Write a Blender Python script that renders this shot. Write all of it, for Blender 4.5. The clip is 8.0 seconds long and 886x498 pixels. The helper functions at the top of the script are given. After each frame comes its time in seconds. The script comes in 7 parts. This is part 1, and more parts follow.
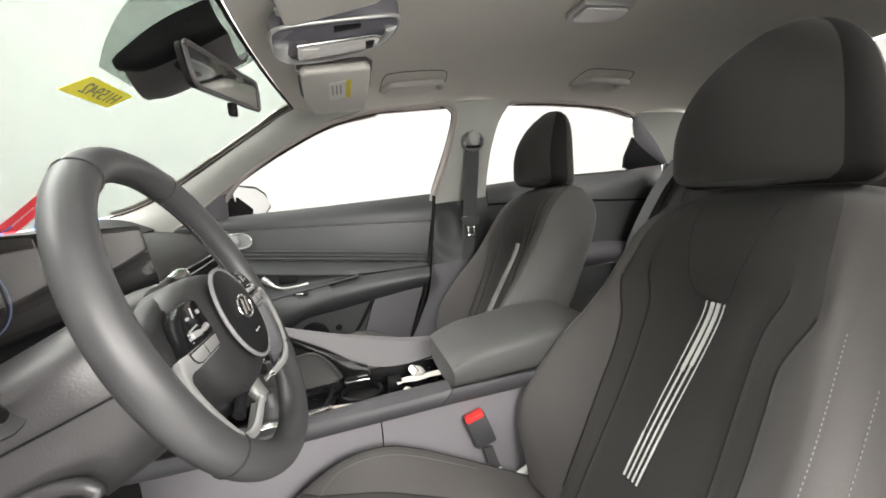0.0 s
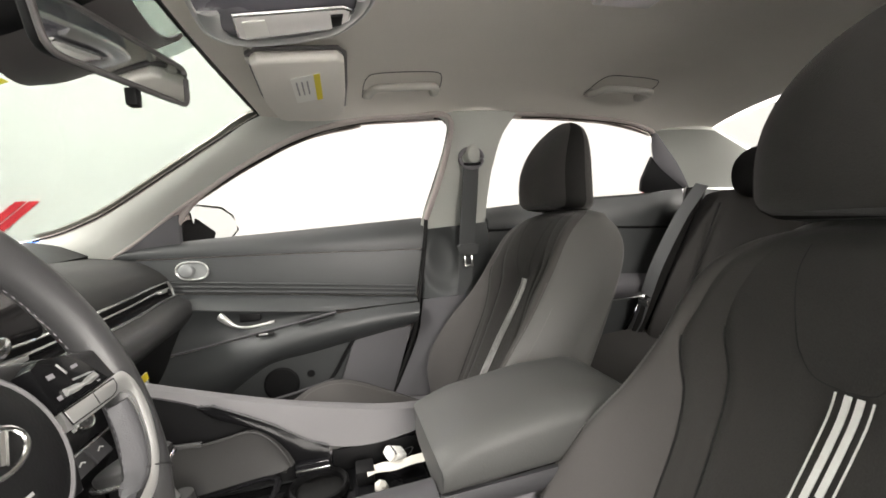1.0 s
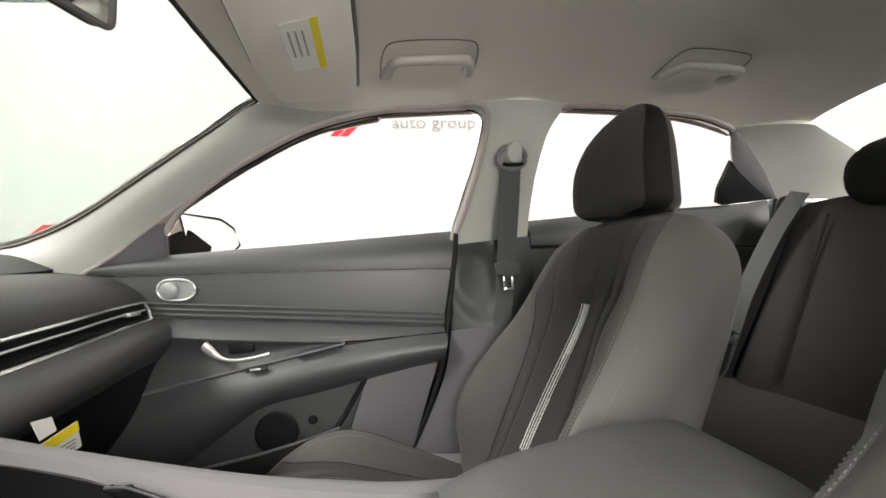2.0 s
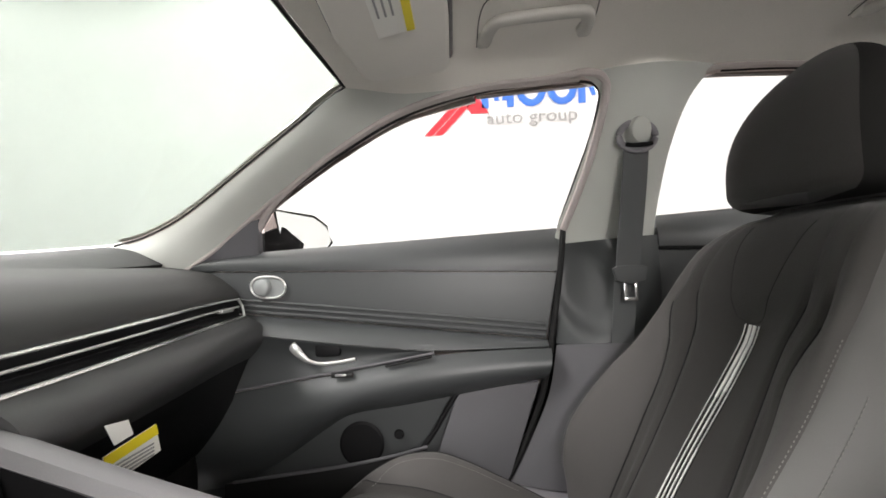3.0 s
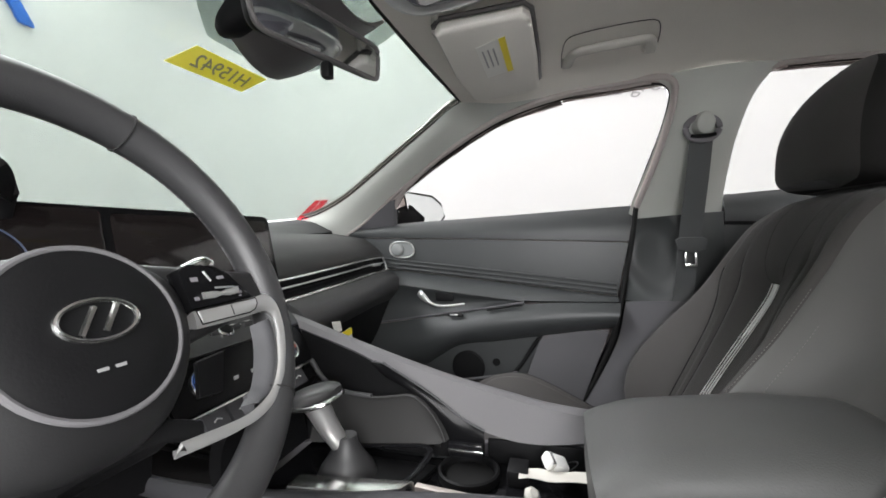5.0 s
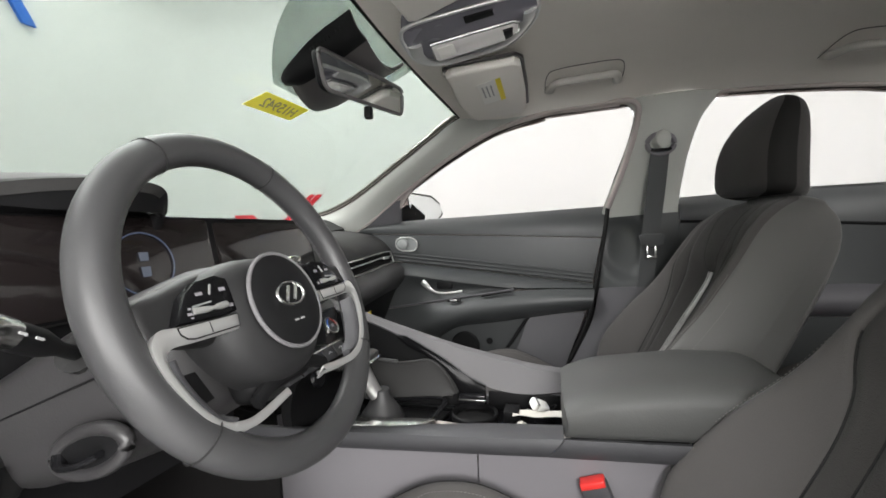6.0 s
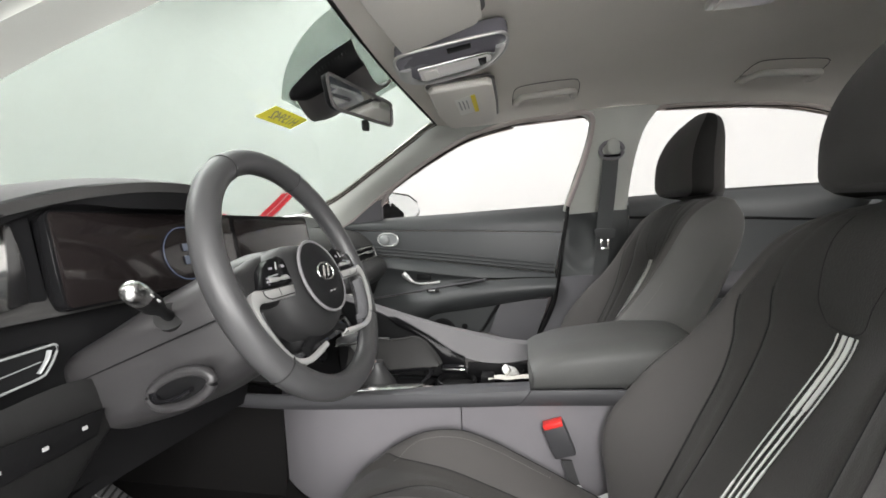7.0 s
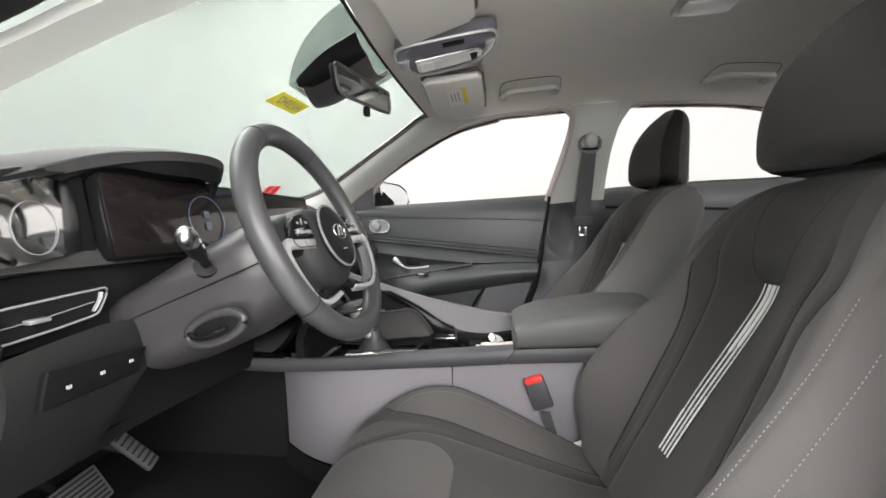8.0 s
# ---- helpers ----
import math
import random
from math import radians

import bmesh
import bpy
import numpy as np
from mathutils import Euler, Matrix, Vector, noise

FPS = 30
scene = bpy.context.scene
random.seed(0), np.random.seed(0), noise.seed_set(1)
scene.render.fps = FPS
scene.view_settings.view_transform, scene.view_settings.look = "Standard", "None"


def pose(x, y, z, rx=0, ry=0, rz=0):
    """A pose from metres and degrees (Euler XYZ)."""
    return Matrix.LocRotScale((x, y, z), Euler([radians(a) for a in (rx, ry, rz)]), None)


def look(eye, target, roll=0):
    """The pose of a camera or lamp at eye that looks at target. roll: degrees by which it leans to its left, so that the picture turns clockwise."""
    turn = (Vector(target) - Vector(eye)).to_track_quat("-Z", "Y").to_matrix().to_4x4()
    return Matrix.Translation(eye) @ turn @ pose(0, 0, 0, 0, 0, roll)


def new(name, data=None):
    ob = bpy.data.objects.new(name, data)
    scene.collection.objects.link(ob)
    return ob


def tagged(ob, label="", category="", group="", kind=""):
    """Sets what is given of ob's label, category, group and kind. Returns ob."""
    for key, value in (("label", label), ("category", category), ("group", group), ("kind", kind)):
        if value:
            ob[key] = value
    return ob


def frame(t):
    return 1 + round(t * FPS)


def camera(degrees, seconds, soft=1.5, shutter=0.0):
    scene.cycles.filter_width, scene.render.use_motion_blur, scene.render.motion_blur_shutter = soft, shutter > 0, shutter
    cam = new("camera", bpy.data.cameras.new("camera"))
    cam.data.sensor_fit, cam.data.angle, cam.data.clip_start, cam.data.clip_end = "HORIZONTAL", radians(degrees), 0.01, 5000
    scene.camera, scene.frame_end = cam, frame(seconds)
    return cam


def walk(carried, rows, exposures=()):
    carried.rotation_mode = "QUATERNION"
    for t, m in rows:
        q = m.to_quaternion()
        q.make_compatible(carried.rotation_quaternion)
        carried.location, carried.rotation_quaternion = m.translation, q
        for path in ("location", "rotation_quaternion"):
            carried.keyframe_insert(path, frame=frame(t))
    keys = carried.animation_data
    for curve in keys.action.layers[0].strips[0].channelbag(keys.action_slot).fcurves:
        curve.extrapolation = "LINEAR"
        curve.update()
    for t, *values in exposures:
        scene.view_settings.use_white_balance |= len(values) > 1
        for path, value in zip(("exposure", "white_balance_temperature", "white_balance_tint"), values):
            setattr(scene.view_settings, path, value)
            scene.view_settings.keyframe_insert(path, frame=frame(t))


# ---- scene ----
cam = camera(94.6, 8.0, soft=1.7)
PATH = [
    (0, (0.005, -0.866, 0.902), (0.455, 1.067, 0.669), -4.6),
    (0.5, (0.051, -0.763, 0.907), (0.523, 1.172, 0.727), -4.4),
    (1, (0.07, -0.654, 0.91), (0.546, 1.284, 0.783), -3.8),
    (1.2, (0.071, -0.603, 0.915), (0.556, 1.335, 0.808), -3.6),
    (2.3, (0.123, -0.363, 0.847), (0.37, 1.62, 0.915), -3.0),
    (2.5, (0.128, -0.329, 0.855), (0.284, 1.664, 0.914), -2.7),
    (3, (0.109, -0.281, 0.858), (0.016, 1.715, 0.929), -2.4),
    (3.5, (0.113, -0.286, 0.852), (-0.198, 1.689, 0.898), -1.7),
    (4, (0.116, -0.353, 0.844), (-0.371, 1.586, 0.852), -1.1),
    (4.5, (0.125, -0.46, 0.855), (-0.424, 1.463, 0.829), -0.5),
    (4.7, (0.136, -0.506, 0.848), (-0.428, 1.413, 0.816), -1.3),
    (5.8, (0.149, -0.739, 0.867), (-0.366, 1.191, 0.775), -1.5),
    (6, (0.149, -0.774, 0.87), (-0.342, 1.162, 0.775), -1.7),
    (6.5, (0.146, -0.854, 0.866), (-0.258, 1.102, 0.758), -2.0),
    (7, (0.147, -0.924, 0.864), (-0.198, 1.043, 0.755), -2.0),
    (7.5, (0.151, -0.982, 0.843), (-0.145, 0.992, 0.731), -1.7),
    (8, (0.137, -1.019, 0.815), (-0.126, 0.96, 0.701), -1.3),
]
EXPOSURE = [(0, 0.34, 6650, 10), (0.5, 0.34, 6780, 11), (1.0, 0.43, 6820, 11), (2.5, 0.48, 6680, 11), (3.5, 0.26, 6480, 13), (4.0, 0.16, 6330, 13), (4.5, 0.06, 6250, 12), (6.0, 0.02, 6430, 10), (7.0, 0.12, 6440, 10), (8.0, 0.18, 6440, 11.5)]
walk(cam, [(t, look(eye, target, roll)) for t, eye, target, roll in PATH], EXPOSURE)

# ---- light: a white photo booth lit by a bank of ceiling panels ----
world = bpy.data.worlds.new("world")
scene.world = world
world.use_nodes = True
world.node_tree.nodes["Background"].inputs[0].default_value = (0.9, 0.95, 1.0, 1)
world.node_tree.nodes["Background"].inputs[1].default_value = 0.25


def area_lamp(name, at, size_x, size_y, power, colour=(1, 1, 1)):
    lamp = bpy.data.lights.new(name, "AREA")
    lamp.shape, lamp.size, lamp.size_y = "RECTANGLE", size_x, size_y
    lamp.energy, lamp.color = power, colour
    ob = new(name, lamp)
    ob.matrix_world = pose(*at)
    return ob


for at_x, at_y, watts in ((2.3, -1.9, 50), (0.1, -2.1, 25), (2.3, 1.5, 60), (-0.6, 1.7, 40)):
    area_lamp("booth_light", (at_x, at_y, 4.5), 3.0, 2.4, watts, (1.0, 0.98, 0.965))
# tilted light panels high in front of the car
for at_y, watts in ((-1.3, 160), (1.3, 200)):
    lamp = area_lamp("booth_front_light", (-2.7, at_y, 3.85), 2.2, 1.2, watts, (1.0, 0.985, 0.97))
    lamp.matrix_world = look((-2.7, at_y, 3.85), (0.3, 0.0, 0.5))
# soft fill panels added unseen along the open driver's side and behind the car
for at, aim, wide, high, power in (((0.75, -3.1, 1.6), (0.2, 0.0, 0.65), 1.2, 1.4, 125), ((2.9, -2.6, 1.8), (0.5, 0.3, 0.7), 2.4, 1.8, 180)):
    panel = area_lamp("side_fill_light", at, wide, high, power, (1.0, 0.98, 0.95))
    panel.matrix_world = look(at, aim)


# ---- tools ----
def catmull(pts, n):
    """n points along a smooth curve through pts."""
    P = [Vector(p) for p in pts]
    P = [2 * P[0] - P[1]] + P + [2 * P[-1] - P[-2]]
    out = []
    for i in range(n):
        s = i / (n - 1) * (len(P) - 3)
        k = min(int(s), len(P) - 4)
        u = s - k
        a, b, c, d = P[k : k + 4]
        out.append(0.5 * (2 * b + (c - a) * u + (2 * a - 5 * b + 4 * c - d) * u**2 + (3 * b - a - 3 * c + d) * u**3))
    return out


def polyline(pts, n):
    P = [Vector(p) for p in pts]
    L = [0.0]
    for a, b in zip(P, P[1:]):
        L.append(L[-1] + (b - a).length)
    out, k = [], 0
    for i in range(n):
        s = L[-1] * i / (n - 1)
        while k < len(P) - 2 and s > L[k + 1]:
            k += 1
        u = (s - L[k]) / max(L[k + 1] - L[k], 1e-9)
        out.append(P[k].lerp(P[k + 1], min(u, 1)))
    return out


def sheet(rows, close_u=False, close_v=False, caps=False):
    """A mesh of quads over rows of points."""
    bm = bmesh.new()
    V = [[bm.verts.new(p) for p in r] for r in rows]
    nr, nc = len(V), len(V[0])
    for i in range(nr if close_v else nr - 1):
        for j in range(nc if close_u else nc - 1):
            a, b, c, d = V[i][j], V[i][(j + 1) % nc], V[(i + 1) % nr][(j + 1) % nc], V[(i + 1) % nr][j]
            if len({a, b, c, d}) == 4:
                bm.faces.new((a, b, c, d))
    if caps and close_u:
        bm.faces.new(V[0][::-1])
        bm.faces.new(V[-1])
    bmesh.ops.remove_doubles(bm, verts=bm.verts, dist=1e-6)
    bmesh.ops.recalc_face_normals(bm, faces=bm.faces)
    return bm


def thick(bm, depth, toward=None):
    """Give a sheet a thickness. toward: a direction into which the body goes."""
    bmesh.ops.recalc_face_normals(bm, faces=bm.faces)
    if toward is not None:
        total = sum((f.normal * f.calc_area() for f in bm.faces), Vector())
        if total.dot(Vector(toward)) > 0:
            bmesh.ops.reverse_faces(bm, faces=bm.faces)
    bm.normal_update()
    faces, rim = bm.faces[:], [e for e in bm.edges if e.is_boundary]
    twin = {v: bm.verts.new(v.co - v.normal * depth) for v in bm.verts[:]}
    for e in rim:
        f = e.link_faces[0]
        a, b = [l.vert for l in f.loops if l.edge == e][0], None
        b = e.other_vert(a)
        bm.faces.new((b, a, twin[a], twin[b]))
    for f in faces:
        bm.faces.new([twin[v] for v in reversed(f.verts)])
    bmesh.ops.recalc_face_normals(bm, faces=bm.faces)
    return bm


def plate(path, width, z0, z1, bevel=0.001):
    """A flat bar along a path in the xy plane; width: a function of 0 to 1."""
    P = [Vector((p[0], p[1], 0)) for p in path]
    n, lo, hi = len(P), [], []
    for i, p in enumerate(P):
        t = (P[min(i + 1, n - 1)] - P[max(i - 1, 0)]).normalized()
        s = Vector((-t.y, t.x, 0)) * width(i / (n - 1)) / 2
        lo.append(p + s)
        hi.append(p - s)
    rows = []
    for a, b in zip(lo, hi):
        u = (b - a) * 0.12
        rows.append([a + Vector((0, 0, z0)), a + Vector((0, 0, z1 - bevel)), a + u + Vector((0, 0, z1)), b - u + Vector((0, 0, z1)), b + Vector((0, 0, z1 - bevel)), b + Vector((0, 0, z0))])
    return sheet(rows, close_u=True, caps=True)


def strip(a, b, n=24, m=6, bulge=(0, 0, 0), depth=0.012, toward=None, smooth=True):
    """A lofted panel between two curves, bulged in the middle."""
    A, B = (catmull(a, n), catmull(b, n)) if smooth else (polyline(a, n), polyline(b, n))
    bulge = Vector(bulge)
    rows = [[p.lerp(q, j / m) + bulge * (4 * (j / m) * (1 - j / m)) for j in range(m + 1)] for p, q in zip(A, B)]
    return thick(sheet(rows), depth, toward)


def block(x0, x1, y0, y1, z0, z1, bevel=0.004, seg=2):
    bm = bmesh.new()
    bmesh.ops.create_cube(bm, size=1)
    for v in bm.verts:
        v.co = Vector((x0 + (v.co.x + 0.5) * (x1 - x0), y0 + (v.co.y + 0.5) * (y1 - y0), z0 + (v.co.z + 0.5) * (z1 - z0)))
    if bevel:
        bmesh.ops.bevel(bm, geom=bm.edges[:], offset=bevel, segments=seg, profile=0.5, affect="EDGES")
    return bm


def prism(outline, depth_vec, bevel=0.0, seg=2):
    """A solid from a closed outline pushed along depth_vec."""
    d = Vector(depth_vec)
    bm = bmesh.new()
    lo = [bm.verts.new(p) for p in outline]
    hi = [bm.verts.new(Vector(p) + d) for p in outline]
    n = len(lo)
    bm.faces.new(lo)
    bm.faces.new(hi[::-1])
    for i in range(n):
        bm.faces.new((lo[i], lo[(i + 1) % n], hi[(i + 1) % n], hi[i]))
    bmesh.ops.recalc_face_normals(bm, faces=bm.faces)
    if bevel:
        rim = [e for e in bm.edges if any(len(f.verts) > 4 or f in bm.faces[:2] for f in e.link_faces)]
        bmesh.ops.bevel(bm, geom=rim, offset=bevel, segments=seg, profile=0.5, affect="EDGES")
    return bm


def tube(pts, r, seg=10, closed=False, flat=1.0, up=(0, 0, 1), taper=None, caps=True):
    """A round or flattened bar along points. flat: its height over its width."""
    P = [Vector(p) for p in pts]
    n, rows = len(P), []
    up = Vector(up)
    for i, p in enumerate(P):
        a = P[i - 1] if (closed or i) else p
        b = P[(i + 1) % n] if (closed or i < n - 1) else p
        t = (b - a).normalized()
        s = t.cross(up)
        s = s.normalized() if s.length > 1e-4 else t.orthogonal().normalized()
        w = s.cross(t).normalized()
        k = r * (taper(i / max(n - 1, 1)) if taper else 1)
        rows.append([p + k * (math.cos(q) * s + flat * math.sin(q) * w) for q in [2 * math.pi * j / seg for j in range(seg)]])
    return sheet(rows, close_u=True, close_v=closed, caps=caps and not closed)


def ribbon(pts, width, across, thickness=0.0015):
    """A flat band along points."""
    P, c = [Vector(p) for p in pts], Vector(across).normalized() * width / 2
    return thick(sheet([[p - c, p + c] for p in P]), thickness)


def lathe(profile, seg=32, m=None):
    """A turned body from (radius, height) pairs about z."""
    rows = [[Vector((r * math.cos(a), r * math.sin(a), h)) for a in [2 * math.pi * j / seg for j in range(seg)]] for r, h in profile]
    bm = sheet(rows, close_u=True, caps=True)
    if m is not None:
        bmesh.ops.transform(bm, matrix=m, verts=bm.verts)
    return bm


def joined(*bms):
    me = bpy.data.meshes.new("joined")
    out = bmesh.new()
    for b in bms:
        b.to_mesh(me)
        out.from_mesh(me)
        b.free()
    bpy.data.meshes.remove(me)
    return out


def mesh_object(name, bm, material, sharp=38):
    me = bpy.data.meshes.new(name)
    for f in bm.faces:
        f.smooth = True
    bm.to_mesh(me)
    bm.free()
    me.set_sharp_from_angle(angle=radians(sharp))
    me.materials.append(material)
    return new(name, me)


def thing(name, label, category, at=(0, 0, 0), group="", kind=""):
    ob = new(name)
    ob.location = at
    ob.empty_display_size = 0.05
    return tagged(ob, label, category, group, kind)


def part(name, bm, material, parent, label="", sharp=38):
    ob = mesh_object(name, bm, material, sharp)
    ob.parent = parent
    if parent.parent is None:
        ob.matrix_parent_inverse = Matrix.Translation(-parent.location)
    if label:
        ob["label"] = label
    return ob


def single(name, bm, material, label, category, kind="", group="", sharp=38):
    return tagged(mesh_object(name, bm, material, sharp), label, category, group, kind)


def smooth01(a, b, x):
    u = min(max((x - a) / (b - a), 0), 1)
    return u * u * (3 - 2 * u)


# ---- materials ----
def material(name, colour, rough=0.5, metal=0.0, grain=0.0, grain_scale=520, vary=0.12, vary_scale=6, bump=0.15, spec=0.5, coat=0.0, sheen=0.0):
    m = bpy.data.materials.new(name)
    m.use_nodes = True
    nt = m.node_tree
    b = nt.nodes["Principled BSDF"]
    b.inputs["Roughness"].default_value = rough
    b.inputs["Metallic"].default_value = metal
    b.inputs["Specular IOR Level"].default_value = spec
    b.inputs["Coat Weight"].default_value = coat
    b.inputs["Sheen Weight"].default_value = sheen
    co = nt.nodes.new("ShaderNodeTexCoord")
    n1 = nt.nodes.new("ShaderNodeTexNoise")
    n1.inputs["Scale"].default_value, n1.inputs["Detail"].default_value = vary_scale, 5
    nt.links.new(co.outputs["Object"], n1.inputs["Vector"])
    n2 = nt.nodes.new("ShaderNodeTexNoise")
    n2.inputs["Scale"].default_value, n2.inputs["Detail"].default_value = grain_scale, 2
    nt.links.new(co.outputs["Object"], n2.inputs["Vector"])
    mix = nt.nodes.new("ShaderNodeMix")
    mix.data_type = "RGBA"
    mix.inputs["A"].default_value = (*[c * (1 - vary) for c in colour], 1)
    mix.inputs["B"].default_value = (*[min(c * (1 + vary), 1) for c in colour], 1)
    add = nt.nodes.new("ShaderNodeMath")
    add.operation = "MULTIPLY_ADD"
    nt.links.new(n2.outputs["Fac"], add.inputs[0])
    add.inputs[1].default_value = grain
    nt.links.new(n1.outputs["Fac"], add.inputs[2])
    nt.links.new(add.outputs[0], mix.inputs["Factor"])
    nt.links.new(mix.outputs["Result"], b.inputs["Base Color"])
    r2 = nt.nodes.new("ShaderNodeMapRange")
    r2.inputs["To Min"].default_value, r2.inputs["To Max"].default_value = max(rough - 0.08, 0.02), min(rough + 0.08, 1)
    nt.links.new(n1.outputs["Fac"], r2.inputs["Value"])
    nt.links.new(r2.outputs["Result"], b.inputs["Roughness"])
    if bump:
        bp = nt.nodes.new("ShaderNodeBump")
        bp.inputs["Strength"].default_value, bp.inputs["Distance"].default_value = bump, 0.0006
        nt.links.new(n2.outputs["Fac"], bp.inputs["Height"])
        nt.links.new(bp.outputs["Normal"], b.inputs["Normal"])
    return m


def glass_material(name, tint, gloss=0.35):
    m = bpy.data.materials.new(name)
    m.use_nodes = True
    nt = m.node_tree
    nt.nodes.remove(nt.nodes["Principled BSDF"])
    clear = nt.nodes.new("ShaderNodeBsdfTransparent")
    clear.inputs[0].default_value = (*tint, 1)
    shine = nt.nodes.new("ShaderNodeBsdfGlossy")
    shine.inputs["Roughness"].default_value = 0.02
    fres = nt.nodes.new("ShaderNodeFresnel")
    fres.inputs["IOR"].default_value = 1.35
    mul = nt.nodes.new("ShaderNodeMath")
    mul.operation = "MULTIPLY"
    nt.links.new(fres.outputs[0], mul.inputs[0])
    mul.inputs[1].default_value = gloss
    mx = nt.nodes.new("ShaderNodeMixShader")
    nt.links.new(mul.outputs[0], mx.inputs[0])
    nt.links.new(clear.outputs[0], mx.inputs[1])
    nt.links.new(shine.outputs[0], mx.inputs[2])
    nt.links.new(mx.outputs[0], nt.nodes["Material Output"].inputs["Surface"])
    return m


def emitter(name, colour, strength):
    m = bpy.data.materials.new(name)
    m.use_nodes = True
    b = m.node_tree.nodes["Principled BSDF"]
    b.inputs["Base Color"].default_value = (0, 0, 0, 1)
    b.inputs["Emission Color"].default_value = (*colour, 1)
    b.inputs["Emission Strength"].default_value = strength
    return m


BOOTH = material("booth_wall_paint", (0.86, 0.87, 0.86), 0.8, vary=0.02, vary_scale=0.7, bump=0.1, grain_scale=200)
LIGHT_ABSORBER = material("absorber_dark_grey", (0.16, 0.16, 0.165), 0.9, vary=0.15, vary_scale=1.5, bump=0.2, grain_scale=200)
BOOTH_FLOOR = material("booth_floor", (0.62, 0.622, 0.62), 0.5, vary=0.06, vary_scale=2, bump=0.1)
HEADLINER = material("headliner_cloth", (0.66, 0.632, 0.585), 0.95, grain=0.9, grain_scale=450, vary=0.10, bump=0.7, spec=0.1)
PILLAR = material("pillar_trim_grey", (0.465, 0.475, 0.445), 0.7, grain=0.35, grain_scale=800, vary=0.05, bump=0.25, spec=0.25)
VISOR_CLOTH = material("visor_vinyl", (0.70, 0.675, 0.63), 0.8, grain=0.3, vary=0.05, bump=0.25, spec=0.25)
HANDLE_GREY = material("grab_handle_plastic", (0.47, 0.455, 0.42), 0.6, vary=0.05, bump=0.1, spec=0.4)
DOOR_SOFT = material("door_soft_plastic", (0.039, 0.042, 0.043), 0.47, grain=0.5, vary=0.15, bump=0.35, spec=0.55)
DOOR_HARD = material("door_hard_plastic", (0.092, 0.090, 0.097), 0.6, grain=0.5, vary=0.12, bump=0.35, spec=0.4)
DASH = material("dash_soft_plastic", (0.031, 0.0305, 0.030), 0.6, grain=0.5, vary=0.15, bump=0.45, spec=0.22)
DASH_HARD = material("dash_hard_plastic", (0.0135, 0.0135, 0.0135), 0.5, grain=0.5, vary=0.12, bump=0.35, spec=0.2)
CONSOLE_GREY = material("console_grey_plastic", (0.185, 0.177, 0.190), 0.55, grain=0.5, vary=0.08, bump=0.3, spec=0.4)
CONSOLE_DARK = material("console_dark_plastic", (0.052, 0.052, 0.056), 0.5, grain=0.5, vary=0.1, bump=0.3, spec=0.45)
LEATHER = material("wheel_leather", (0.034, 0.034, 0.035), 0.42, grain=0.5, grain_scale=900, vary=0.12, bump=0.16, spec=0.5)
PAD = material("wheel_pad_plastic", (0.015, 0.015, 0.0155), 0.5, grain=0.4, grain_scale=900, vary=0.12, bump=0.16, spec=0.4)
ARMREST = material("armrest_vinyl", (0.064, 0.065, 0.063), 0.55, grain=0.5, grain_scale=420, vary=0.1, bump=0.5, spec=0.4)
SEAT_CLOTH = material("seat_cloth", (0.034, 0.0325, 0.031), 0.92, grain=0.9, grain_scale=620, vary=0.24, bump=0.9, spec=0.15, sheen=0.15)
SEAT_INSERT = material("seat_insert_cloth", (0.030, 0.0287, 0.0275), 0.95, grain=0.9, grain_scale=480, vary=0.28, bump=1.0, spec=0.1, sheen=0.15)
SEAT_VINYL = material("seat_side_vinyl", (0.118, 0.116, 0.112), 0.55, grain=0.5, grain_scale=900, vary=0.1, bump=0.3, spec=0.4)
# seat cloth made lighter to carry the light falling on the pads
SEAT_PAD = material("seat_cloth_lightened", (0.064, 0.0605, 0.0585), 0.8, grain=0.8, grain_scale=800, vary=0.16, bump=0.6, spec=0.25, sheen=0.1)
SEAT_DARK = material("headrest_side_cloth", (0.017, 0.0165, 0.016), 0.9, grain=0.8, grain_scale=650, vary=0.12, bump=0.5, spec=0.1)
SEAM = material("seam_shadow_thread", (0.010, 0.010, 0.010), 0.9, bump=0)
THREAD = material("grey_stitch_thread", (0.17, 0.165, 0.155), 0.7, bump=0)
STRIPE = material("silver_accent_stripe", (0.72, 0.72, 0.70), 0.5, vary=0.1, vary_scale=90, bump=0.2)
GLOSS = material("piano_black", (0.008, 0.008, 0.009), 0.11, vary=0.2, bump=0, spec=0.3)
GLOSS_DARK = material("deep_gloss_black", (0.006, 0.006, 0.0065), 0.16, vary=0.2, bump=0, spec=0.08)
SCREEN = material("display_glass", (0.010, 0.008, 0.008), 0.05, vary=0.1, bump=0, spec=0.5)
CHROME = material("satin_chrome", (0.72, 0.72, 0.71), 0.22, metal=1.0, vary=0.05, bump=0)
SILVER = material("satin_silver_plastic", (0.66, 0.66, 0.65), 0.34, metal=0.8, vary=0.05, bump=0.05)
SPEAKER = material("silver_grey_speaker_plastic", (0.26, 0.27, 0.27), 0.4, metal=0.2, vary=0.05, bump=0.1)
# near-zero black; under the dash it also carries the deep shade
BLACK = material("black_plastic_and_shade", (0.007, 0.007, 0.0075), 0.55, vary=0.15, bump=0.2, spec=0.16)
RUBBER = material("black_rubber", (0.012, 0.012, 0.012), 0.75, vary=0.15, bump=0.2, spec=0.2)
SEAL_GREY = material("grey_flocked_seal", (0.40, 0.36, 0.345), 0.8, vary=0.1, bump=0.3, spec=0.2)
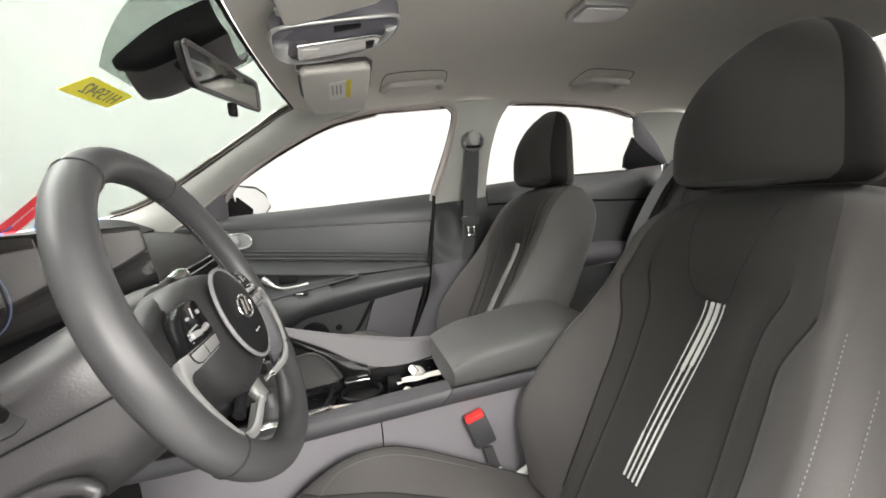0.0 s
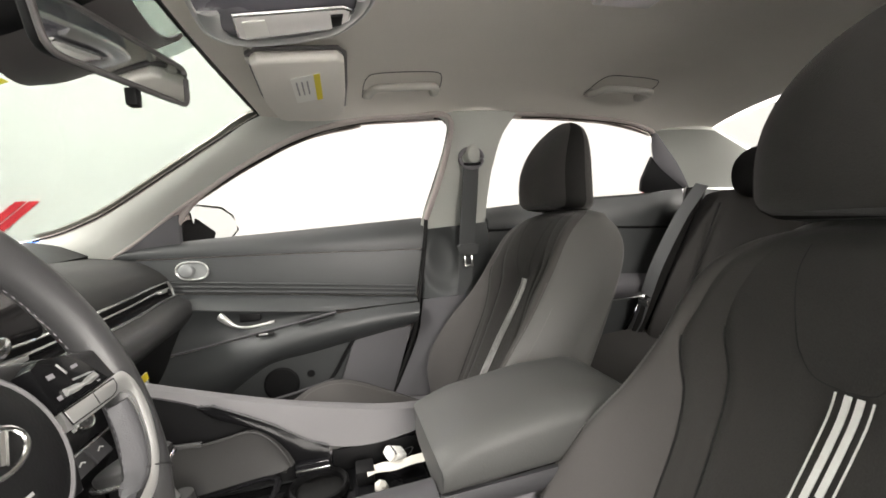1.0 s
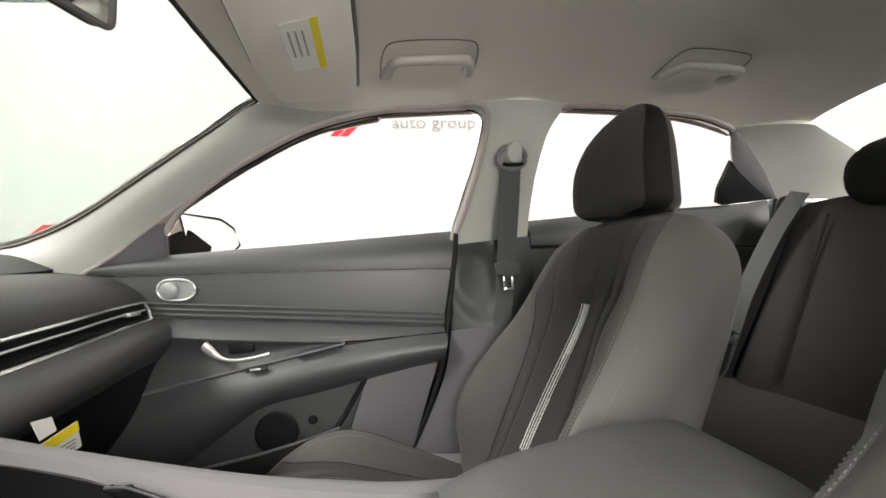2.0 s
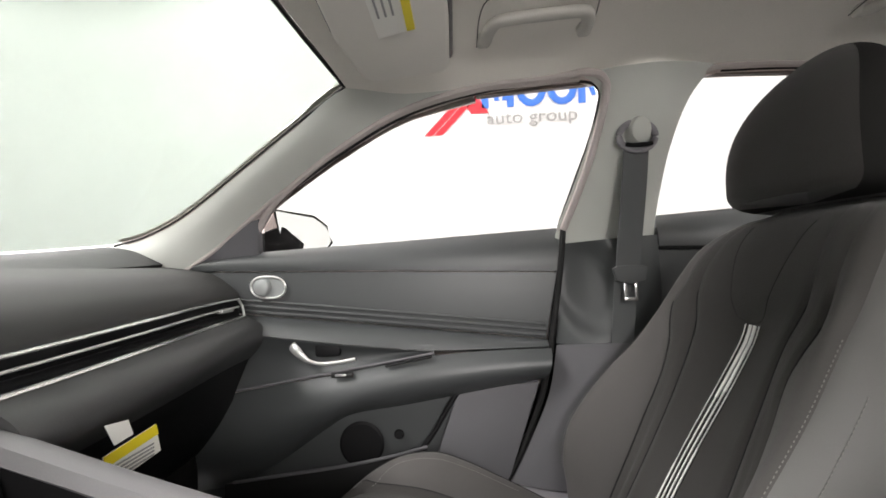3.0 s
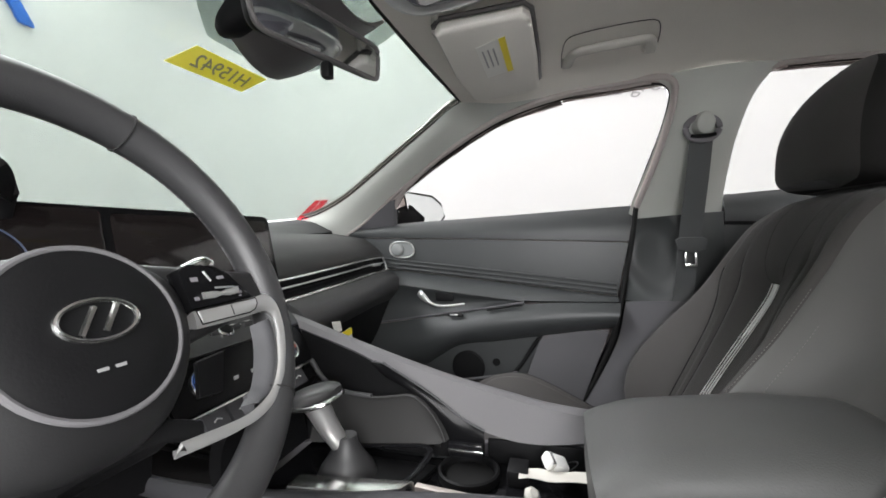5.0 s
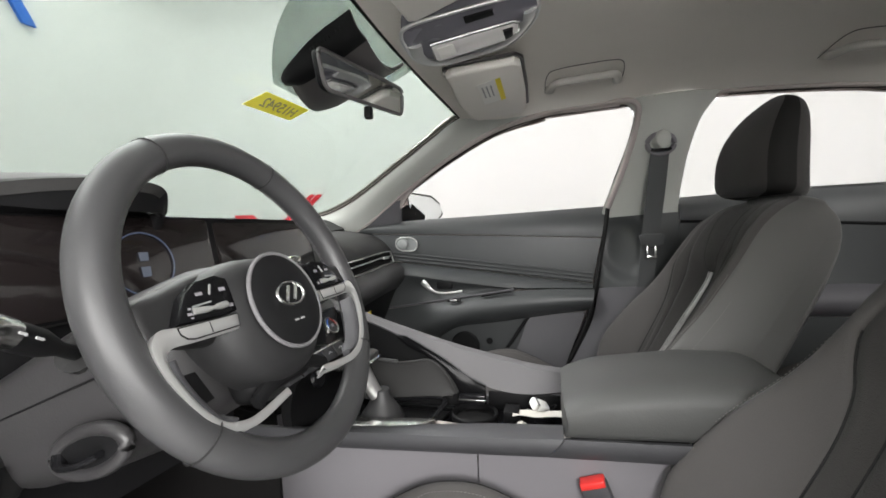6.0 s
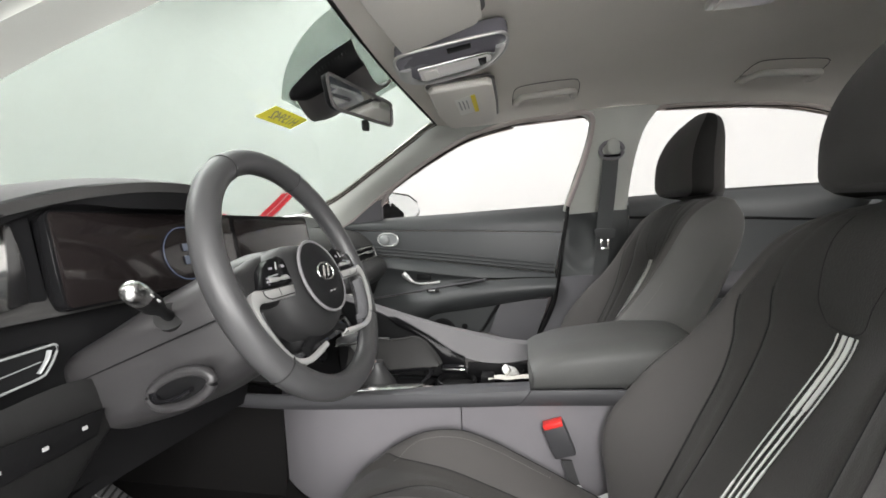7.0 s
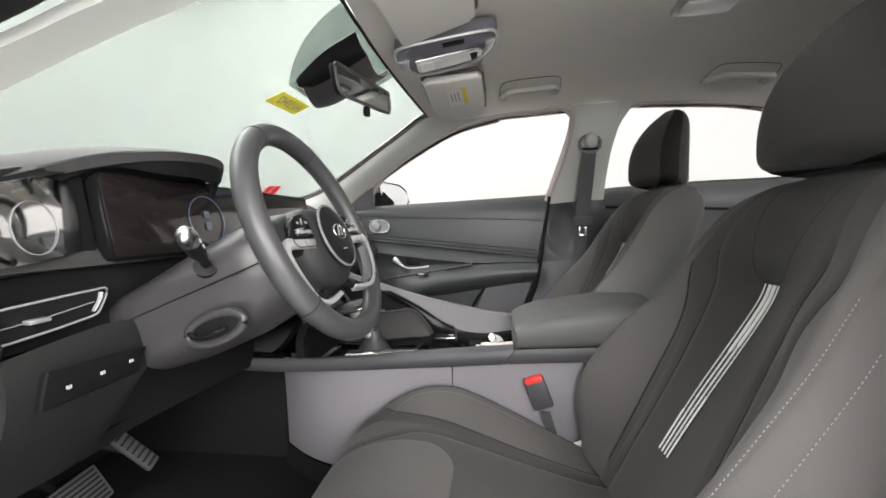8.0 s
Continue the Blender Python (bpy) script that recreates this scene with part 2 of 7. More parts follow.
COLUMN = material("column_shroud_plastic", (0.031, 0.030, 0.031), 0.38, grain=0.4, vary=0.1, bump=0.25, spec=0.45)
SHROUD_GREY = material("shroud_satin_plastic", (0.085, 0.08, 0.08), 0.5, grain=0.4, vary=0.1, bump=0.25, spec=0.4)
DASH_MID = material("dash_mid_grey_plastic", (0.055, 0.055, 0.056), 0.5, grain=0.5, vary=0.12, bump=0.35, spec=0.3)
RAIL = material("grab_rail_soft_plastic", (0.125, 0.122, 0.126), 0.6, grain=0.5, vary=0.1, bump=0.35, spec=0.35)
KNURLED = material("knurled_spoke_plastic", (0.062, 0.062, 0.066), 0.5, grain=0.9, grain_scale=1100, vary=0.08, bump=0.8, spec=0.35)
CARPET = material("floor_carpet", (0.009, 0.0086, 0.0086), 0.98, grain=1.2, grain_scale=500, vary=0.25, bump=0.9, spec=0.05)
WEBBING = material("belt_webbing", (0.075, 0.078, 0.08), 0.75, grain=0.6, grain_scale=1200, vary=0.08, bump=0.5)
RED_PLASTIC = material("red_button_plastic", (0.75, 0.04, 0.035), 0.4, vary=0.05, bump=0)
WHITE_PLASTIC = material("white_plastic", (0.78, 0.78, 0.76), 0.45, vary=0.04, bump=0)
PAPER = material("paper_label", (0.80, 0.79, 0.75), 0.8, vary=0.03, bump=0.1)
CREAM = material("cream_slip_paper", (0.54, 0.52, 0.475), 0.8, vary=0.08, vary_scale=40, bump=0.3)
CHAMPAGNE = material("pale_satin_trim", (0.50, 0.45, 0.42), 0.35, metal=0.3, vary=0.08, vary_scale=20, bump=0.05)
YELLOW = material("yellow_label", (0.80, 0.66, 0.02), 0.6, vary=0.04, bump=0)
NOTE = material("yellow_note_paper", (0.46, 0.43, 0.13), 0.8, vary=0.05, bump=0.1)
NOTE.node_tree.nodes["Principled BSDF"].inputs["Transmission Weight"].default_value = 0.0
soak = NOTE.node_tree.nodes.new("ShaderNodeBsdfTranslucent")
soak.inputs["Color"].default_value = (0.30, 0.285, 0.05, 1)
blend = NOTE.node_tree.nodes.new("ShaderNodeAddShader")
NOTE.node_tree.links.new(NOTE.node_tree.nodes["Principled BSDF"].outputs[0], blend.inputs[0])
NOTE.node_tree.links.new(soak.outputs[0], blend.inputs[1])
NOTE.node_tree.links.new(blend.outputs[0], NOTE.node_tree.nodes["Material Output"].inputs["Surface"])
PRINT = material("grey_print", (0.30, 0.30, 0.30), 0.7, bump=0)
LEGEND = material("white_legend_print", (0.55, 0.55, 0.55), 0.5, bump=0)
BLUE_PAINT = material("sign_blue", (0.05, 0.20, 0.75), 0.4, vary=0.03, bump=0)
RED_PAINT = material("sign_red", (0.78, 0.03, 0.05), 0.4, vary=0.03, bump=0)
GREY_PAINT = material("sign_grey", (0.42, 0.42, 0.42), 0.4, vary=0.03, bump=0)
BODY = material("car_paint_silver", (0.46, 0.40, 0.38), 0.3, metal=0.3, vary=0.03, bump=0, coat=0.6)
MIRROR = material("mirror_glass", (0.88, 0.9, 0.9), 0.015, metal=1.0, vary=0.01, bump=0)
LAMP_LENS = material("lamp_lens", (0.82, 0.80, 0.78), 0.25, vary=0.04, bump=0.1)
CHARCOAL_LENS = material("smoked_plastic", (0.17, 0.165, 0.19), 0.28, vary=0.06, bump=0)
BOARD = material("gloss_trim_board", (0.78, 0.775, 0.76), 0.05, metal=1.0, vary=0.04, bump=0)
WINDSCREEN = glass_material("windscreen_glass", (0.485, 0.512, 0.492), 0.08)
FROST = glass_material("dotted_shade_band", (0.60, 0.63, 0.61), 0.05)
SIDE_GLASS = glass_material("side_glass", (0.60, 0.592, 0.588), 0.10)
CLUSTER_BLUE = emitter("cluster_glow", (0.40, 0.52, 0.85), 0.16)
CLUSTER_WHITE = emitter("cluster_symbol_glow", (0.7, 0.8, 1.0), 0.14)
DIAL_BLUE = emitter("dial_blue_glow", (0.1, 0.3, 1.0), 0.4)
DIAL_RED = emitter("dial_red_glow", (1.0, 0.08, 0.05), 0.22)
DIAL_WHITE = emitter("dial_white_glow", (0.9, 0.9, 0.95), 0.22)


# ---- the booth round the car ----
FLOOR_Z, BOOTH_TOP = -0.06, 4.6


def booth_ring(inset, z):
    """The plan of the booth at a height: a rectangle with wide rounded corners."""
    x0, x1, y0, y1, r = -3.3 + inset, 5.2 - inset, -4.45 + inset, 3.2 - inset, 1.3
    out = []
    for cx, cy, a0 in ((x1 - r, y1 - r, 0), (x0 + r, y1 - r, 90), (x0 + r, y0 + r, 180), (x1 - r, y0 + r, 270)):
        for k in range(13):
            a = radians(a0 + 7.5 * k)
            out.append((cx + r * math.cos(a), cy + r * math.sin(a), z))
    return out


single("ground", block(-3.6, 5.5, -4.75, 3.5, FLOOR_Z - 0.1, FLOOR_Z, 0), BOOTH_FLOOR, "smooth pale grey concrete floor of the photo booth", "floor", "structure")
cove = [(0.0, FLOOR_Z), (0.0, 1.0), (0.0, 2.4), (0.0, 3.6)] + [(0.9 - 0.9 * math.cos(radians(a)), 3.7 + 0.9 * math.sin(radians(a))) for a in range(0, 91, 15)]
single("wall_surround", thick(sheet([booth_ring(i, z) for i, z in cove], close_u=True), -0.1), BOOTH, "continuous white painted booth wall with rounded corners", "wall", "structure")
# unseen dark panel added to cut bounced light on the driver's side
single("wall_light_absorber", thick(sheet([[(-2.2 + 4.6 * k / 60, -4.30 + 0.03 * math.sin(1.9 * k), z) for k in range(61)] for z in (FLOOR_Z, 1.2, 2.4, 3.5)]), 0.02, (0, -1, 0)), LIGHT_ABSORBER, "plain dark grey unseen panel that cuts light from the open side", "wall", "structure")
single("ceiling", block(-3.2, 5.1, -4.35, 3.1, BOOTH_TOP + 0.004, BOOTH_TOP + 0.1, 0), BOOTH, "white booth ceiling with light panels", "ceiling", "structure")

# ---- car shell: headliner, pillars, windows ----
# side edge of the headliner on the right-hand side, front to rear
ROOF_EDGE = [(-0.113, 0.535, 1.225), (0.0, 0.562, 1.218), (0.154, 0.576, 1.227), (0.40, 0.572, 1.238), (0.62, 0.571, 1.243), (0.9, 0.575, 1.233), (1.06, 0.583, 1.216), (1.2, 0.598, 1.185), (1.34, 0.60, 1.14)]
ROOF_MID = [(-0.15, 0, 1.249), (0.0, 0, 1.272), (0.154, 0, 1.288), (0.40, 0, 1.303), (0.62, 0, 1.307), (0.9, 0, 1.297), (1.06, 0, 1.280), (1.2, 0, 1.255), (1.34, 0, 1.222)]


def headliner():
    rows = []
    for e, c in zip(catmull(ROOF_EDGE, 40), catmull(ROOF_MID, 40)):
        row = []
        for j in range(-18, 19):
            s = j / 18
            a = abs(s)
            x = c.x + (e.x - c.x) * a**2
            row.append((x, e.y * s, e.z + (c.z - e.z) * (1 - a**3.6)))
        rows.append(row)
    return thick(sheet(rows), 0.02, (0, 0, 1))


tagged(mesh_object("headliner", headliner(), HEADLINER), "grey-beige woven cloth headliner under the car roof", "headliner", kind="structure")
single("roof_panel", thick(sheet([[(x, y * 1.02, z + 0.05 - 0.02 * abs(y) ** 4) for y in [(-0.62 + 1.24 * k / 16) for k in range(17)]] for x, z in ((-0.16, 1.25), (0.2, 1.305), (0.62, 1.325), (1.0, 1.30), (1.36, 1.235))]), 0.01, (0, 0, 1)), BODY, "silver painted steel roof skin", "roof", "structure")

SCREEN_EDGE = [(-0.72, 0.66, 0.928), (-0.65, 0.675, 0.95), (-0.54, 0.66, 0.997), (-0.365, 0.612, 1.093), (-0.242, 0.575, 1.160), (-0.113, 0.535, 1.225)]
DOOR_EDGE = [(-0.60, 0.69, 0.855), (-0.50, 0.70, 0.92), (-0.40, 0.682, 0.99), (-0.29, 0.655, 1.058), (-0.155, 0.622, 1.13), (-0.008, 0.592, 1.193), (0.154, 0.577, 1.2275)]
B_FRONT = [(0.385, 0.570, 1.238), (0.425, 0.584, 1.205), (0.416, 0.618, 1.134), (0.385, 0.665, 1.03), (0.349, 0.712, 0.925)]
B_REAR = [(0.64, 0.568, 1.243), (0.597, 0.592, 1.18), (0.577, 0.634, 1.096), (0.57, 0.67, 1.02), (0.567, 0.705, 0.94)]


# the driver's pillar trim bulges lower into the open doorway
DRIVER_PILLAR_IN = [(-0.72, 0.64, 0.870), (-0.60, 0.625, 0.918), (-0.426, 0.61, 0.980), (-0.305, 0.61, 1.023), (-0.192, 0.605, 1.061), (-0.08, 0.59, 1.11), (0.03, 0.58, 1.165), (0.154, 0.576, 1.2285)]
DRIVER_PILLAR_OUT = [(-0.66, 0.70, 0.895), (-0.50, 0.675, 0.968), (-0.352, 0.66, 1.017), (-0.266, 0.66, 1.043), (-0.15, 0.65, 1.082), (-0.03, 0.625, 1.14), (0.06, 0.60, 1.19), (0.154, 0.577, 1.2275)]


def flip(pts, s):
    return [(p[0], p[1] * s, p[2]) for p in pts]


def side_shell(s, name):
    out = (0, s, 0)
    left = s < 0
    upper = SCREEN_EDGE + [(0.0, 0.562, 1.218), (0.154, 0.576, 1.2285)]
    lower = DOOR_EDGE
    if left:
        upper, lower = DRIVER_PILLAR_IN, DRIVER_PILLAR_OUT
    rows = []
    for p, q in zip(catmull(flip(upper, s), 49), catmull(flip(lower, s), 49)):
        fade = 1 - smooth01(-0.22, 0.10, p.x)
        rows.append([p.lerp(q, k / 8) + Vector((0.012, -0.018 * s, 0.006)) * math.sin(math.pi * k / 8) * fade for k in range(9)])
    bm = thick(sheet(rows), 0.014, out)
    seal = [(x, y + 0.004, z - 0.004) for x, y, z in (lower if left else lower + [(0.27, 0.5755, 1.233), (0.37, 0.573, 1.237)])]
    single("door_aperture_seal", tube(catmull(flip([(x, y + (0.014 if left else 0), z + (0.018 if left else 0)) for x, y, z in seal], s), 50), 0.016 if left else 0.0055, 10), RUBBER if left else SEAL_GREY, "thick black rubber seal round the open doorway" if left else "grey flocked seal round the door opening", "seal", "structure")
    skin_a = [(x - 0.015, y + 0.02, z + 0.02) for x, y, z in SCREEN_EDGE + [(0.0, 0.562, 1.218), (0.154, 0.576, 1.2285)]]
    skin_b = [(x, y + 0.045, z - 0.012) for x, y, z in lower]
    single("a_pillar_skin", strip(flip(skin_a, s), flip(skin_b, s), 40, 4, (0, 0.01 * s, 0.005), 0.008, out), BODY, "silver painted outer windscreen pillar", "pillar", "structure")
    rail_a = [(x, y + 0.02, z + 0.028) for x, y, z in ROOF_EDGE[2:]]
    rail_b = [(x, y + 0.038, z - 0.004) for x, y, z in ROOF_EDGE[2:]]
    single("roof_rail_skin", strip(flip(rail_a, s), flip(rail_b, s), 40, 4, (0, 0.01 * s, 0), 0.008, out), BODY, "silver painted roof rail", "roof rail", "structure")
    single("a_pillar_trim", bm, PILLAR, "light grey grained plastic windscreen pillar trim", "pillar trim", "structure")
    b_front = [(x + (0.17 if left else -0.012), y, z) for x, y, z in B_FRONT]
    b_front.append((b_front[-1][0] - 0.006, 0.728, 0.868))
    b_rear = [(x + (0.12 if left else 0.0), y, z) for x, y, z in B_REAR + [(0.567, 0.722, 0.868)]]
    bm = strip(flip(b_front, s), flip(b_rear, s), 28, 10, (0, -0.032 * s, 0), 0.014, out)
    single("b_pillar_trim", bm, PILLAR, "light grey plastic centre pillar trim behind the belt", "pillar trim", "structure")
    # dark lower part of the centre pillar
    a = [(0.345, 0.707, 0.893), (0.338, 0.70, 0.80), (0.318, 0.692, 0.661), (0.295, 0.692, 0.55), (0.245, 0.692, 0.44), (0.195, 0.692, 0.35)]
    b = [(0.567, 0.699, 0.905), (0.565, 0.69, 0.80), (0.56, 0.685, 0.66), (0.555, 0.685, 0.55), (0.54, 0.685, 0.44), (0.50, 0.68, 0.33)]
    if left:
        a = [(x + 0.17, y + 0.03, z) for x, y, z in a]
        b = [(x + 0.10, y, z) for x, y, z in b]
    bm = strip(flip(a[:3], s), flip(b[:3], s), 44, 30, (0, -0.042 * s, 0), 0.014, out)
    # scooped recess for the belt reel
    for v in bm.verts:
        d = ((v.co.x - 0.395) / 0.062) ** 2 + ((v.co.z - 0.79) / 0.10) ** 2
        v.co.y += s * 0.028 * math.exp(-d ** 3)
    single("b_pillar_lower_trim", bm, DOOR_SOFT, "dark grey plastic centre pillar trim with scooped recess", "pillar trim", "structure")
    core_a, core_b = [(x - 0.006, y + 0.034, z + 0.02) for x, y, z in a], [(x + 0.01, y + 0.04, z + 0.02) for x, y, z in b]
    single("b_pillar_core", strip(flip(core_a, s), flip(core_b, s), 16, 4, (0, 0, 0), 0.01, out), BLACK, "dark painted steel of the centre pillar", "pillar", "structure")
    a2, b2 = [(x + 0.001, y - 0.004, z - 0.003) for x, y, z in a[2:]], [(x, y - 0.004, z - 0.003) for x, y, z in b[2:]]
    single("b_pillar_foot_trim", strip(flip(a2, s), flip(b2, s), 24, 12, (0, -0.046 * s, 0.010), 0.014, out), DOOR_HARD, "grey lilac plastic foot of the centre pillar", "pillar trim", "structure")
    # rear pillar and rear quarter trim
    a = [(1.18, 0.610, 1.192), (1.24, 0.630, 1.132), (1.305, 0.660, 1.067), (1.385, 0.705, 0.985)]
    b = [(1.34, 0.50, 1.165), (1.50, 0.52, 1.10), (1.68, 0.55, 1.03), (1.86, 0.60, 0.955)]
    bm = strip(flip(a, s), flip(b, s), 24, 14, (0, -0.02 * s, 0.0), 0.014, out)
    single("rear_pillar_trim", bm, PILLAR, "light grey plastic rear pillar trim with a moulded crease", "pillar trim", "structure")
    bm = strip(flip([(1.42, 0.70, 0.985), (1.60, 0.70, 0.97), (1.9, 0.65, 0.95)], s), flip([(1.30, 0.70, 0.30), (1.60, 0.70, 0.30), (1.9, 0.65, 0.30)], s), 12, 8, (0, 0, 0), 0.02, out)
    single("rear_quarter_panel", bm, DOOR_SOFT, "dark plastic side panel behind the rear door", "side panel", "structure")
    bm = block(0.20, 1.32, 0.64 * s - 0.05, 0.64 * s + 0.05, 0.10, 0.335, 0.015) if s < 0 else joined(block(-0.56, 0.10, 0.60, 0.72, 0.10, 0.31, 0.015), block(0.10, 1.32, 0.60, 0.745, 0.10, 0.345, 0.015))
    single("door_sill", bm, CONSOLE_GREY, "grey plastic scuff trim along the door sill", "sill", "structure")


side_shell(1, "right")
side_shell(-1, "left")
single("door_sill", block(-0.62, 0.20, -0.74, -0.58, 0.06, 0.26, 0.02), CONSOLE_GREY, "grey plastic scuff trim along the open doorway", "sill", "structure")


WS_EDGE = catmull(SCREEN_EDGE, 121)


def windscreen_point(u, y):
    """A point of the curved windscreen: u from its foot (0) to the roof (1), y across."""
    k = min(max(u, 0), 1) * 120
    i = min(int(k), 119)
    e = WS_EDGE[i].lerp(WS_EDGE[i + 1], k - i)
    cx = -0.90 + (-0.158 + 0.90) * u + 0.015 * math.sin(math.pi * u)
    cz = 0.885 + (1.258 - 0.885) * u - 0.006 * math.sin(math.pi * u)
    s = (y / e.y) ** 2
    return Vector((cx + (e.x - cx) * s, y, cz + (e.z - cz) * s))


def windscreen_rows(n=24, m=24):
    rows = []
    for i in range(n):
        u = i / (n - 1)
        k = min(int(u * 120), 119)
        w = WS_EDGE[k].lerp(WS_EDGE[k + 1], u * 120 - k).y
        rows.append([windscreen_point(u, w * j / m) for j in range(-m, m + 1)])
    return rows


ws_rows = windscreen_rows()
glass = single("windscreen", thick(sheet([[p + Vector((-0.006, 0, 0.012)) for p in r] for r in ws_rows]), 0.004), WINDSCREEN, "large raked clear green-tinted laminated windscreen", "windscreen", "structure")
glass.visible_shadow = False
# black ceramic border of the windscreen
for s in (1, -1):
    single("windscreen_seal", tube([(p[0] - 0.004, p[1] * s, p[2] + 0.004) for p in catmull(SCREEN_EDGE, 40)], 0.0028, 8), RUBBER, "thin black rubber strip along the windscreen edge", "seal", "structure")
single("windscreen_seal", tube([p + Vector((-0.004, 0, 0.004)) for p in ws_rows[-1]], 0.0045, 8), RUBBER, "thin black rubber strip under the roof header", "seal", "structure")

# rear screen and parcel shelf
rear_rows = [[(xc + 0.0 * y * y, y * w, zc - 0.10 * (y) ** 2 * 0.4) for y in [k / 10 for k in range(-10, 11)]] for xc, zc, w in ((1.34, 1.215, 0.50), (1.52, 1.15, 0.52), (1.70, 1.07, 0.55), (1.88, 0.985, 0.60))]
glass = single("rear_screen", thick(sheet(rear_rows), 0.004), SIDE_GLASS, "clear sloping rear screen above the parcel shelf", "rear screen", "structure")
glass.visible_shadow = False
single("parcel_shelf", block(1.42, 1.95, -0.66, 0.66, 0.90, 0.935, 0.01), DOOR_SOFT, "dark carpeted parcel shelf behind the rear seat", "parcel shelf", "structure")
single("rear_bulkhead", block(1.93, 2.0, -0.68, 0.68, 0.10, 0.95, 0.01), BLACK, "plain black panel closing the cabin behind the rear seat", "panel", "structure")

# cowl between the windscreen foot and the dash
cowl = []
for j in range(-16, 17):
    y = 0.655 * j / 16
    p = windscreen_point(0.0, y)
    cowl.append([p + Vector((-0.01, 0, 0.004)), p + Vector((0.04, 0, -0.006)), Vector((-0.69 + 0.03 * abs(j / 16) ** 2, y, 0.888 + 0.026 * abs(j / 16) ** 3)), Vector((-0.60, y, 0.872 + 0.012 * abs(j / 16) ** 4))])
single("cowl_trim", thick(sheet(cowl), 0.01, (0, 0, -1)), DASH_HARD, "grey cowl strip at the foot of the windscreen", "trim", "structure")

# floor pan and front footwell
single("cabin_floor", block(-1.05, 1.95, -0.66, 0.66, 0.16, 0.20, 0.0), CARPET, "dark grey carpeted cabin floor", "floor", "structure")
single("footwell_bulkhead", strip([(-0.95, -0.66, 0.20), (-0.95, 0, 0.20), (-0.95, 0.66, 0.20)], [(-1.08, -0.66, 0.75), (-1.08, 0, 0.75), (-1.08, 0.66, 0.75)], 10, 6, (0, 0, 0), 0.03, (-1, 0, 0)), CARPET, "dark carpet on the sloping front footwell wall", "bulkhead", "structure")
for s in (1, -1):
    single("footwell_side", block(-1.05, -0.52, 0.64 * s - 0.015, 0.64 * s + 0.015, 0.18, 0.80, 0.01), CARPET, "dark carpeted footwell side", "side panel", "structure")
single("bonnet", strip([(-0.86, -0.72, 0.89), (-0.98, 0, 0.90), (-0.86, 0.72, 0.89)], [(-1.75, -0.70, 0.70), (-1.9, 0, 0.74), (-1.75, 0.70, 0.70)], 20, 12, (0, 0, 0.04), 0.02, (0, 0, -1)), BODY, "silver painted bonnet ahead of the windscreen", "bonnet", "structure")

# ---- doors ----
GLASS_BOTTOM = [(-0.60, 0.715, 0.872), (-0.426, 0.728, 0.903), (-0.05, 0.735, 0.918), (0.349, 0.737, 0.934)]
SEAM1 = [(-0.60, 0.700, 0.868), (-0.50, 0.698, 0.862), (-0.1, 0.698, 0.848), (0.330, 0.698, 0.829)]
MID_LOW = [(-0.60, 0.705, 0.772), (-0.433, 0.703, 0.756), (-0.07, 0.703, 0.716), (0.298, 0.703, 0.672)]


def pane(outline, depth=0.004):
    return prism(outline, (0, depth, 0.5 * depth))


def glass_point(x, z, inset=0.022):
    return (x, 0.72 - 0.5 * (z - 0.94) + inset, z)


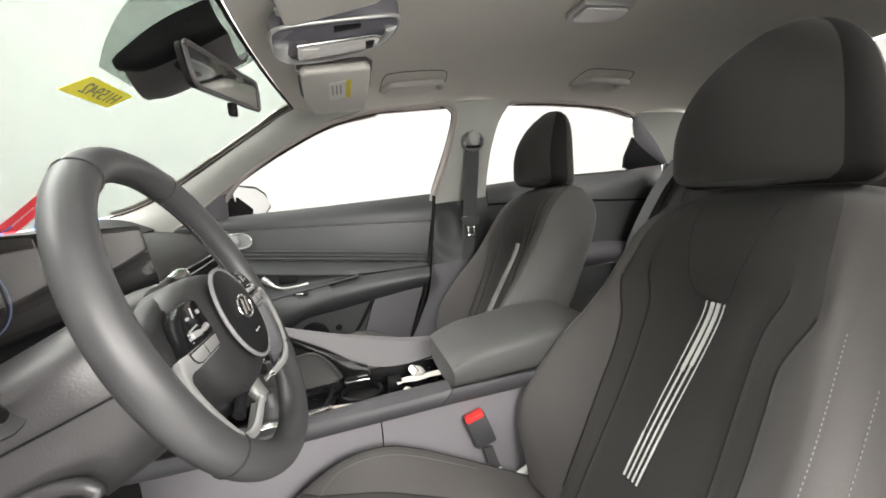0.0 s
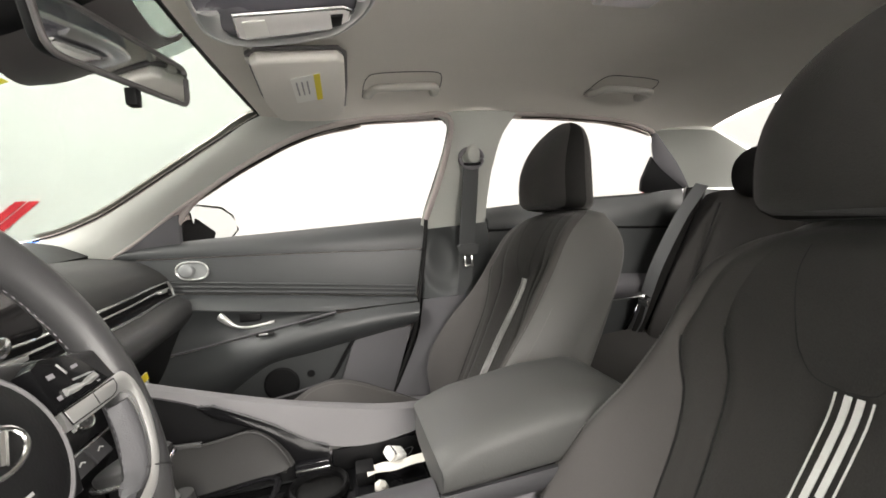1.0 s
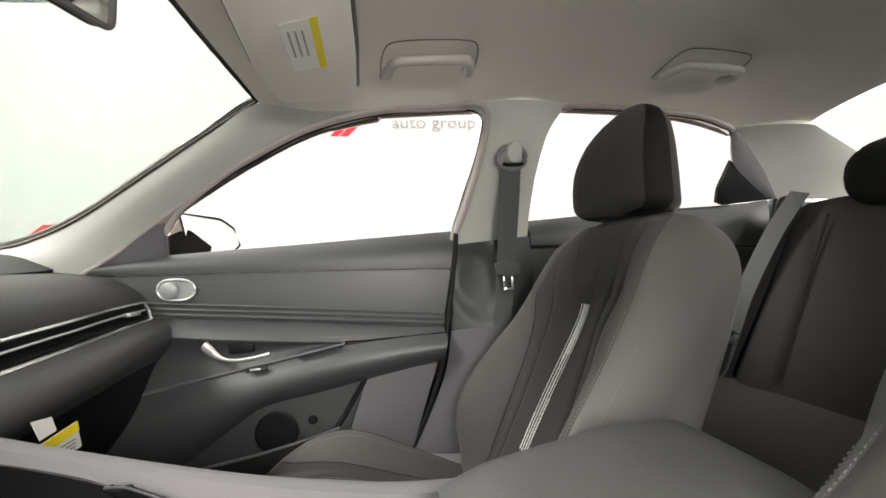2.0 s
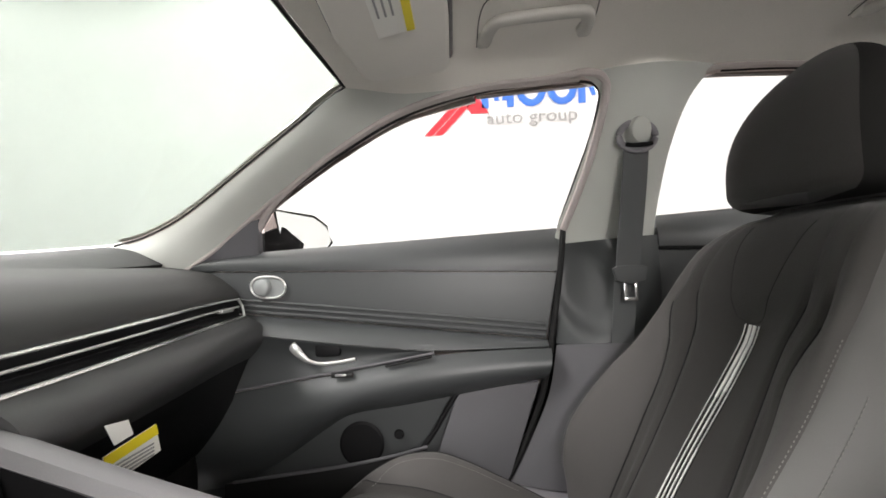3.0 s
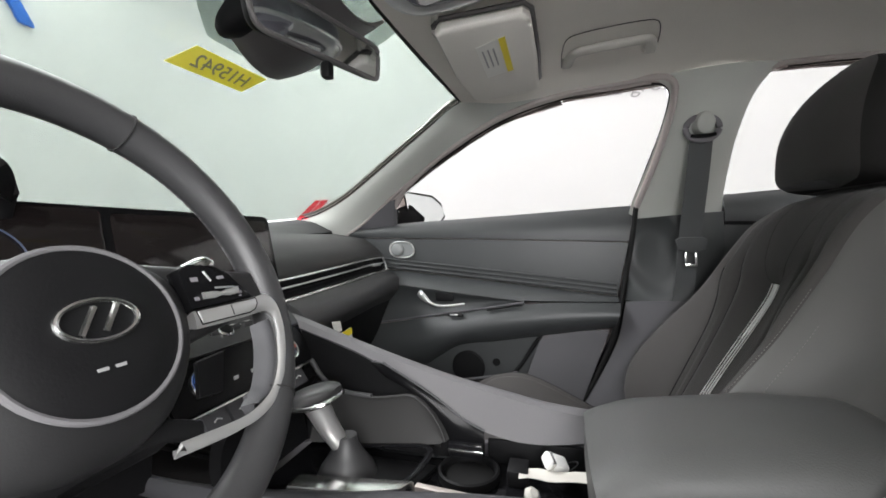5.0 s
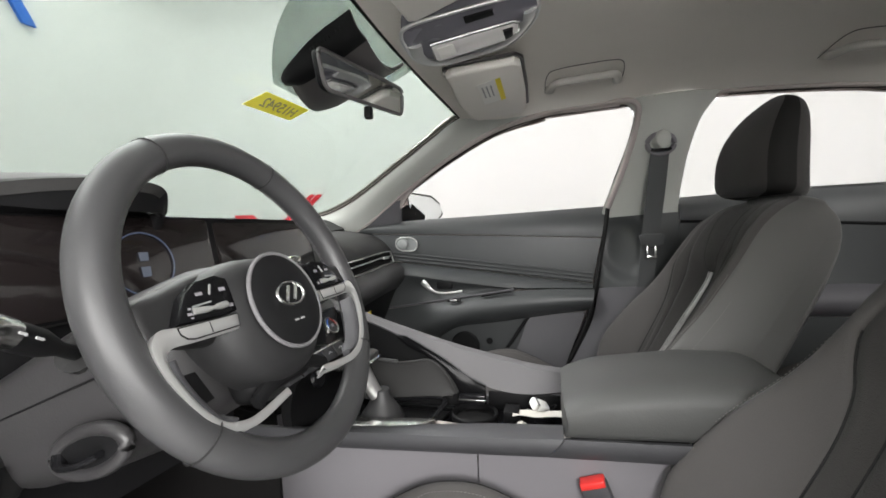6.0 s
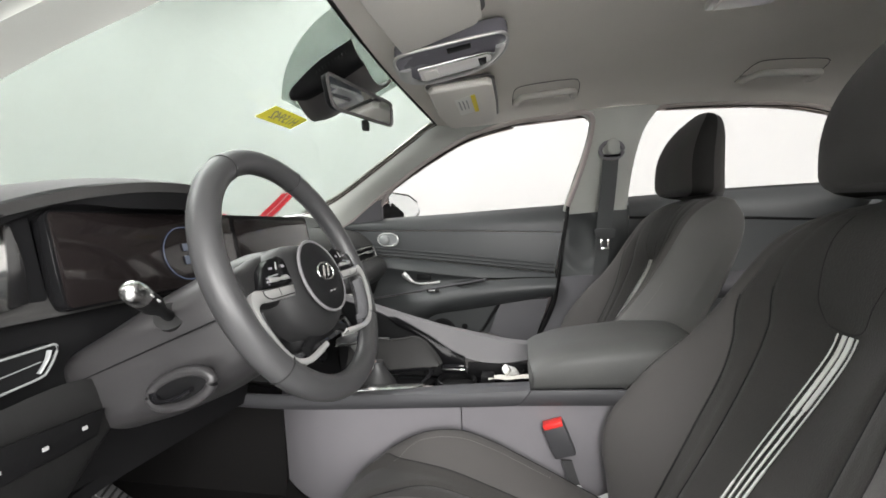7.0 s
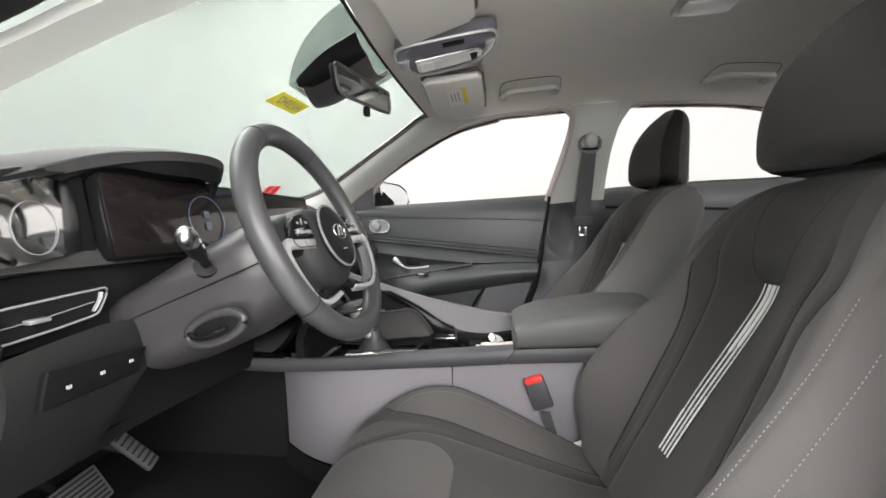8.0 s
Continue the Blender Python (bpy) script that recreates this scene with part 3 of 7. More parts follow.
def passenger_door():
    door = thing("passenger_door", "closed dark grey front door with soft armrest and clear window", "door", (-0.1, 0.72, 0.3))
    part("belt_pad", strip(GLASS_BOTTOM, SEAM1, 36, 10, (0, -0.012, 0.004), 0.03, (0, 1, 0)), DOOR_SOFT, door, "dark soft-touch pad along the window sill")
    mid_top = [(p[0], p[1] + 0.004, p[2] - 0.003) for p in SEAM1]
    part("trim_panel", strip(mid_top, MID_LOW, 36, 8, (0, -0.003, 0), 0.025, (0, 1, 0)), DOOR_SOFT, door, "dark grey moulded trim panel")
    for d in (0.006, 0.019, 0.032):
        line = catmull([(-0.46, 0.7005, 0.760 + d), (-0.07, 0.6995, 0.716 + d), (0.297, 0.7005, 0.673 + d)], 30)
        part("rib", tube(line, 0.0042, 8, flat=0.9), DOOR_SOFT, door)
    # ledge that slopes out below the ribs
    ledge_out = [(-0.60, 0.655, 0.735), (-0.40, 0.655, 0.712), (-0.20, 0.655, 0.685), (0.02, 0.66, 0.662), (0.16, 0.66, 0.660), (0.298, 0.668, 0.660)]
    part("ledge", strip([(p[0], p[1] - 0.001, p[2] - 0.003) for p in MID_LOW], ledge_out, 36, 6, (0, -0.004, 0.006), 0.02, (0, 1, 0)), DOOR_SOFT, door, "dark sloping ledge under the trim panel")
    # sunken triangular panel round the pull handle
    tri_top = [(-0.60, 0.658, 0.731), (-0.40, 0.658, 0.708), (-0.20, 0.658, 0.681), (0.035, 0.662, 0.657)]
    tri_low = [(-0.60, 0.672, 0.555), (-0.40, 0.672, 0.586), (-0.2, 0.672, 0.617), (0.035, 0.664, 0.653)]
    part("handle_panel", strip(tri_top, tri_low, 30, 6, (0, 0.018, 0), 0.015, (0, 1, 0)), DOOR_SOFT, door, "grey recessed panel round the inner handle")
    part("handle_panel_edge", tube(catmull([(-0.44, 0.664, 0.579), (-0.2, 0.664, 0.616), (0.035, 0.658, 0.655)], 24), 0.003, 8), DOOR_HARD, door)
    # armrest pad
    top = [(-0.60, 0.668, 0.550), (-0.44, 0.668, 0.574), (-0.33, 0.667, 0.591), (-0.2, 0.666, 0.611), (-0.08, 0.663, 0.631), (0.03, 0.66, 0.648), (0.16, 0.658, 0.656), (0.302, 0.666, 0.656)]
    low = [(-0.60, 0.69, 0.33), (-0.44, 0.69, 0.355), (-0.33, 0.69, 0.412), (-0.235, 0.688, 0.475), (-0.165, 0.686, 0.512), (-0.04, 0.686, 0.530), (0.12, 0.686, 0.556), (0.286, 0.688, 0.582)]
    part("armrest", strip(top, low, 40, 12, (0, -0.040, 0.0), 0.02, (0, 1, 0)), DOOR_SOFT, door, "padded dark armrest sweeping up to the rear")
    # switch pod and grip slot on the armrest
    part("window_switch", block(-0.200, -0.150, 0.640, 0.652, 0.609, 0.620, 0.003), DASH_HARD, door)
    part("switch_key", block(-0.190, -0.165, 0.6375, 0.645, 0.613, 0.618, 0.001), SILVER, door)
    part("grip_slot", tube([(-0.075, 0.646, 0.632), (0.03, 0.645, 0.650)], 0.006, 8, flat=0.6), BLACK, door)
    # inner pull handle: a bent satin blade
    blade = catmull([(-0.296, 0.662, 0.680), (-0.283, 0.652, 0.671), (-0.262, 0.648, 0.653), (-0.240, 0.647, 0.643), (-0.215, 0.647, 0.640), (-0.180, 0.648, 0.643), (-0.146, 0.651, 0.648)], 28)
    part("door_handle", tube(blade, 0.0085, 10, flat=0.5, up=(0, 1, 0), taper=lambda u: 1.35 - 0.85 * smooth01(0.12, 0.50, u)), SILVER, door, "bent satin chrome pull handle")
    part("handle_cup", block(-0.245, -0.185, 0.664, 0.680, 0.652, 0.684, 0.006), BLACK, door)
    # small speaker grille in a chrome capsule
    ring = [(-0.365 + 0.043 * (abs(math.cos(a)) ** 0.7) * (1 if math.cos(a) > 0 else -1), 0.693, 0.818 + 0.026 * math.sin(a) - 0.06 * 0.043 * math.cos(a)) for a in [2 * math.pi * k / 32 for k in range(32)]]
    part("speaker_surround", tube(ring, 0.0028, 8, closed=True), SILVER, door, "chrome capsule ring")
    part("speaker_recess", prism([(p[0], 0.6945, p[2]) for p in ring], (0, 0.006, 0)), SPEAKER, door)
    part("tweeter", lathe([(0.0, 0.012), (0.016, 0.011), (0.021, 0.007), (0.023, 0.0)], 28, pose(-0.380, 0.694, 0.818, 90, 0, 0)), SPEAKER, door, "round silver tweeter grille")
    # lower panels
    lower_a = [(-0.60, 0.698, 0.33), (-0.44, 0.698, 0.355), (-0.235, 0.698, 0.475), (-0.165, 0.698, 0.511), (-0.04, 0.698, 0.529), (0.095, 0.698, 0.552)]
    lower_b = [(-0.60, 0.69, 0.26), (-0.44, 0.69, 0.265), (-0.25, 0.69, 0.27), (-0.17, 0.69, 0.27), (-0.1, 0.69, 0.27), (0.0, 0.69, 0.275)]
    part("lower_panel", strip(lower_a, lower_b, 28, 8, (0, 0.008, 0), 0.02, (0, 1, 0)), DOOR_SOFT, door, "dark lower door panel")
    rear_a = [(0.085, 0.69, 0.557), (0.18, 0.69, 0.566), (0.274, 0.692, 0.572)]
    rear_b = [(-0.02, 0.685, 0.275), (0.07, 0.685, 0.275), (0.165, 0.685, 0.275)]
    part("rear_lower_panel", strip(rear_a, rear_b, 16, 12, (0.0, -0.004, 0), 0.02, (0, 1, 0)), DOOR_HARD, door, "grey grained lower rear corner panel")
    part("panel_joint", tube(catmull([(0.083, 0.690, 0.553), (0.060, 0.687, 0.52), (0.018, 0.685, 0.455), (-0.02, 0.683, 0.415), (-0.07, 0.682, 0.388)], 20), 0.006, 8), BLACK, door)
    part("speaker_grille", lathe([(0.0, 0.004), (0.055, 0.004), (0.062, 0.0)], 30, pose(-0.147, 0.690, 0.440, 90, 0, 0) @ Matrix.Diagonal((0.86, 0.86, 1, 1))), BLACK, door, "round black door speaker grille", 15)
    part("bottle_hole", lathe([(0.0, 0.003), (0.010, 0.003), (0.012, 0.0)], 18, pose(-0.058, 0.692, 0.460, 90, 0, 0)), BLACK, door)
    # lip in lighter plastic, so the edge highlight is in its colour
    part("pocket_lip", tube(catmull([(-0.44, 0.655, 0.374), (-0.32, 0.652, 0.390), (-0.195, 0.652, 0.406), (-0.08, 0.655, 0.424), (0.01, 0.668, 0.440)], 24), 0.004, 8), DOOR_HARD, door, "thin lip of the door pocket, lightened for its highlight")
    part("pocket", strip([(-0.46, 0.655, 0.370), (-0.25, 0.652, 0.397), (-0.1, 0.655, 0.420), (0.01, 0.67, 0.438)], [(-0.46, 0.67, 0.26), (-0.25, 0.665, 0.26), (-0.1, 0.665, 0.265), (0.0, 0.67, 0.27)], 20, 8, (0, -0.01, 0), 0.01, (0, 1, 0)), DASH_HARD, door)
    # body edge and rubber seal at the rear of the door
    seal = [(0.352, 0.705, 0.93), (0.338, 0.698, 0.83), (0.309, 0.69, 0.67), (0.285, 0.69, 0.56), (0.245, 0.69, 0.455), (0.19, 0.69, 0.35), (0.12, 0.69, 0.29)]
    part("door_seal", tube(catmull(seal, 30), 0.007, 8), RUBBER, door, "black rubber door seal")
    # window: outline, seal, frame, glass, mirror triangle
    out = [(-0.405, 0.905), (-0.385, 0.965), (-0.345, 1.008), (-0.29, 1.048), (-0.155, 1.12), (-0.008, 1.183), (0.154, 1.219), (0.30, 1.228), (0.375, 1.229), (0.408, 1.218), (0.416, 1.19), (0.403, 1.12), (0.375, 1.03), (0.345, 0.935)]
    opening = [glass_point(x, z, 0.006) for x, z in out]
    part("window_seal", tube(catmull(opening[1:], 70), 0.0032, 8), RUBBER, door, "black rubber window channel")
    c = Vector((0.05, 0.66, 1.06))
    ring = []
    for p in opening[1:]:
        d = Vector(p) - c
        d = Vector((d.x * 0.35, 0, d.z)).normalized()
        ring.append(Vector(p) + d * 0.010 + Vector((0, -0.007 - 0.5 * 0.010 * d.z - 0.014 * smooth01(0.30, 0.38, p[0]) - (0.016 * smooth01(1.15, 1.0, p[2]) if p[0] > 0.2 else 0), 0)))
    part("window_frame", tube(catmull(ring, 70), 0.0085, 8), SEAL_GREY, door, "grey inner window frame strip")
    g = part("window_glass", pane([glass_point(x, z, 0.014) for x, z in [(-0.41, 0.86)] + out[1:-1] + [(0.33, 0.90)]]), SIDE_GLASS, door, "clear side window glass")
    g.visible_shadow = False
    part("mirror_triangle", prism([(-0.575, 0.712, 0.875), (-0.395, 0.717, 0.900), (-0.385, 0.690, 0.985), (-0.42, 0.685, 0.975), (-0.50, 0.70, 0.918)], (0, 0.02, 0), 0.003), DOOR_HARD, door, "dark plastic corner triangle by the mirror")
    part("outer_skin", strip([(-0.60, 0.77, 0.87), (-0.1, 0.80, 0.90), (0.36, 0.80, 0.92)], [(-0.60, 0.80, 0.12), (-0.1, 0.83, 0.12), (0.36, 0.83, 0.12)], 12, 8, (0, 0.04, 0), 0.01, (0, 1, 0)), BODY, door, "silver painted outer door skin")
    return door


passenger_door()


def rear_door(s):
    door = thing("rear_door", "closed dark grey rear door with clear window" if s > 0 else "closed dark rear door on the open-door side", "door", (0.9, 0.72 * s, 0.3), group="rear doors")
    f = lambda pts: flip(pts, s)
    out = (0, s, 0)
    part("belt_pad", strip(f([(0.57, 0.728, 0.952), (0.9, 0.73, 0.968), (1.24, 0.725, 0.975), (1.40, 0.705, 0.985)]), f([(0.57, 0.70, 0.878), (0.9, 0.698, 0.866), (1.2, 0.695, 0.848), (1.36, 0.695, 0.838)]), 30, 8, (0, -0.012 * s, 0.002), 0.03, out), DOOR_SOFT, door, "dark soft-touch pad along the window sill")
    part("belt_groove", tube(f(catmull([(0.57, 0.700, 0.874), (0.9, 0.698, 0.862), (1.2, 0.696, 0.844), (1.36, 0.696, 0.834)], 20)), 0.005, 8), BLACK, door)
    part("trim_panel", strip(f([(0.57, 0.703, 0.869), (0.9, 0.70, 0.857), (1.2, 0.698, 0.839), (1.355, 0.698, 0.829)]), f([(0.57, 0.70, 0.66), (0.85, 0.70, 0.66), (1.12, 0.70, 0.655), (1.245, 0.70, 0.65)]), 26, 8, (0, 0.006 * s, 0), 0.02, out), DOOR_SOFT, door)
    part("armrest", strip(f([(0.57, 0.70, 0.655), (0.85, 0.695, 0.665), (1.05, 0.69, 0.675), (1.235, 0.695, 0.66)]), f([(0.57, 0.70, 0.56), (0.85, 0.70, 0.57), (1.05, 0.70, 0.575), (1.19, 0.70, 0.575)]), 26, 8, (0, -0.045 * s, 0), 0.02, out), DOOR_HARD, door, "grey door armrest")
    part("lower_panel", strip(f([(0.57, 0.703, 0.556), (0.85, 0.703, 0.566), (1.19, 0.703, 0.571)]), f([(0.57, 0.695, 0.30), (0.85, 0.695, 0.30), (1.02, 0.695, 0.30)]), 20, 8, (0, 0, 0), 0.02, out), DOOR_SOFT, door)
    part("door_seal", tube(f(catmull([(1.415, 0.69, 0.985), (1.385, 0.688, 0.90), (1.33, 0.685, 0.79), (1.24, 0.68, 0.63), (1.13, 0.68, 0.50), (1.00, 0.68, 0.35)], 30)), 0.006, 8), RUBBER, door, "black rubber door seal")
    o = [(0.575, 0.955), (0.577, 1.09), (0.597, 1.175), (0.625, 1.224), (0.66, 1.232), (0.8, 1.229), (1.035, 1.212), (1.14, 1.19), (1.175, 1.175), (1.215, 1.12), (1.25, 1.05), (1.262, 0.985)]
    opening = f([glass_point(x, z, 0.004) for x, z in o])
    part("window_seal", tube(catmull(opening[4:] if s > 0 else opening, 50), 0.0022, 8), RUBBER, door, "black rubber window channel")
    ring = [(x + (0.005 if x > 1.15 else 0), y - 0.006 * s, z + 0.008) for x, y, z in opening[3:-3]]
    part("window_frame", tube(catmull(ring, 40), 0.0065, 8), SEAL_GREY, door, "grey inner window frame strip")
    q = [(1.205, 1.10), (1.225, 1.085), (1.41, 0.985), (1.225, 0.972), (1.20, 0.98), (1.19, 1.02)]
    part("window_corner", prism(f([glass_point(x, z, -0.002) for x, z in q]), (0, 0.012 * s, 0.006), 0.002), BLACK, door, "black corner panel behind the glass")
    post = f([(1.195, 0.600, 1.180), (1.25, 0.612, 1.125), (1.33, 0.645, 1.065), (1.415, 0.688, 0.988)])
    part("rear_frame", strip(f([(1.175, 0.606, 1.178), (1.20, 0.628, 1.11), (1.24, 0.65, 1.07), (1.39, 0.695, 0.988)]), post, 20, 4, (0, -0.004 * s, 0), 0.012, out), DOOR_HARD, door, "grey rear window frame post")
    g = part("window_glass", prism(f([glass_point(x, z, 0.014) for x, z in [(0.57, 0.93)] + o[1:-1] + [(1.27, 0.95)]]), (0, 0.004 * s, 0.002)), SIDE_GLASS, door, "clear side window glass")
    g.visible_shadow = False
    part("outer_skin", strip(f([(0.57, 0.80, 0.93), (0.9, 0.80, 0.94), (1.40, 0.79, 0.96)]), f([(0.57, 0.83, 0.12), (0.9, 0.83, 0.12), (1.05, 0.83, 0.12)]), 12, 8, (0, 0.04 * s, 0), 0.01, out), BODY, door, "silver painted outer door skin")


rear_door(1)
rear_door(-1)


def driver_door():
    door = thing("driver_door", "driver's door standing wide open beside the seat", "door", (-0.60, -0.82, 0.2))
    m = Matrix.Translation((-0.62, -0.80, 0)) @ pose(0, 0, 0, 0, 0, -72)
    def hung(bm):
        bmesh.ops.transform(bm, matrix=m, verts=bm.verts)
        return bm
    part("trim_panel", hung(block(0.03, 0.93, 0.0, 0.05, 0.22, 0.93, 0.02)), DOOR_SOFT, door, "dark grey inner trim panel")
    part("armrest", hung(block(0.12, 0.90, 0.045, 0.10, 0.56, 0.66, 0.02)), DOOR_HARD, door, "padded armrest")
    part("outer_skin", hung(block(0.0, 0.96, -0.10, -0.004, 0.14, 0.92, 0.03)), BODY, door, "silver painted outer skin")
    part("window_frame", hung(tube(catmull([(0.05, 0.0, 0.92), (0.30, 0.05, 1.08), (0.62, 0.10, 1.19), (0.93, 0.12, 1.21), (0.98, 0.09, 1.10), (0.94, 0.0, 0.92)], 50), 0.014, 8)), BLACK, door, "black window frame")


driver_door()


def door_mirror():
    t = thing("door_mirror", "silver door mirror with dark arm outside the window", "mirror", (-0.40, 0.80, 0.90))
    o = [(-0.395, 0.800, 1.022), (-0.325, 0.905, 1.012), (-0.298, 0.935, 0.985), (-0.285, 0.94, 0.935), (-0.305, 0.915, 0.905), (-0.375, 0.815, 0.893)]
    part("glass", prism([(x + 0.002, y, z) for x, y, z in o], (-0.003, 0.001, 0)), MIRROR, t, "bright mirror glass")
    bm = prism([(x - 0.004 + (0.003 if z > 0.95 else 0), y, z + (0.006 if z > 0.95 else -0.006)) for x, y, z in o], (-0.07, 0.03, 0.0), 0.012, 3)
    part("housing", bm, BODY, t, "rounded silver mirror housing")
    part("rim", tube([(x, y, z) for x, y, z in o], 0.0045, 8, closed=True), BLACK, t)
    part("arm", prism([(-0.44, 0.74, 0.875), (-0.36, 0.80, 0.89), (-0.36, 0.83, 0.93), (-0.40, 0.80, 0.975), (-0.46, 0.75, 0.94)], (0.03, 0.02, 0), 0.006), BLACK, t, "dark mirror arm")


door_mirror()


# ---- front seats ----
REC_UP, REC_OUT = Vector((0.447, 0, 0.894)), Vector((-0.894, 0, 0.447))
BACK_BASE = Vector((0.378, 0, 0.385))
SEAT_SIZE = {"back": 0.60}
# half section of the backrest at heights from 0 (hip) to 1 (top): (height, across, forward)
INSERT_MID = ((-0.14, 0, 0.010), (0.1, 0, 0.014), (0.3, 0, 0.014), (0.6, 0, 0.008), (0.67, 0, 0.014), (0.73, 0, 0.030), (0.86, 0, 0.036), (0.95, 0, 0.022), (1.0, 0, -0.006))
INSERT_SEAM = ((-0.14, 0.105, 0.020), (0.0, 0.105, 0.021), (0.3, 0.098, 0.023), (0.5, 0.096, 0.028), (0.62, 0.100, 0.034), (0.72, 0.118, 0.043), (0.86, 0.107, 0.042), (0.95, 0.090, 0.022), (1.0, 0.070, -0.008))
PAD_SEAM = ((-0.14, 0.135, 0.028), (0.0, 0.136, 0.029), (0.3, 0.138, 0.032), (0.45, 0.136, 0.036), (0.55, 0.139, 0.045), (0.61, 0.152, 0.052), (0.67, 0.163, 0.054), (0.75, 0.156, 0.050), (0.86, 0.144, 0.042), (0.95, 0.122, 0.018), (1.0, 0.095, -0.012))
CREST = ((-0.14, 0.212, 0.040), (-0.05, 0.220, 0.070), (0.03, 0.228, 0.098), (0.13, 0.234, 0.112), (0.25, 0.235, 0.104), (0.38, 0.226, 0.087), (0.5, 0.211, 0.067), (0.6, 0.200, 0.056), (0.67, 0.194, 0.050), (0.76, 0.190, 0.044), (0.86, 0.178, 0.034), (0.94, 0.154, 0.010), (1.0, 0.120, -0.022))
FLANK = ((-0.14, 0.238, -0.02), (0.0, 0.246, -0.02), (0.25, 0.266, -0.02), (0.5, 0.262, -0.028), (0.75, 0.258, -0.034), (0.87, 0.242, -0.038), (0.95, 0.205, -0.042), (1.0, 0.155, -0.046))
REAR_EDGE = ((-0.14, 0.245, -0.07), (0.0, 0.253, -0.07), (0.25, 0.274, -0.07), (0.5, 0.272, -0.07), (0.75, 0.266, -0.066), (0.87, 0.248, -0.062), (0.95, 0.206, -0.06), (1.0, 0.152, -0.058))
REAR_MID = ((-0.14, 0.12, -0.125), (0.3, 0.14, -0.125), (0.7, 0.13, -0.105), (0.95, 0.10, -0.078), (1.0, 0.07, -0.065))


def along_table(table, n):
    """Smooth value of (height, a, b) rows at height n."""
    i = 0
    while i < len(table) - 2 and n > table[i + 1][0]:
        i += 1
    p, q = table[i], table[i + 1]
    o, r = table[max(i - 1, 0)], table[min(i + 2, len(table) - 1)]
    h = q[0] - p[0]
    x = min(max((n - p[0]) / h, 0), 1)
    out = []
    for k in (1, 2):
        m0 = (q[k] - o[k]) / (q[0] - o[0]) * h
        m1 = (r[k] - p[k]) / (r[0] - p[0]) * h
        out.append((2 * x**3 - 3 * x**2 + 1) * p[k] + (x**3 - 2 * x**2 + x) * m0 + (3 * x**2 - 2 * x**3) * q[k] + (x**3 - x**2) * m1)
    return out


SEGMENTS = (12, 6, 14, 12, 5, 10)


def half_section(v):
    """Six runs of (across, forward) from the middle of the front round to the middle of the rear."""
    n = v / SEAT_SIZE["back"]
    knots = [along_table(t, n) for t in (INSERT_MID, INSERT_SEAM, PAD_SEAM, CREST, FLANK, REAR_EDGE, REAR_MID)]
    seam = [Vector((a, b, 0)) for a, b in knots[1:4]]
    P = [Vector((-knots[1][0], knots[1][1], 0))] + [Vector((a, b, 0)) for a, b in knots]
    P[-1] = Vector((0.0, knots[6][1], 0))
    P.insert(-1, Vector((knots[6][0], knots[6][1] * 0.97, 0)))
    P.append(Vector((-knots[6][0], knots[6][1], 0)))
    runs = []
    for k, m in enumerate(SEGMENTS):
        a, b, c, d = P[k : k + 4]
        if k == 5:
            a, b, c, d = P[k], P[k + 1], P[k + 3], P[k + 4]
        run = []
        for j in range(m + 1):
            u = j / m
            p = 0.5 * (2 * b + (c - a) * u + (2 * a - 5 * b + 4 * c - d) * u**2 + (3 * b - a - 3 * c + d) * u**3)
            dent = sum(g * math.exp(-(((p - q).length / r) ** 2)) for q, g, r in zip(seam, (0.0045, 0.0045, 0.003), (0.006, 0.006, 0.005)))
            run.append((p.x, p.y - dent * (1 - smooth01(0.70, 0.80, n) * 0.75)))
        runs.append(run)
    return runs


def back_point(cy, y, v, lift=0.0):
    """A point on the front of the backrest: y metres across from its middle, v metres up."""
    runs = half_section(v)
    line = runs[0] + runs[1][1:] + runs[2][1:]
    a, w = abs(y), line[-1][1]
    for p, q in zip(line, line[1:]):
        if p[0] <= a <= q[0]:
            w = p[1] + (q[1] - p[1]) * (a - p[0]) / max(q[0] - p[0], 1e-6)
            break
    return BACK_BASE + REC_UP * v + Vector((0, cy + y, 0)) + REC_OUT * (w + lift)


def knot_line(cy, q, table, n0, n1, count, lift=0.0):
    """A line along one of the seams of the backrest; q: the side."""
    out = []
    for k in range(count):
        n = n0 + (n1 - n0) * k / (count - 1)
        a, w = along_table(table, n)
        out.append(BACK_BASE + REC_UP * (n * SEAT_SIZE["back"]) + Vector((0, cy + q * a, 0)) + REC_OUT * (w + lift))
    return out


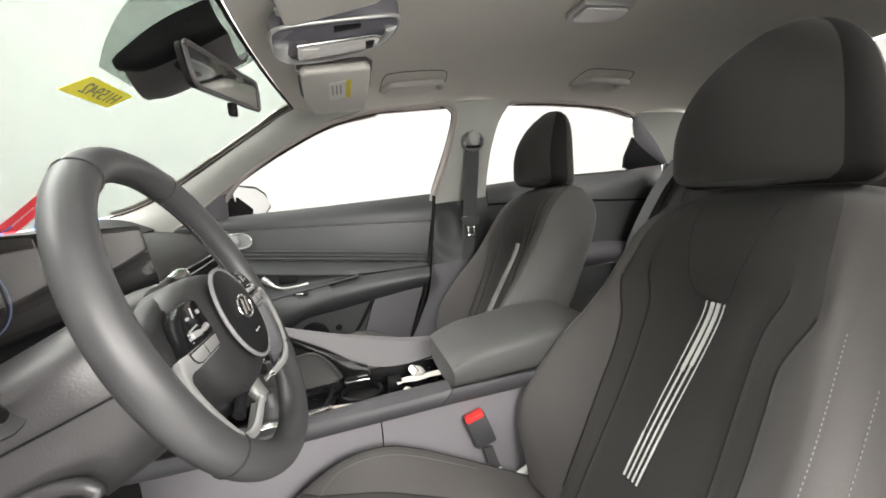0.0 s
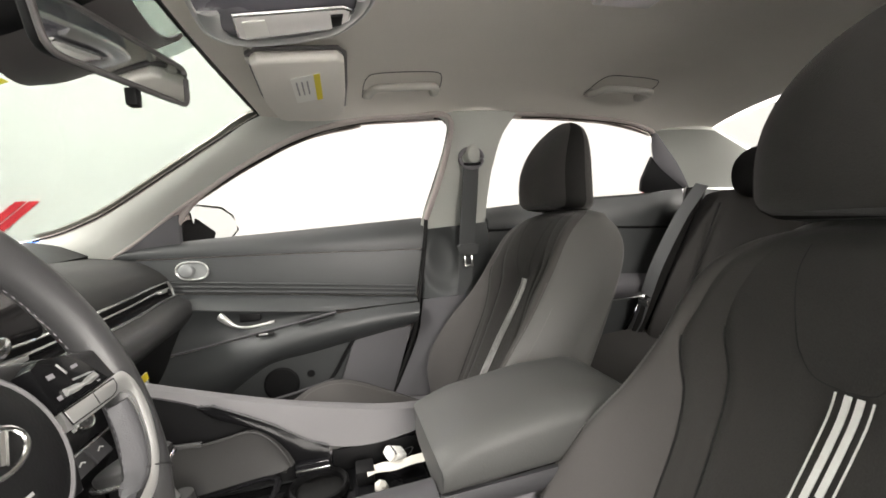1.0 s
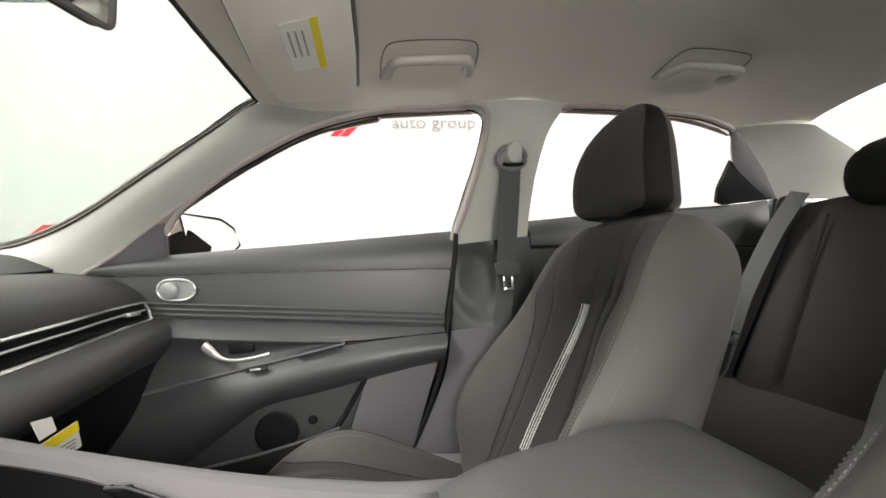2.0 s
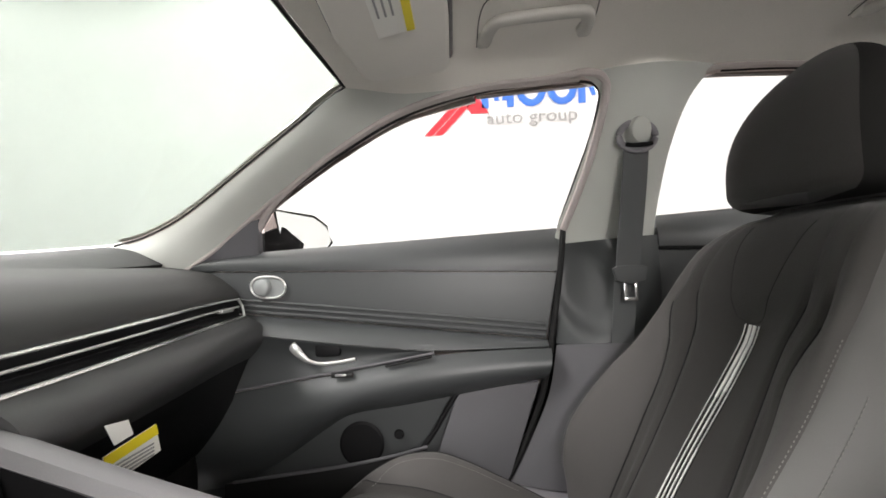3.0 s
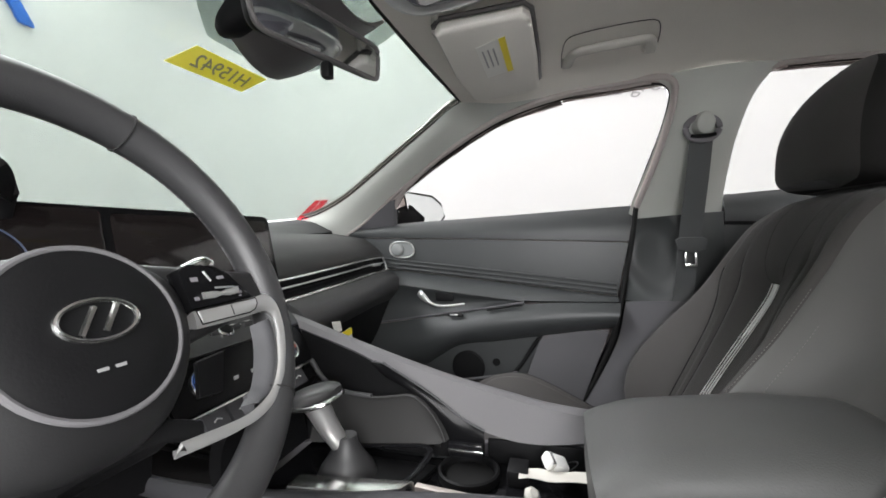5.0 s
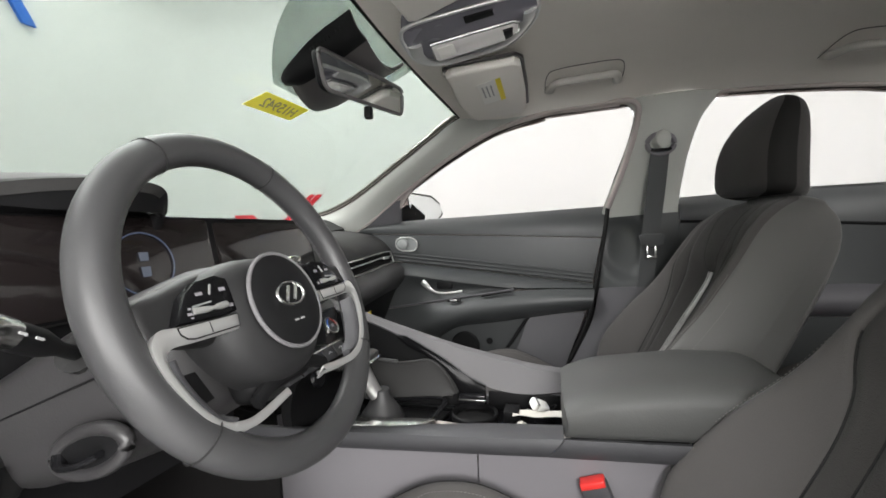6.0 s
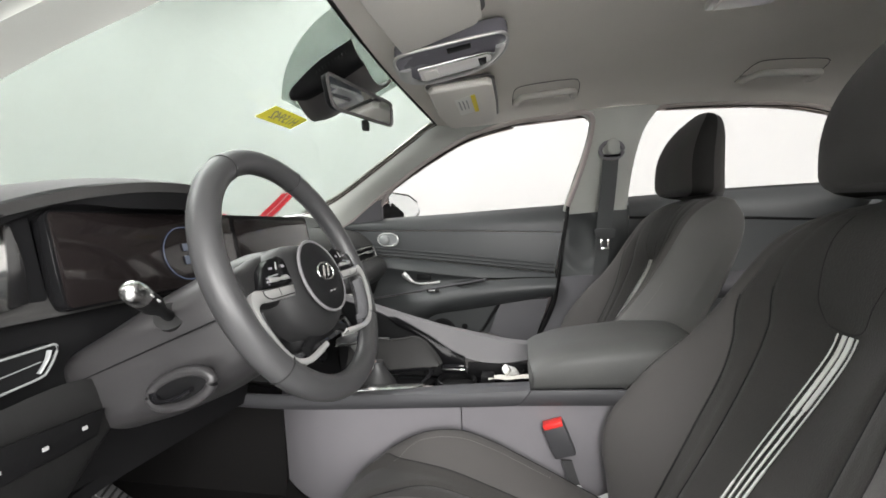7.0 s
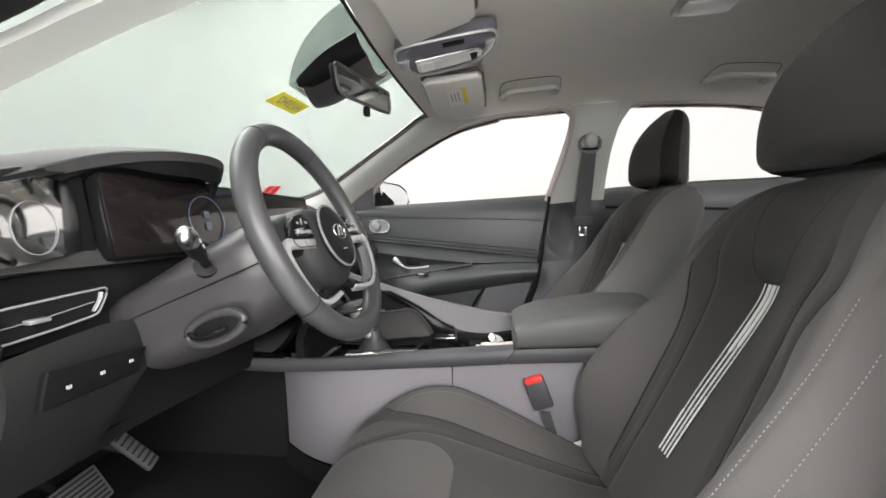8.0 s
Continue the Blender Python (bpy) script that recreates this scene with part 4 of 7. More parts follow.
def backrest_mesh(cy, zone, sides=(-1, 1)):
    """One zone of the backrest: insert, strip, pad, flank or shell."""
    top = SEAT_SIZE["back"]
    levels = [top * (-0.13 + 1.13 * i / 72) for i in range(73)]
    sections = [half_section(v) for v in levels]
    first, last = {"insert": (0, 0), "strip": (1, 1), "pad": (2, 2), "flank": (3, 3), "shell": (4, 5)}[zone]

    def crown(p, k):
        """Round the top of the back over."""
        mid = BACK_BASE + REC_UP * top + Vector((0, cy, 0)) - REC_OUT * 0.042
        f, up = ((1, 0), (0.93, 0.008), (0.78, 0.014), (0.5, 0.018), (0.02, 0.020))[k]
        return mid.lerp(p, f) + REC_UP * up

    out = []
    for q in sides:
        rows = []
        for v, runs in zip(levels, sections):
            line = list(runs[first])
            for k in range(first + 1, last + 1):
                line += runs[k][1:]
            rows.append([BACK_BASE + REC_UP * v + Vector((0, cy + q * a, 0)) + REC_OUT * w for a, w in line])
        out.append(sheet(rows + [[crown(p, k) for p in rows[-1]] for k in range(1, 5)]))
    bm = joined(*out)
    bmesh.ops.remove_doubles(bm, verts=bm.verts, dist=1e-5)
    bmesh.ops.recalc_face_normals(bm, faces=bm.faces)
    return bm


def seam_on_back(cy, path, r=0.0022, lift=0.0):
    return tube([back_point(cy, u, v, lift) for u, v in [tuple(p)[:2] for p in catmull([(a, b, 0) for a, b in path], 40)]], r, 6)


def stitches(pts, length=0.006, gap=0.005, r=0.0011):
    """Short threads along a line."""
    P = [Vector(p) for p in pts]
    total = sum((b - a).length for a, b in zip(P, P[1:]))
    n = max(int(total / (length + gap)), 1)
    dense = polyline(P, 2 * n + 1)
    bits = [tube([dense[2 * k].lerp(dense[2 * k + 1], 0.05), dense[2 * k + 1]], r, 5) for k in range(n)]
    return joined(*bits)


CUSH_MID = ((-0.235, 0.262), (-0.205, 0.322), (-0.17, 0.362), (-0.12, 0.388), (-0.06, 0.402), (0.0, 0.401), (0.08, 0.380), (0.20, 0.345), (0.34, 0.312), (0.46, 0.30))
CUSH_CREST = ((-0.235, 0.270), (-0.205, 0.326), (-0.158, 0.381), (-0.092, 0.425), (-0.034, 0.451), (0.035, 0.457), (0.096, 0.438), (0.155, 0.410), (0.215, 0.380), (0.255, 0.359), (0.33, 0.325), (0.46, 0.31))
CUSH_PAD_SEAM = ((-0.235, 0.228), (-0.13, 0.222), (-0.085, 0.194), (-0.05, 0.180), (-0.009, 0.171), (0.10, 0.163), (0.26, 0.157), (0.46, 0.155))
CUSH_INSERT_SEAM = ((-0.235, 0.112), (-0.10, 0.112), (-0.065, 0.119), (-0.03, 0.130), (0.03, 0.134), (0.17, 0.131), (0.30, 0.126), (0.46, 0.126))
CUSH_RIDGE = 0.216


def in_table(table, x):
    """Smoothly read a table of (x, value)."""
    k = 0
    while k < len(table) - 2 and x > table[k + 1][0]:
        k += 1
    (x1, a), (x2, b) = table[k], table[k + 1]
    x0, p = table[max(k - 1, 0)]
    x3, q = table[min(k + 2, len(table) - 1)]
    h = x2 - x1
    m1 = (b - p) / (x2 - x0) * h
    m2 = (q - a) / (x3 - x1) * h
    u = min(max((x - x1) / h, 0.0), 1.0)
    return a * (2 * u**3 - 3 * u**2 + 1) + m1 * (u**3 - 2 * u**2 + u) + b * (3 * u**2 - 2 * u**3) + m2 * (u**3 - u**2)


def cushion_point(cy, y, x, lift=0.0):
    """The cushion's upper surface at y metres from its middle."""
    a = abs(y)
    mid, crest = in_table(CUSH_MID, x), in_table(CUSH_CREST, x)
    pad, ins = in_table(CUSH_PAD_SEAM, x), in_table(CUSH_INSERT_SEAM, x)
    rise = smooth01(pad - 0.022, CUSH_RIDGE, a) if a < CUSH_RIDGE else 1.0
    z = mid + (crest - mid) * rise + 0.006 * smooth01(0.0, 0.13, a)
    z -= 0.004 * math.exp(-(((a - pad) / 0.006) ** 2)) + 0.0045 * math.exp(-(((a - ins) / 0.006) ** 2))
    if a > CUSH_RIDGE:
        z -= 0.055 * ((a - CUSH_RIDGE) / 0.044) ** 2.2
    narrow = 1 - 0.10 * smooth01(-0.06, -0.235, x)
    return Vector((x, cy + y * narrow, z + lift))


def cushion_mesh(cy, zone, q=1):
    """One zone of the cushion: insert, strip, pad or base, on side q."""
    rows = []
    for i in range(97):
        x = -0.235 + 0.655 * (i / 96) ** 1.15
        pad, ins = in_table(CUSH_PAD_SEAM, x), in_table(CUSH_INSERT_SEAM, x)
        if zone == "insert":
            loop = [cushion_point(cy, -ins + 2 * ins * j / 36, x) for j in range(37)]
        elif zone == "strip":
            loop = [cushion_point(cy, q * (ins + (pad - ins) * j / 10), x) for j in range(11)]
        elif zone == "pad":
            loop = [cushion_point(cy, q * (pad + (0.260 - pad) * j / 20), x) for j in range(21)]
        else:
            left, right = cushion_point(cy, -0.260, x), cushion_point(cy, 0.260, x)
            foot = 0.215 + 0.02 * smooth01(-0.15, -0.235, x)
            loop = [left] + [Vector((x, cy + k * (right.y - cy), foot)) for k in (-1.0, -0.5, 0.0, 0.5, 1.0)] + [right]
        rows.append(loop)
    return sheet(rows)


def nose_panel_mesh(cy):
    """The front panel of the cushion, with rounded rear corners."""
    rows = []
    for i in range(41):
        x = -0.228 + 0.284 * i / 40
        w = 0.098 - 0.066 * (1 - math.sqrt(max(1 - (max(x, -0.004) + 0.004) ** 2 / 0.061**2, 0)))
        rows.append([cushion_point(cy, w * (j / 15 - 1), x, 0.003 - 0.004 * (abs(j - 15) / 15) ** 8) for j in range(31)])
    return thick(sheet(rows), 0.004, (0, 0, -1))


def headrest_mesh(cy, zone):
    """The egg-shaped head restraint; zone: front panel, dark gusset or back."""
    base = BACK_BASE + REC_UP * (SEAT_SIZE["back"] + 0.003) + REC_OUT * 0.004 + Vector((0, cy, 0))
    up, out = Vector((0.19, 0, 0.982)), Vector((-0.982, 0, 0.19))
    n = 34

    def strip_of(a0, a1, m):
        rows = []
        for i in range(n + 1):
            s = i / n
            foot = 0.86 + 0.14 * min(1, s / 0.07) ** 0.5
            w = 0.147 * foot * (max(0.0, 1 - (max(s - 0.12, 0) / 0.88) ** 2.3) ** 0.50 * 0.97 + 0.03)
            d = 0.080 * foot * (max(0.0, 1 - (max(s - 0.16, 0) / 0.84) ** 2.2) ** 0.56 * 0.95 + 0.05)
            lean = 0.016 * math.sin(math.pi * min(s * 1.1, 1))
            row = []
            for j in range(m + 1):
                a = radians(a0 + (a1 - a0) * j / m)
                cu, su = math.cos(a), math.sin(a)
                uu = math.copysign(abs(cu) ** 0.88, cu)
                dd = math.copysign(abs(su) ** 0.88, su)
                row.append(base + up * (0.236 * s) + out * (d * dd * (0.9 if su > 0 else 0.85) + lean) + Vector((0, w * uu, 0)))
            rows.append(row)
        for k in (0, -1):
            mid = base + up * (0.236 * (0 if k == 0 else 1.004)) + out * (0.016 * (0 if k == 0 else 0.1))
            ring = [mid.lerp(p, 0.02) for p in rows[k]]
            if k == 0:
                rows.insert(0, ring)
            else:
                rows.append(ring)
        return sheet(rows)

    if zone == "front":
        return strip_of(30, 150, 32)
    if zone == "gusset":
        return joined(strip_of(-4, 30, 12), strip_of(150, 184, 12))
    return strip_of(184, 356, 40)


def front_seat(cy, label):
    seat = thing("car_seat", label, "car seat", (0.25, cy, 0.20), group="front seats")
    s = -1 if cy < 0 else 1
    SEAT_SIZE["back"] = 0.555 if cy < 0 else 0.60
    part("backrest", backrest_mesh(cy, "strip"), SEAT_CLOTH, seat, "dark grey cloth backrest with raised bolsters")
    part("bolster_pad", backrest_mesh(cy, "pad", (-1,)), SEAT_PAD, seat, "dark grey padded bolster")
    part("bolster_pad", backrest_mesh(cy, "pad", (1,)), SEAT_PAD, seat, "dark grey padded bolster")
    # outboard flank darker than the inboard one: its shade is in the colour
    part("bolster_flank", backrest_mesh(cy, "flank", (s,)), SEAT_PAD, seat, "outboard bolster flank, kept darker for its shade")
    part("bolster_flank", backrest_mesh(cy, "flank", (-s,)), SEAT_VINYL, seat, "smooth grey vinyl flank of the bolster")
    part("back_insert", backrest_mesh(cy, "insert"), SEAT_INSERT, seat, "darker ribbed cloth centre panel")
    part("back_shell", backrest_mesh(cy, "shell"), SEAT_VINYL, seat, "smooth grey vinyl sides and back")
    for q in (-1, 1):
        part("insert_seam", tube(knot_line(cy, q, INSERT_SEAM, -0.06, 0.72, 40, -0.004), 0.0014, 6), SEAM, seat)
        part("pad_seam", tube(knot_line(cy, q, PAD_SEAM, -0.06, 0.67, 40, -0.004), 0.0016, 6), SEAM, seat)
        part("bolster_stitching", stitches(knot_line(cy, q, CREST, 0.0, 0.66, 60, 0.0006), 0.0034, 0.0026, 0.0006), THREAD, seat, "pale grey edge stitching")
        side = []
        for k in range(50):
            v = SEAT_SIZE["back"] * (0.02 + 0.56 * k / 49)
            a, w = half_section(v)[3][4]
            side.append(BACK_BASE + REC_UP * v + Vector((0, cy + q * (a + 0.001), 0)) + REC_OUT * w)
        part("flank_stitching", stitches(side, 0.0034, 0.0026, 0.0006), THREAD, seat, "pale grey edge stitching")
        yoke = [(q * a, SEAT_SIZE["back"] * n) for a, n in ((0.062, 0.93), (0.058, 0.85), (0.046, 0.76), (0.036, 0.70), (0.024, 0.672), (0.0, 0.664))]
        part("yoke_seam", seam_on_back(cy, yoke, 0.0007, -0.0002), SEAM, seat)
    # four accent stripes, the outer pair wider low down and the inner pair wider high up
    rise = SEAT_SIZE["back"] * 0.545
    for d, w, k0, k1 in ((-0.0160, 0.0016, 9, 24), (-0.0160, 0.0036, 0, 9), (-0.0055, 0.0030, 0, 16), (-0.0055, 0.0060, 16, 24), (0.0052, 0.0030, 0, 15), (0.0052, 0.0060, 15, 24), (0.0158, 0.0016, 6, 24), (0.0158, 0.0036, 0, 6)):
        pts = []
        for k in range(k0, k1 + 1):
            v = 0.115 * SEAT_SIZE["back"] + rise * k / 24
            pts.append(back_point(cy, 0.016 - 0.026 * k / 24 + d * (0.85 + 0.15 * k / 24), v, 0.0016))
        part("accent_stripe", ribbon(pts, w, (0, 1, 0), 0.0012), STRIPE, seat, "silver-white woven accent stripe")
    # cushion
    part("seat_cushion", cushion_mesh(cy, "base"), SEAT_CLOTH, seat, "dark grey cloth sides of the cushion")
    part("cushion_insert", cushion_mesh(cy, "insert"), SEAT_INSERT, seat, "darker cloth cushion centre panel")
    part("nose_panel", nose_panel_mesh(cy), SEAT_PAD, seat, "smooth cloth front panel of the cushion")
    for q in (-1, 1):
        part("cushion_strip", cushion_mesh(cy, "strip", q), SEAT_CLOTH, seat)
        part("cushion_pad", cushion_mesh(cy, "pad", q), SEAT_PAD, seat, "dark grey padded side of the cushion")
        for table, first, down in ((CUSH_PAD_SEAM, -0.12, 0.0), (CUSH_INSERT_SEAM, -0.10, 0.0)):
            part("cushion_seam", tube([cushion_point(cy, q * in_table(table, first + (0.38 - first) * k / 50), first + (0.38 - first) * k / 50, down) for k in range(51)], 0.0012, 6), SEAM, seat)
        line = [cushion_point(cy, q * (0.203 - 0.010 * smooth01(-0.04, -0.10, x)), x, 0.0004) for x in [-0.095 + 0.30 * k / 50 for k in range(51)]]
        part("cushion_stitching", stitches(line, 0.0034, 0.0026, 0.0006), THREAD, seat, "pale grey edge stitching")
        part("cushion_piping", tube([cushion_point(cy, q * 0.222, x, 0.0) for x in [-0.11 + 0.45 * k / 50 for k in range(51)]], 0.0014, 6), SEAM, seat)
    # side valance and rail
    part("side_valance", block(0.02, 0.44, cy - 0.255, cy + 0.255, 0.205, 0.255, 0.012), DOOR_HARD, seat, "grey plastic seat base valance")
    for q in (-1, 1):
        part("seat_rail", block(-0.02, 0.46, cy + q * 0.19 - 0.02, cy + q * 0.19 + 0.02, 0.198, 0.222, 0.003), BLACK, seat)
    part("headrest", headrest_mesh(cy, "front"), SEAT_CLOTH, seat, "dark grey cloth head restraint")
    # side bands get a darker cloth that holds the shade beside the front panel
    part("headrest_gusset", headrest_mesh(cy, "gusset"), SEAT_DARK, seat, "side band of the head restraint, darkened for its shade")
    part("headrest_back", headrest_mesh(cy, "back"), SEAT_CLOTH, seat, "dark cloth rear of the head restraint")
    for q in (-0.06, 0.06):
        a = BACK_BASE + REC_UP * (SEAT_SIZE["back"] - 0.04) + Vector((0, cy + q, 0)) - REC_OUT * 0.035
        part("headrest_post", tube([a, a + REC_UP * 0.10], 0.006, 10), CHROME, seat, "chrome head restraint post")
    return seat


front_seat(-0.37, "dark grey cloth driver's seat with silver accent stripes")
front_seat(0.37, "dark grey cloth passenger seat with silver accent stripes")


def rear_bench():
    b = thing("rear_bench", "dark grey cloth rear bench seat with bolstered sides", "bench seat", (1.2, 0, 0.2))
    for cy, hw in ((-0.33, 0.30), (0.33, 0.30)):
        rows = []
        for i in range(25):
            v = i / 24
            x0, z0 = 1.12 + 0.235 * v, 0.44 + 0.52 * v
            rows.append([(x0 - 0.035 * math.exp(-(((abs(u) - 0.78) / 0.2) ** 2)) * (1 - v**4) + 0.03 * abs(u) ** 8 + 0.02 * v**6, cy + u * hw * (1 - 0.06 * v), z0 - 0.02 * abs(u) ** 6 * v) for u in [k / 12 - 1 for k in range(25)]])
        part("backrest", thick(sheet(rows), 0.12, (1, 0, 0)), SEAT_CLOTH, b, "dark cloth rear backrest")
        for q in (-0.5, 0.5):
            part("seam", tube([(1.12 + 0.235 * v - 0.012, cy + q * hw * (1 - 0.06 * v), 0.44 + 0.52 * v) for v in [k / 12 for k in range(1, 12)]], 0.004, 6), SEAM, b)
        rows = []
        for i in range(17):
            u = i / 16
            x = 0.80 + 0.36 * u
            rows.append([(x, cy + w * hw, 0.445 + 0.012 * u + 0.02 * abs(w) ** 4 - 0.05 * (1 - u) ** 5) for w in [k / 8 - 1 for k in range(17)]])
        part("seat_cushion", thick(sheet(rows), 0.14, (0, 0, -1)), SEAT_CLOTH, b, "dark cloth rear cushion")
        bm = bmesh.new()
        bmesh.ops.create_uvsphere(bm, u_segments=28, v_segments=18, radius=1)
        for v in bm.verts:
            v.co = Vector((1.375 + 0.06 * math.copysign(abs(v.co.x) ** 0.8, v.co.x), cy + 0.125 * math.copysign(abs(v.co.y) ** 0.7, v.co.y) * (1 - 0.15 * max(v.co.z, 0)), 1.005 + 0.085 * math.copysign(abs(v.co.z) ** 0.7, v.co.z)))
        part("headrest", bm, SEAT_DARK, b, "black cloth rear head restraint")
    part("side_bolster", strip([(1.10, 0.64, 0.44), (1.22, 0.64, 0.70), (1.37, 0.64, 0.965)], [(1.09, 0.60, 0.44), (1.20, 0.56, 0.70), (1.335, 0.54, 0.975)], 16, 8, (-0.03, 0, 0.01), 0.05, (1, 0, 0)), SEAT_DARK, b, "dark cloth side bolster")
    part("side_bolster", strip([(1.10, -0.64, 0.44), (1.22, -0.64, 0.70), (1.37, -0.64, 0.965)], [(1.09, -0.60, 0.44), (1.20, -0.56, 0.70), (1.335, -0.54, 0.975)], 16, 8, (-0.03, 0, 0.01), 0.05, (1, 0, 0)), SEAT_DARK, b, "dark cloth side bolster")
    part("base", block(0.82, 1.35, -0.63, 0.63, 0.19, 0.36, 0.02), DOOR_SOFT, b)


rear_bench()


# ---- seat belts ----
def front_belt(s):
    t = thing("front_seat_belt", "dark grey seat belt hanging on the centre pillar", "seat belt", (0.46, 0.61 * s, 0.9), group="front seat belts")
    f = lambda pts: flip([(x + (0.17 if s < 0 else 0), y, z) for x, y, z in pts], s)
    part("webbing", thick(sheet([f([(x - 0.026, y, z), (x + 0.026, y, z)]) for x, y, z in catmull([(0.484, 0.588, 1.088), (0.478, 0.598, 1.0), (0.470, 0.612, 0.90), (0.463, 0.622, 0.815)], 20)]), 0.002, (0, s, 0)), WEBBING, t, "dark grey woven webbing")
    part("webbing", thick(sheet([f([(x - 0.024, y, z), (x + 0.024, y, z)]) for x, y, z in catmull([(0.463, 0.632, 0.815), (0.455, 0.638, 0.70), (0.44, 0.645, 0.56), (0.43, 0.645, 0.36)], 16)]), 0.002, (0, s, 0)), WEBBING, t, "dark grey woven webbing")
    dome = Vector((0.1, -0.95 * s, -0.12)).to_track_quat("Z", "Y").to_matrix().to_4x4()
    part("guide_cover", lathe([(0.0, 0.030), (0.015, 0.029), (0.0215, 0.025), (0.0245, 0.016), (0.027, 0.0)], 28, Matrix.Translation(f([(0.489, 0.600, 1.122)])[0]) @ dome @ Matrix.Diagonal((0.95, 1.2, 1, 1))), PILLAR, t, "pale grey domed belt anchor cover")
    ring = [(0.486 + 0.037 * math.cos(a), 0.588, 1.108 + 0.030 * math.sin(a)) for a in [2 * math.pi * k / 32 for k in range(32)]]
    part("d_ring", tube(f(ring), 0.0075, 10, closed=True), CONSOLE_GREY, t, "grey belt guide loop")
    part("belt_slot", tube(f([(0.458, 0.579, 1.090), (0.470, 0.577, 1.087), (0.500, 0.577, 1.087), (0.512, 0.579, 1.090)]), 0.0045, 8), BLACK, t, "black slot of the belt guide")
    part("tongue_grip", prism(f([(0.428, 0.618, 0.832), (0.438, 0.616, 0.838), (0.492, 0.616, 0.838), (0.502, 0.618, 0.832), (0.498, 0.622, 0.806), (0.470, 0.624, 0.796), (0.436, 0.622, 0.806)]), (0, -0.012 * s, 0), 0.004), WEBBING, t, "dark plastic tongue grip")
    g = 0.17 if s < 0 else 0
    bm = joined(block(g + 0.450, g + 0.456, 0.612 * s - 0.002, 0.612 * s + 0.002, 0.768, 0.80, 0.001), block(g + 0.473, g + 0.479, 0.612 * s - 0.002, 0.612 * s + 0.002, 0.768, 0.80, 0.001), block(g + 0.450, g + 0.479, 0.612 * s - 0.002, 0.612 * s + 0.002, 0.762, 0.770, 0.001))
    part("tongue", bm, CHROME, t, "bright steel belt tongue")


front_belt(1)
front_belt(-1)


def buckle(cy, label):
    t = thing("belt_buckle", label, "belt buckle", (0.22, cy, 0.36), group="belt buckles")
    m = pose(0.222, cy, 0.448, 4, -20, -6) @ Matrix.Diagonal((0.88, 0.9, 0.88, 1))
    bm = block(-0.024, 0.024, -0.011, 0.011, -0.04, 0.038, 0.005)
    bmesh.ops.transform(bm, matrix=m, verts=bm.verts)
    part("body", bm, CONSOLE_DARK, t, "dark plastic buckle body")
    bm = block(-0.0215, 0.0215, -0.0118, 0.0118, 0.030, 0.0425, 0.003)
    bmesh.ops.transform(bm, matrix=m, verts=bm.verts)
    part("release_button", bm, RED_PLASTIC, t, "red release button")
    part("stalk", thick(sheet([[(x - 0.010, y, z), (x + 0.010, y, z)] for x, y, z in catmull([(0.236, cy, 0.405), (0.248, cy, 0.365), (0.266, cy - 0.002, 0.325)], 10)]), 0.004), DASH_MID, t, "grey webbing stalk")
    part("anchor", block(0.248, 0.262, cy - 0.008, cy + 0.004, 0.340, 0.358, 0.003), WHITE_PLASTIC, t, "white plastic anchor tab")
    part("bracket", prism([(0.288, cy - 0.016, 0.338), (0.318, cy - 0.016, 0.352), (0.350, cy - 0.016, 0.318), (0.328, cy - 0.016, 0.300)], (0, 0.016, 0), 0.002), WHITE_PLASTIC, t, "pale grey anchor bracket")


buckle(-0.132, "red-buttoned black belt buckle standing beside the console")


def rear_belt():
    t = thing("rear_seat_belt", "grey rear seat belt lying against the side bolster", "seat belt", (1.2, 0.6, 0.6))
    pts = catmull([(1.33, 0.545, 0.985), (1.25, 0.565, 0.87), (1.17, 0.59, 0.71), (1.13, 0.605, 0.60)], 16)
    part("webbing", thick(sheet([[p + Vector((0.0, -0.026, -0.008)), p + Vector((0, 0.026, 0.008))] for p in pts]), 0.002), WEBBING, t, "grey woven webbing")
    part("tongue", block(1.112, 1.124, 0.580, 0.628, 0.560, 0.585, 0.003), CHROME, t, "bright steel tongue")
    part("lower_webbing", thick(sheet([[p + Vector((0, -0.026, 0)), p + Vector((0, 0.026, 0))] for p in catmull([(1.13, 0.605, 0.59), (1.10, 0.62, 0.50), (1.07, 0.63, 0.45)], 8)]), 0.002), WEBBING, t)


rear_belt()


# ---- steering wheel ----
WHEEL_C = Vector((-0.1415, -0.401, 0.810))
W_TILT = 23.0
ST, CT = math.sin(radians(W_TILT)), math.cos(radians(W_TILT))
W_M = Matrix.Translation(WHEEL_C) @ Matrix(((0, -ST, CT), (1, 0, 0), (0, CT, ST))).to_4x4() @ Matrix.Scale(0.95, 4)
# local axes of the wheel: x to the driver's right, y up the wheel, z towards the driver


def on_pad(bm):
    bmesh.ops.transform(bm, matrix=W_M @ Matrix.Translation((-0.008, -0.019, 0.022)), verts=bm.verts)
    return bm


def on_wheel(bm):
    bmesh.ops.transform(bm, matrix=W_M, verts=bm.verts)
    return bm


RIM_R, RIM_T = 0.1722, 0.0174


def rim_arc(a0, a1, n, r=RIM_R, closed=False, t=RIM_T, z=0.0):
    pts = [(r * math.cos(a0 + (a1 - a0) * k / n), r * math.sin(a0 + (a1 - a0) * k / n), z) for k in range(n if closed else n + 1)]
    return tube(pts, t, 18, closed=closed, flat=1.0, up=(0, 0, 1))


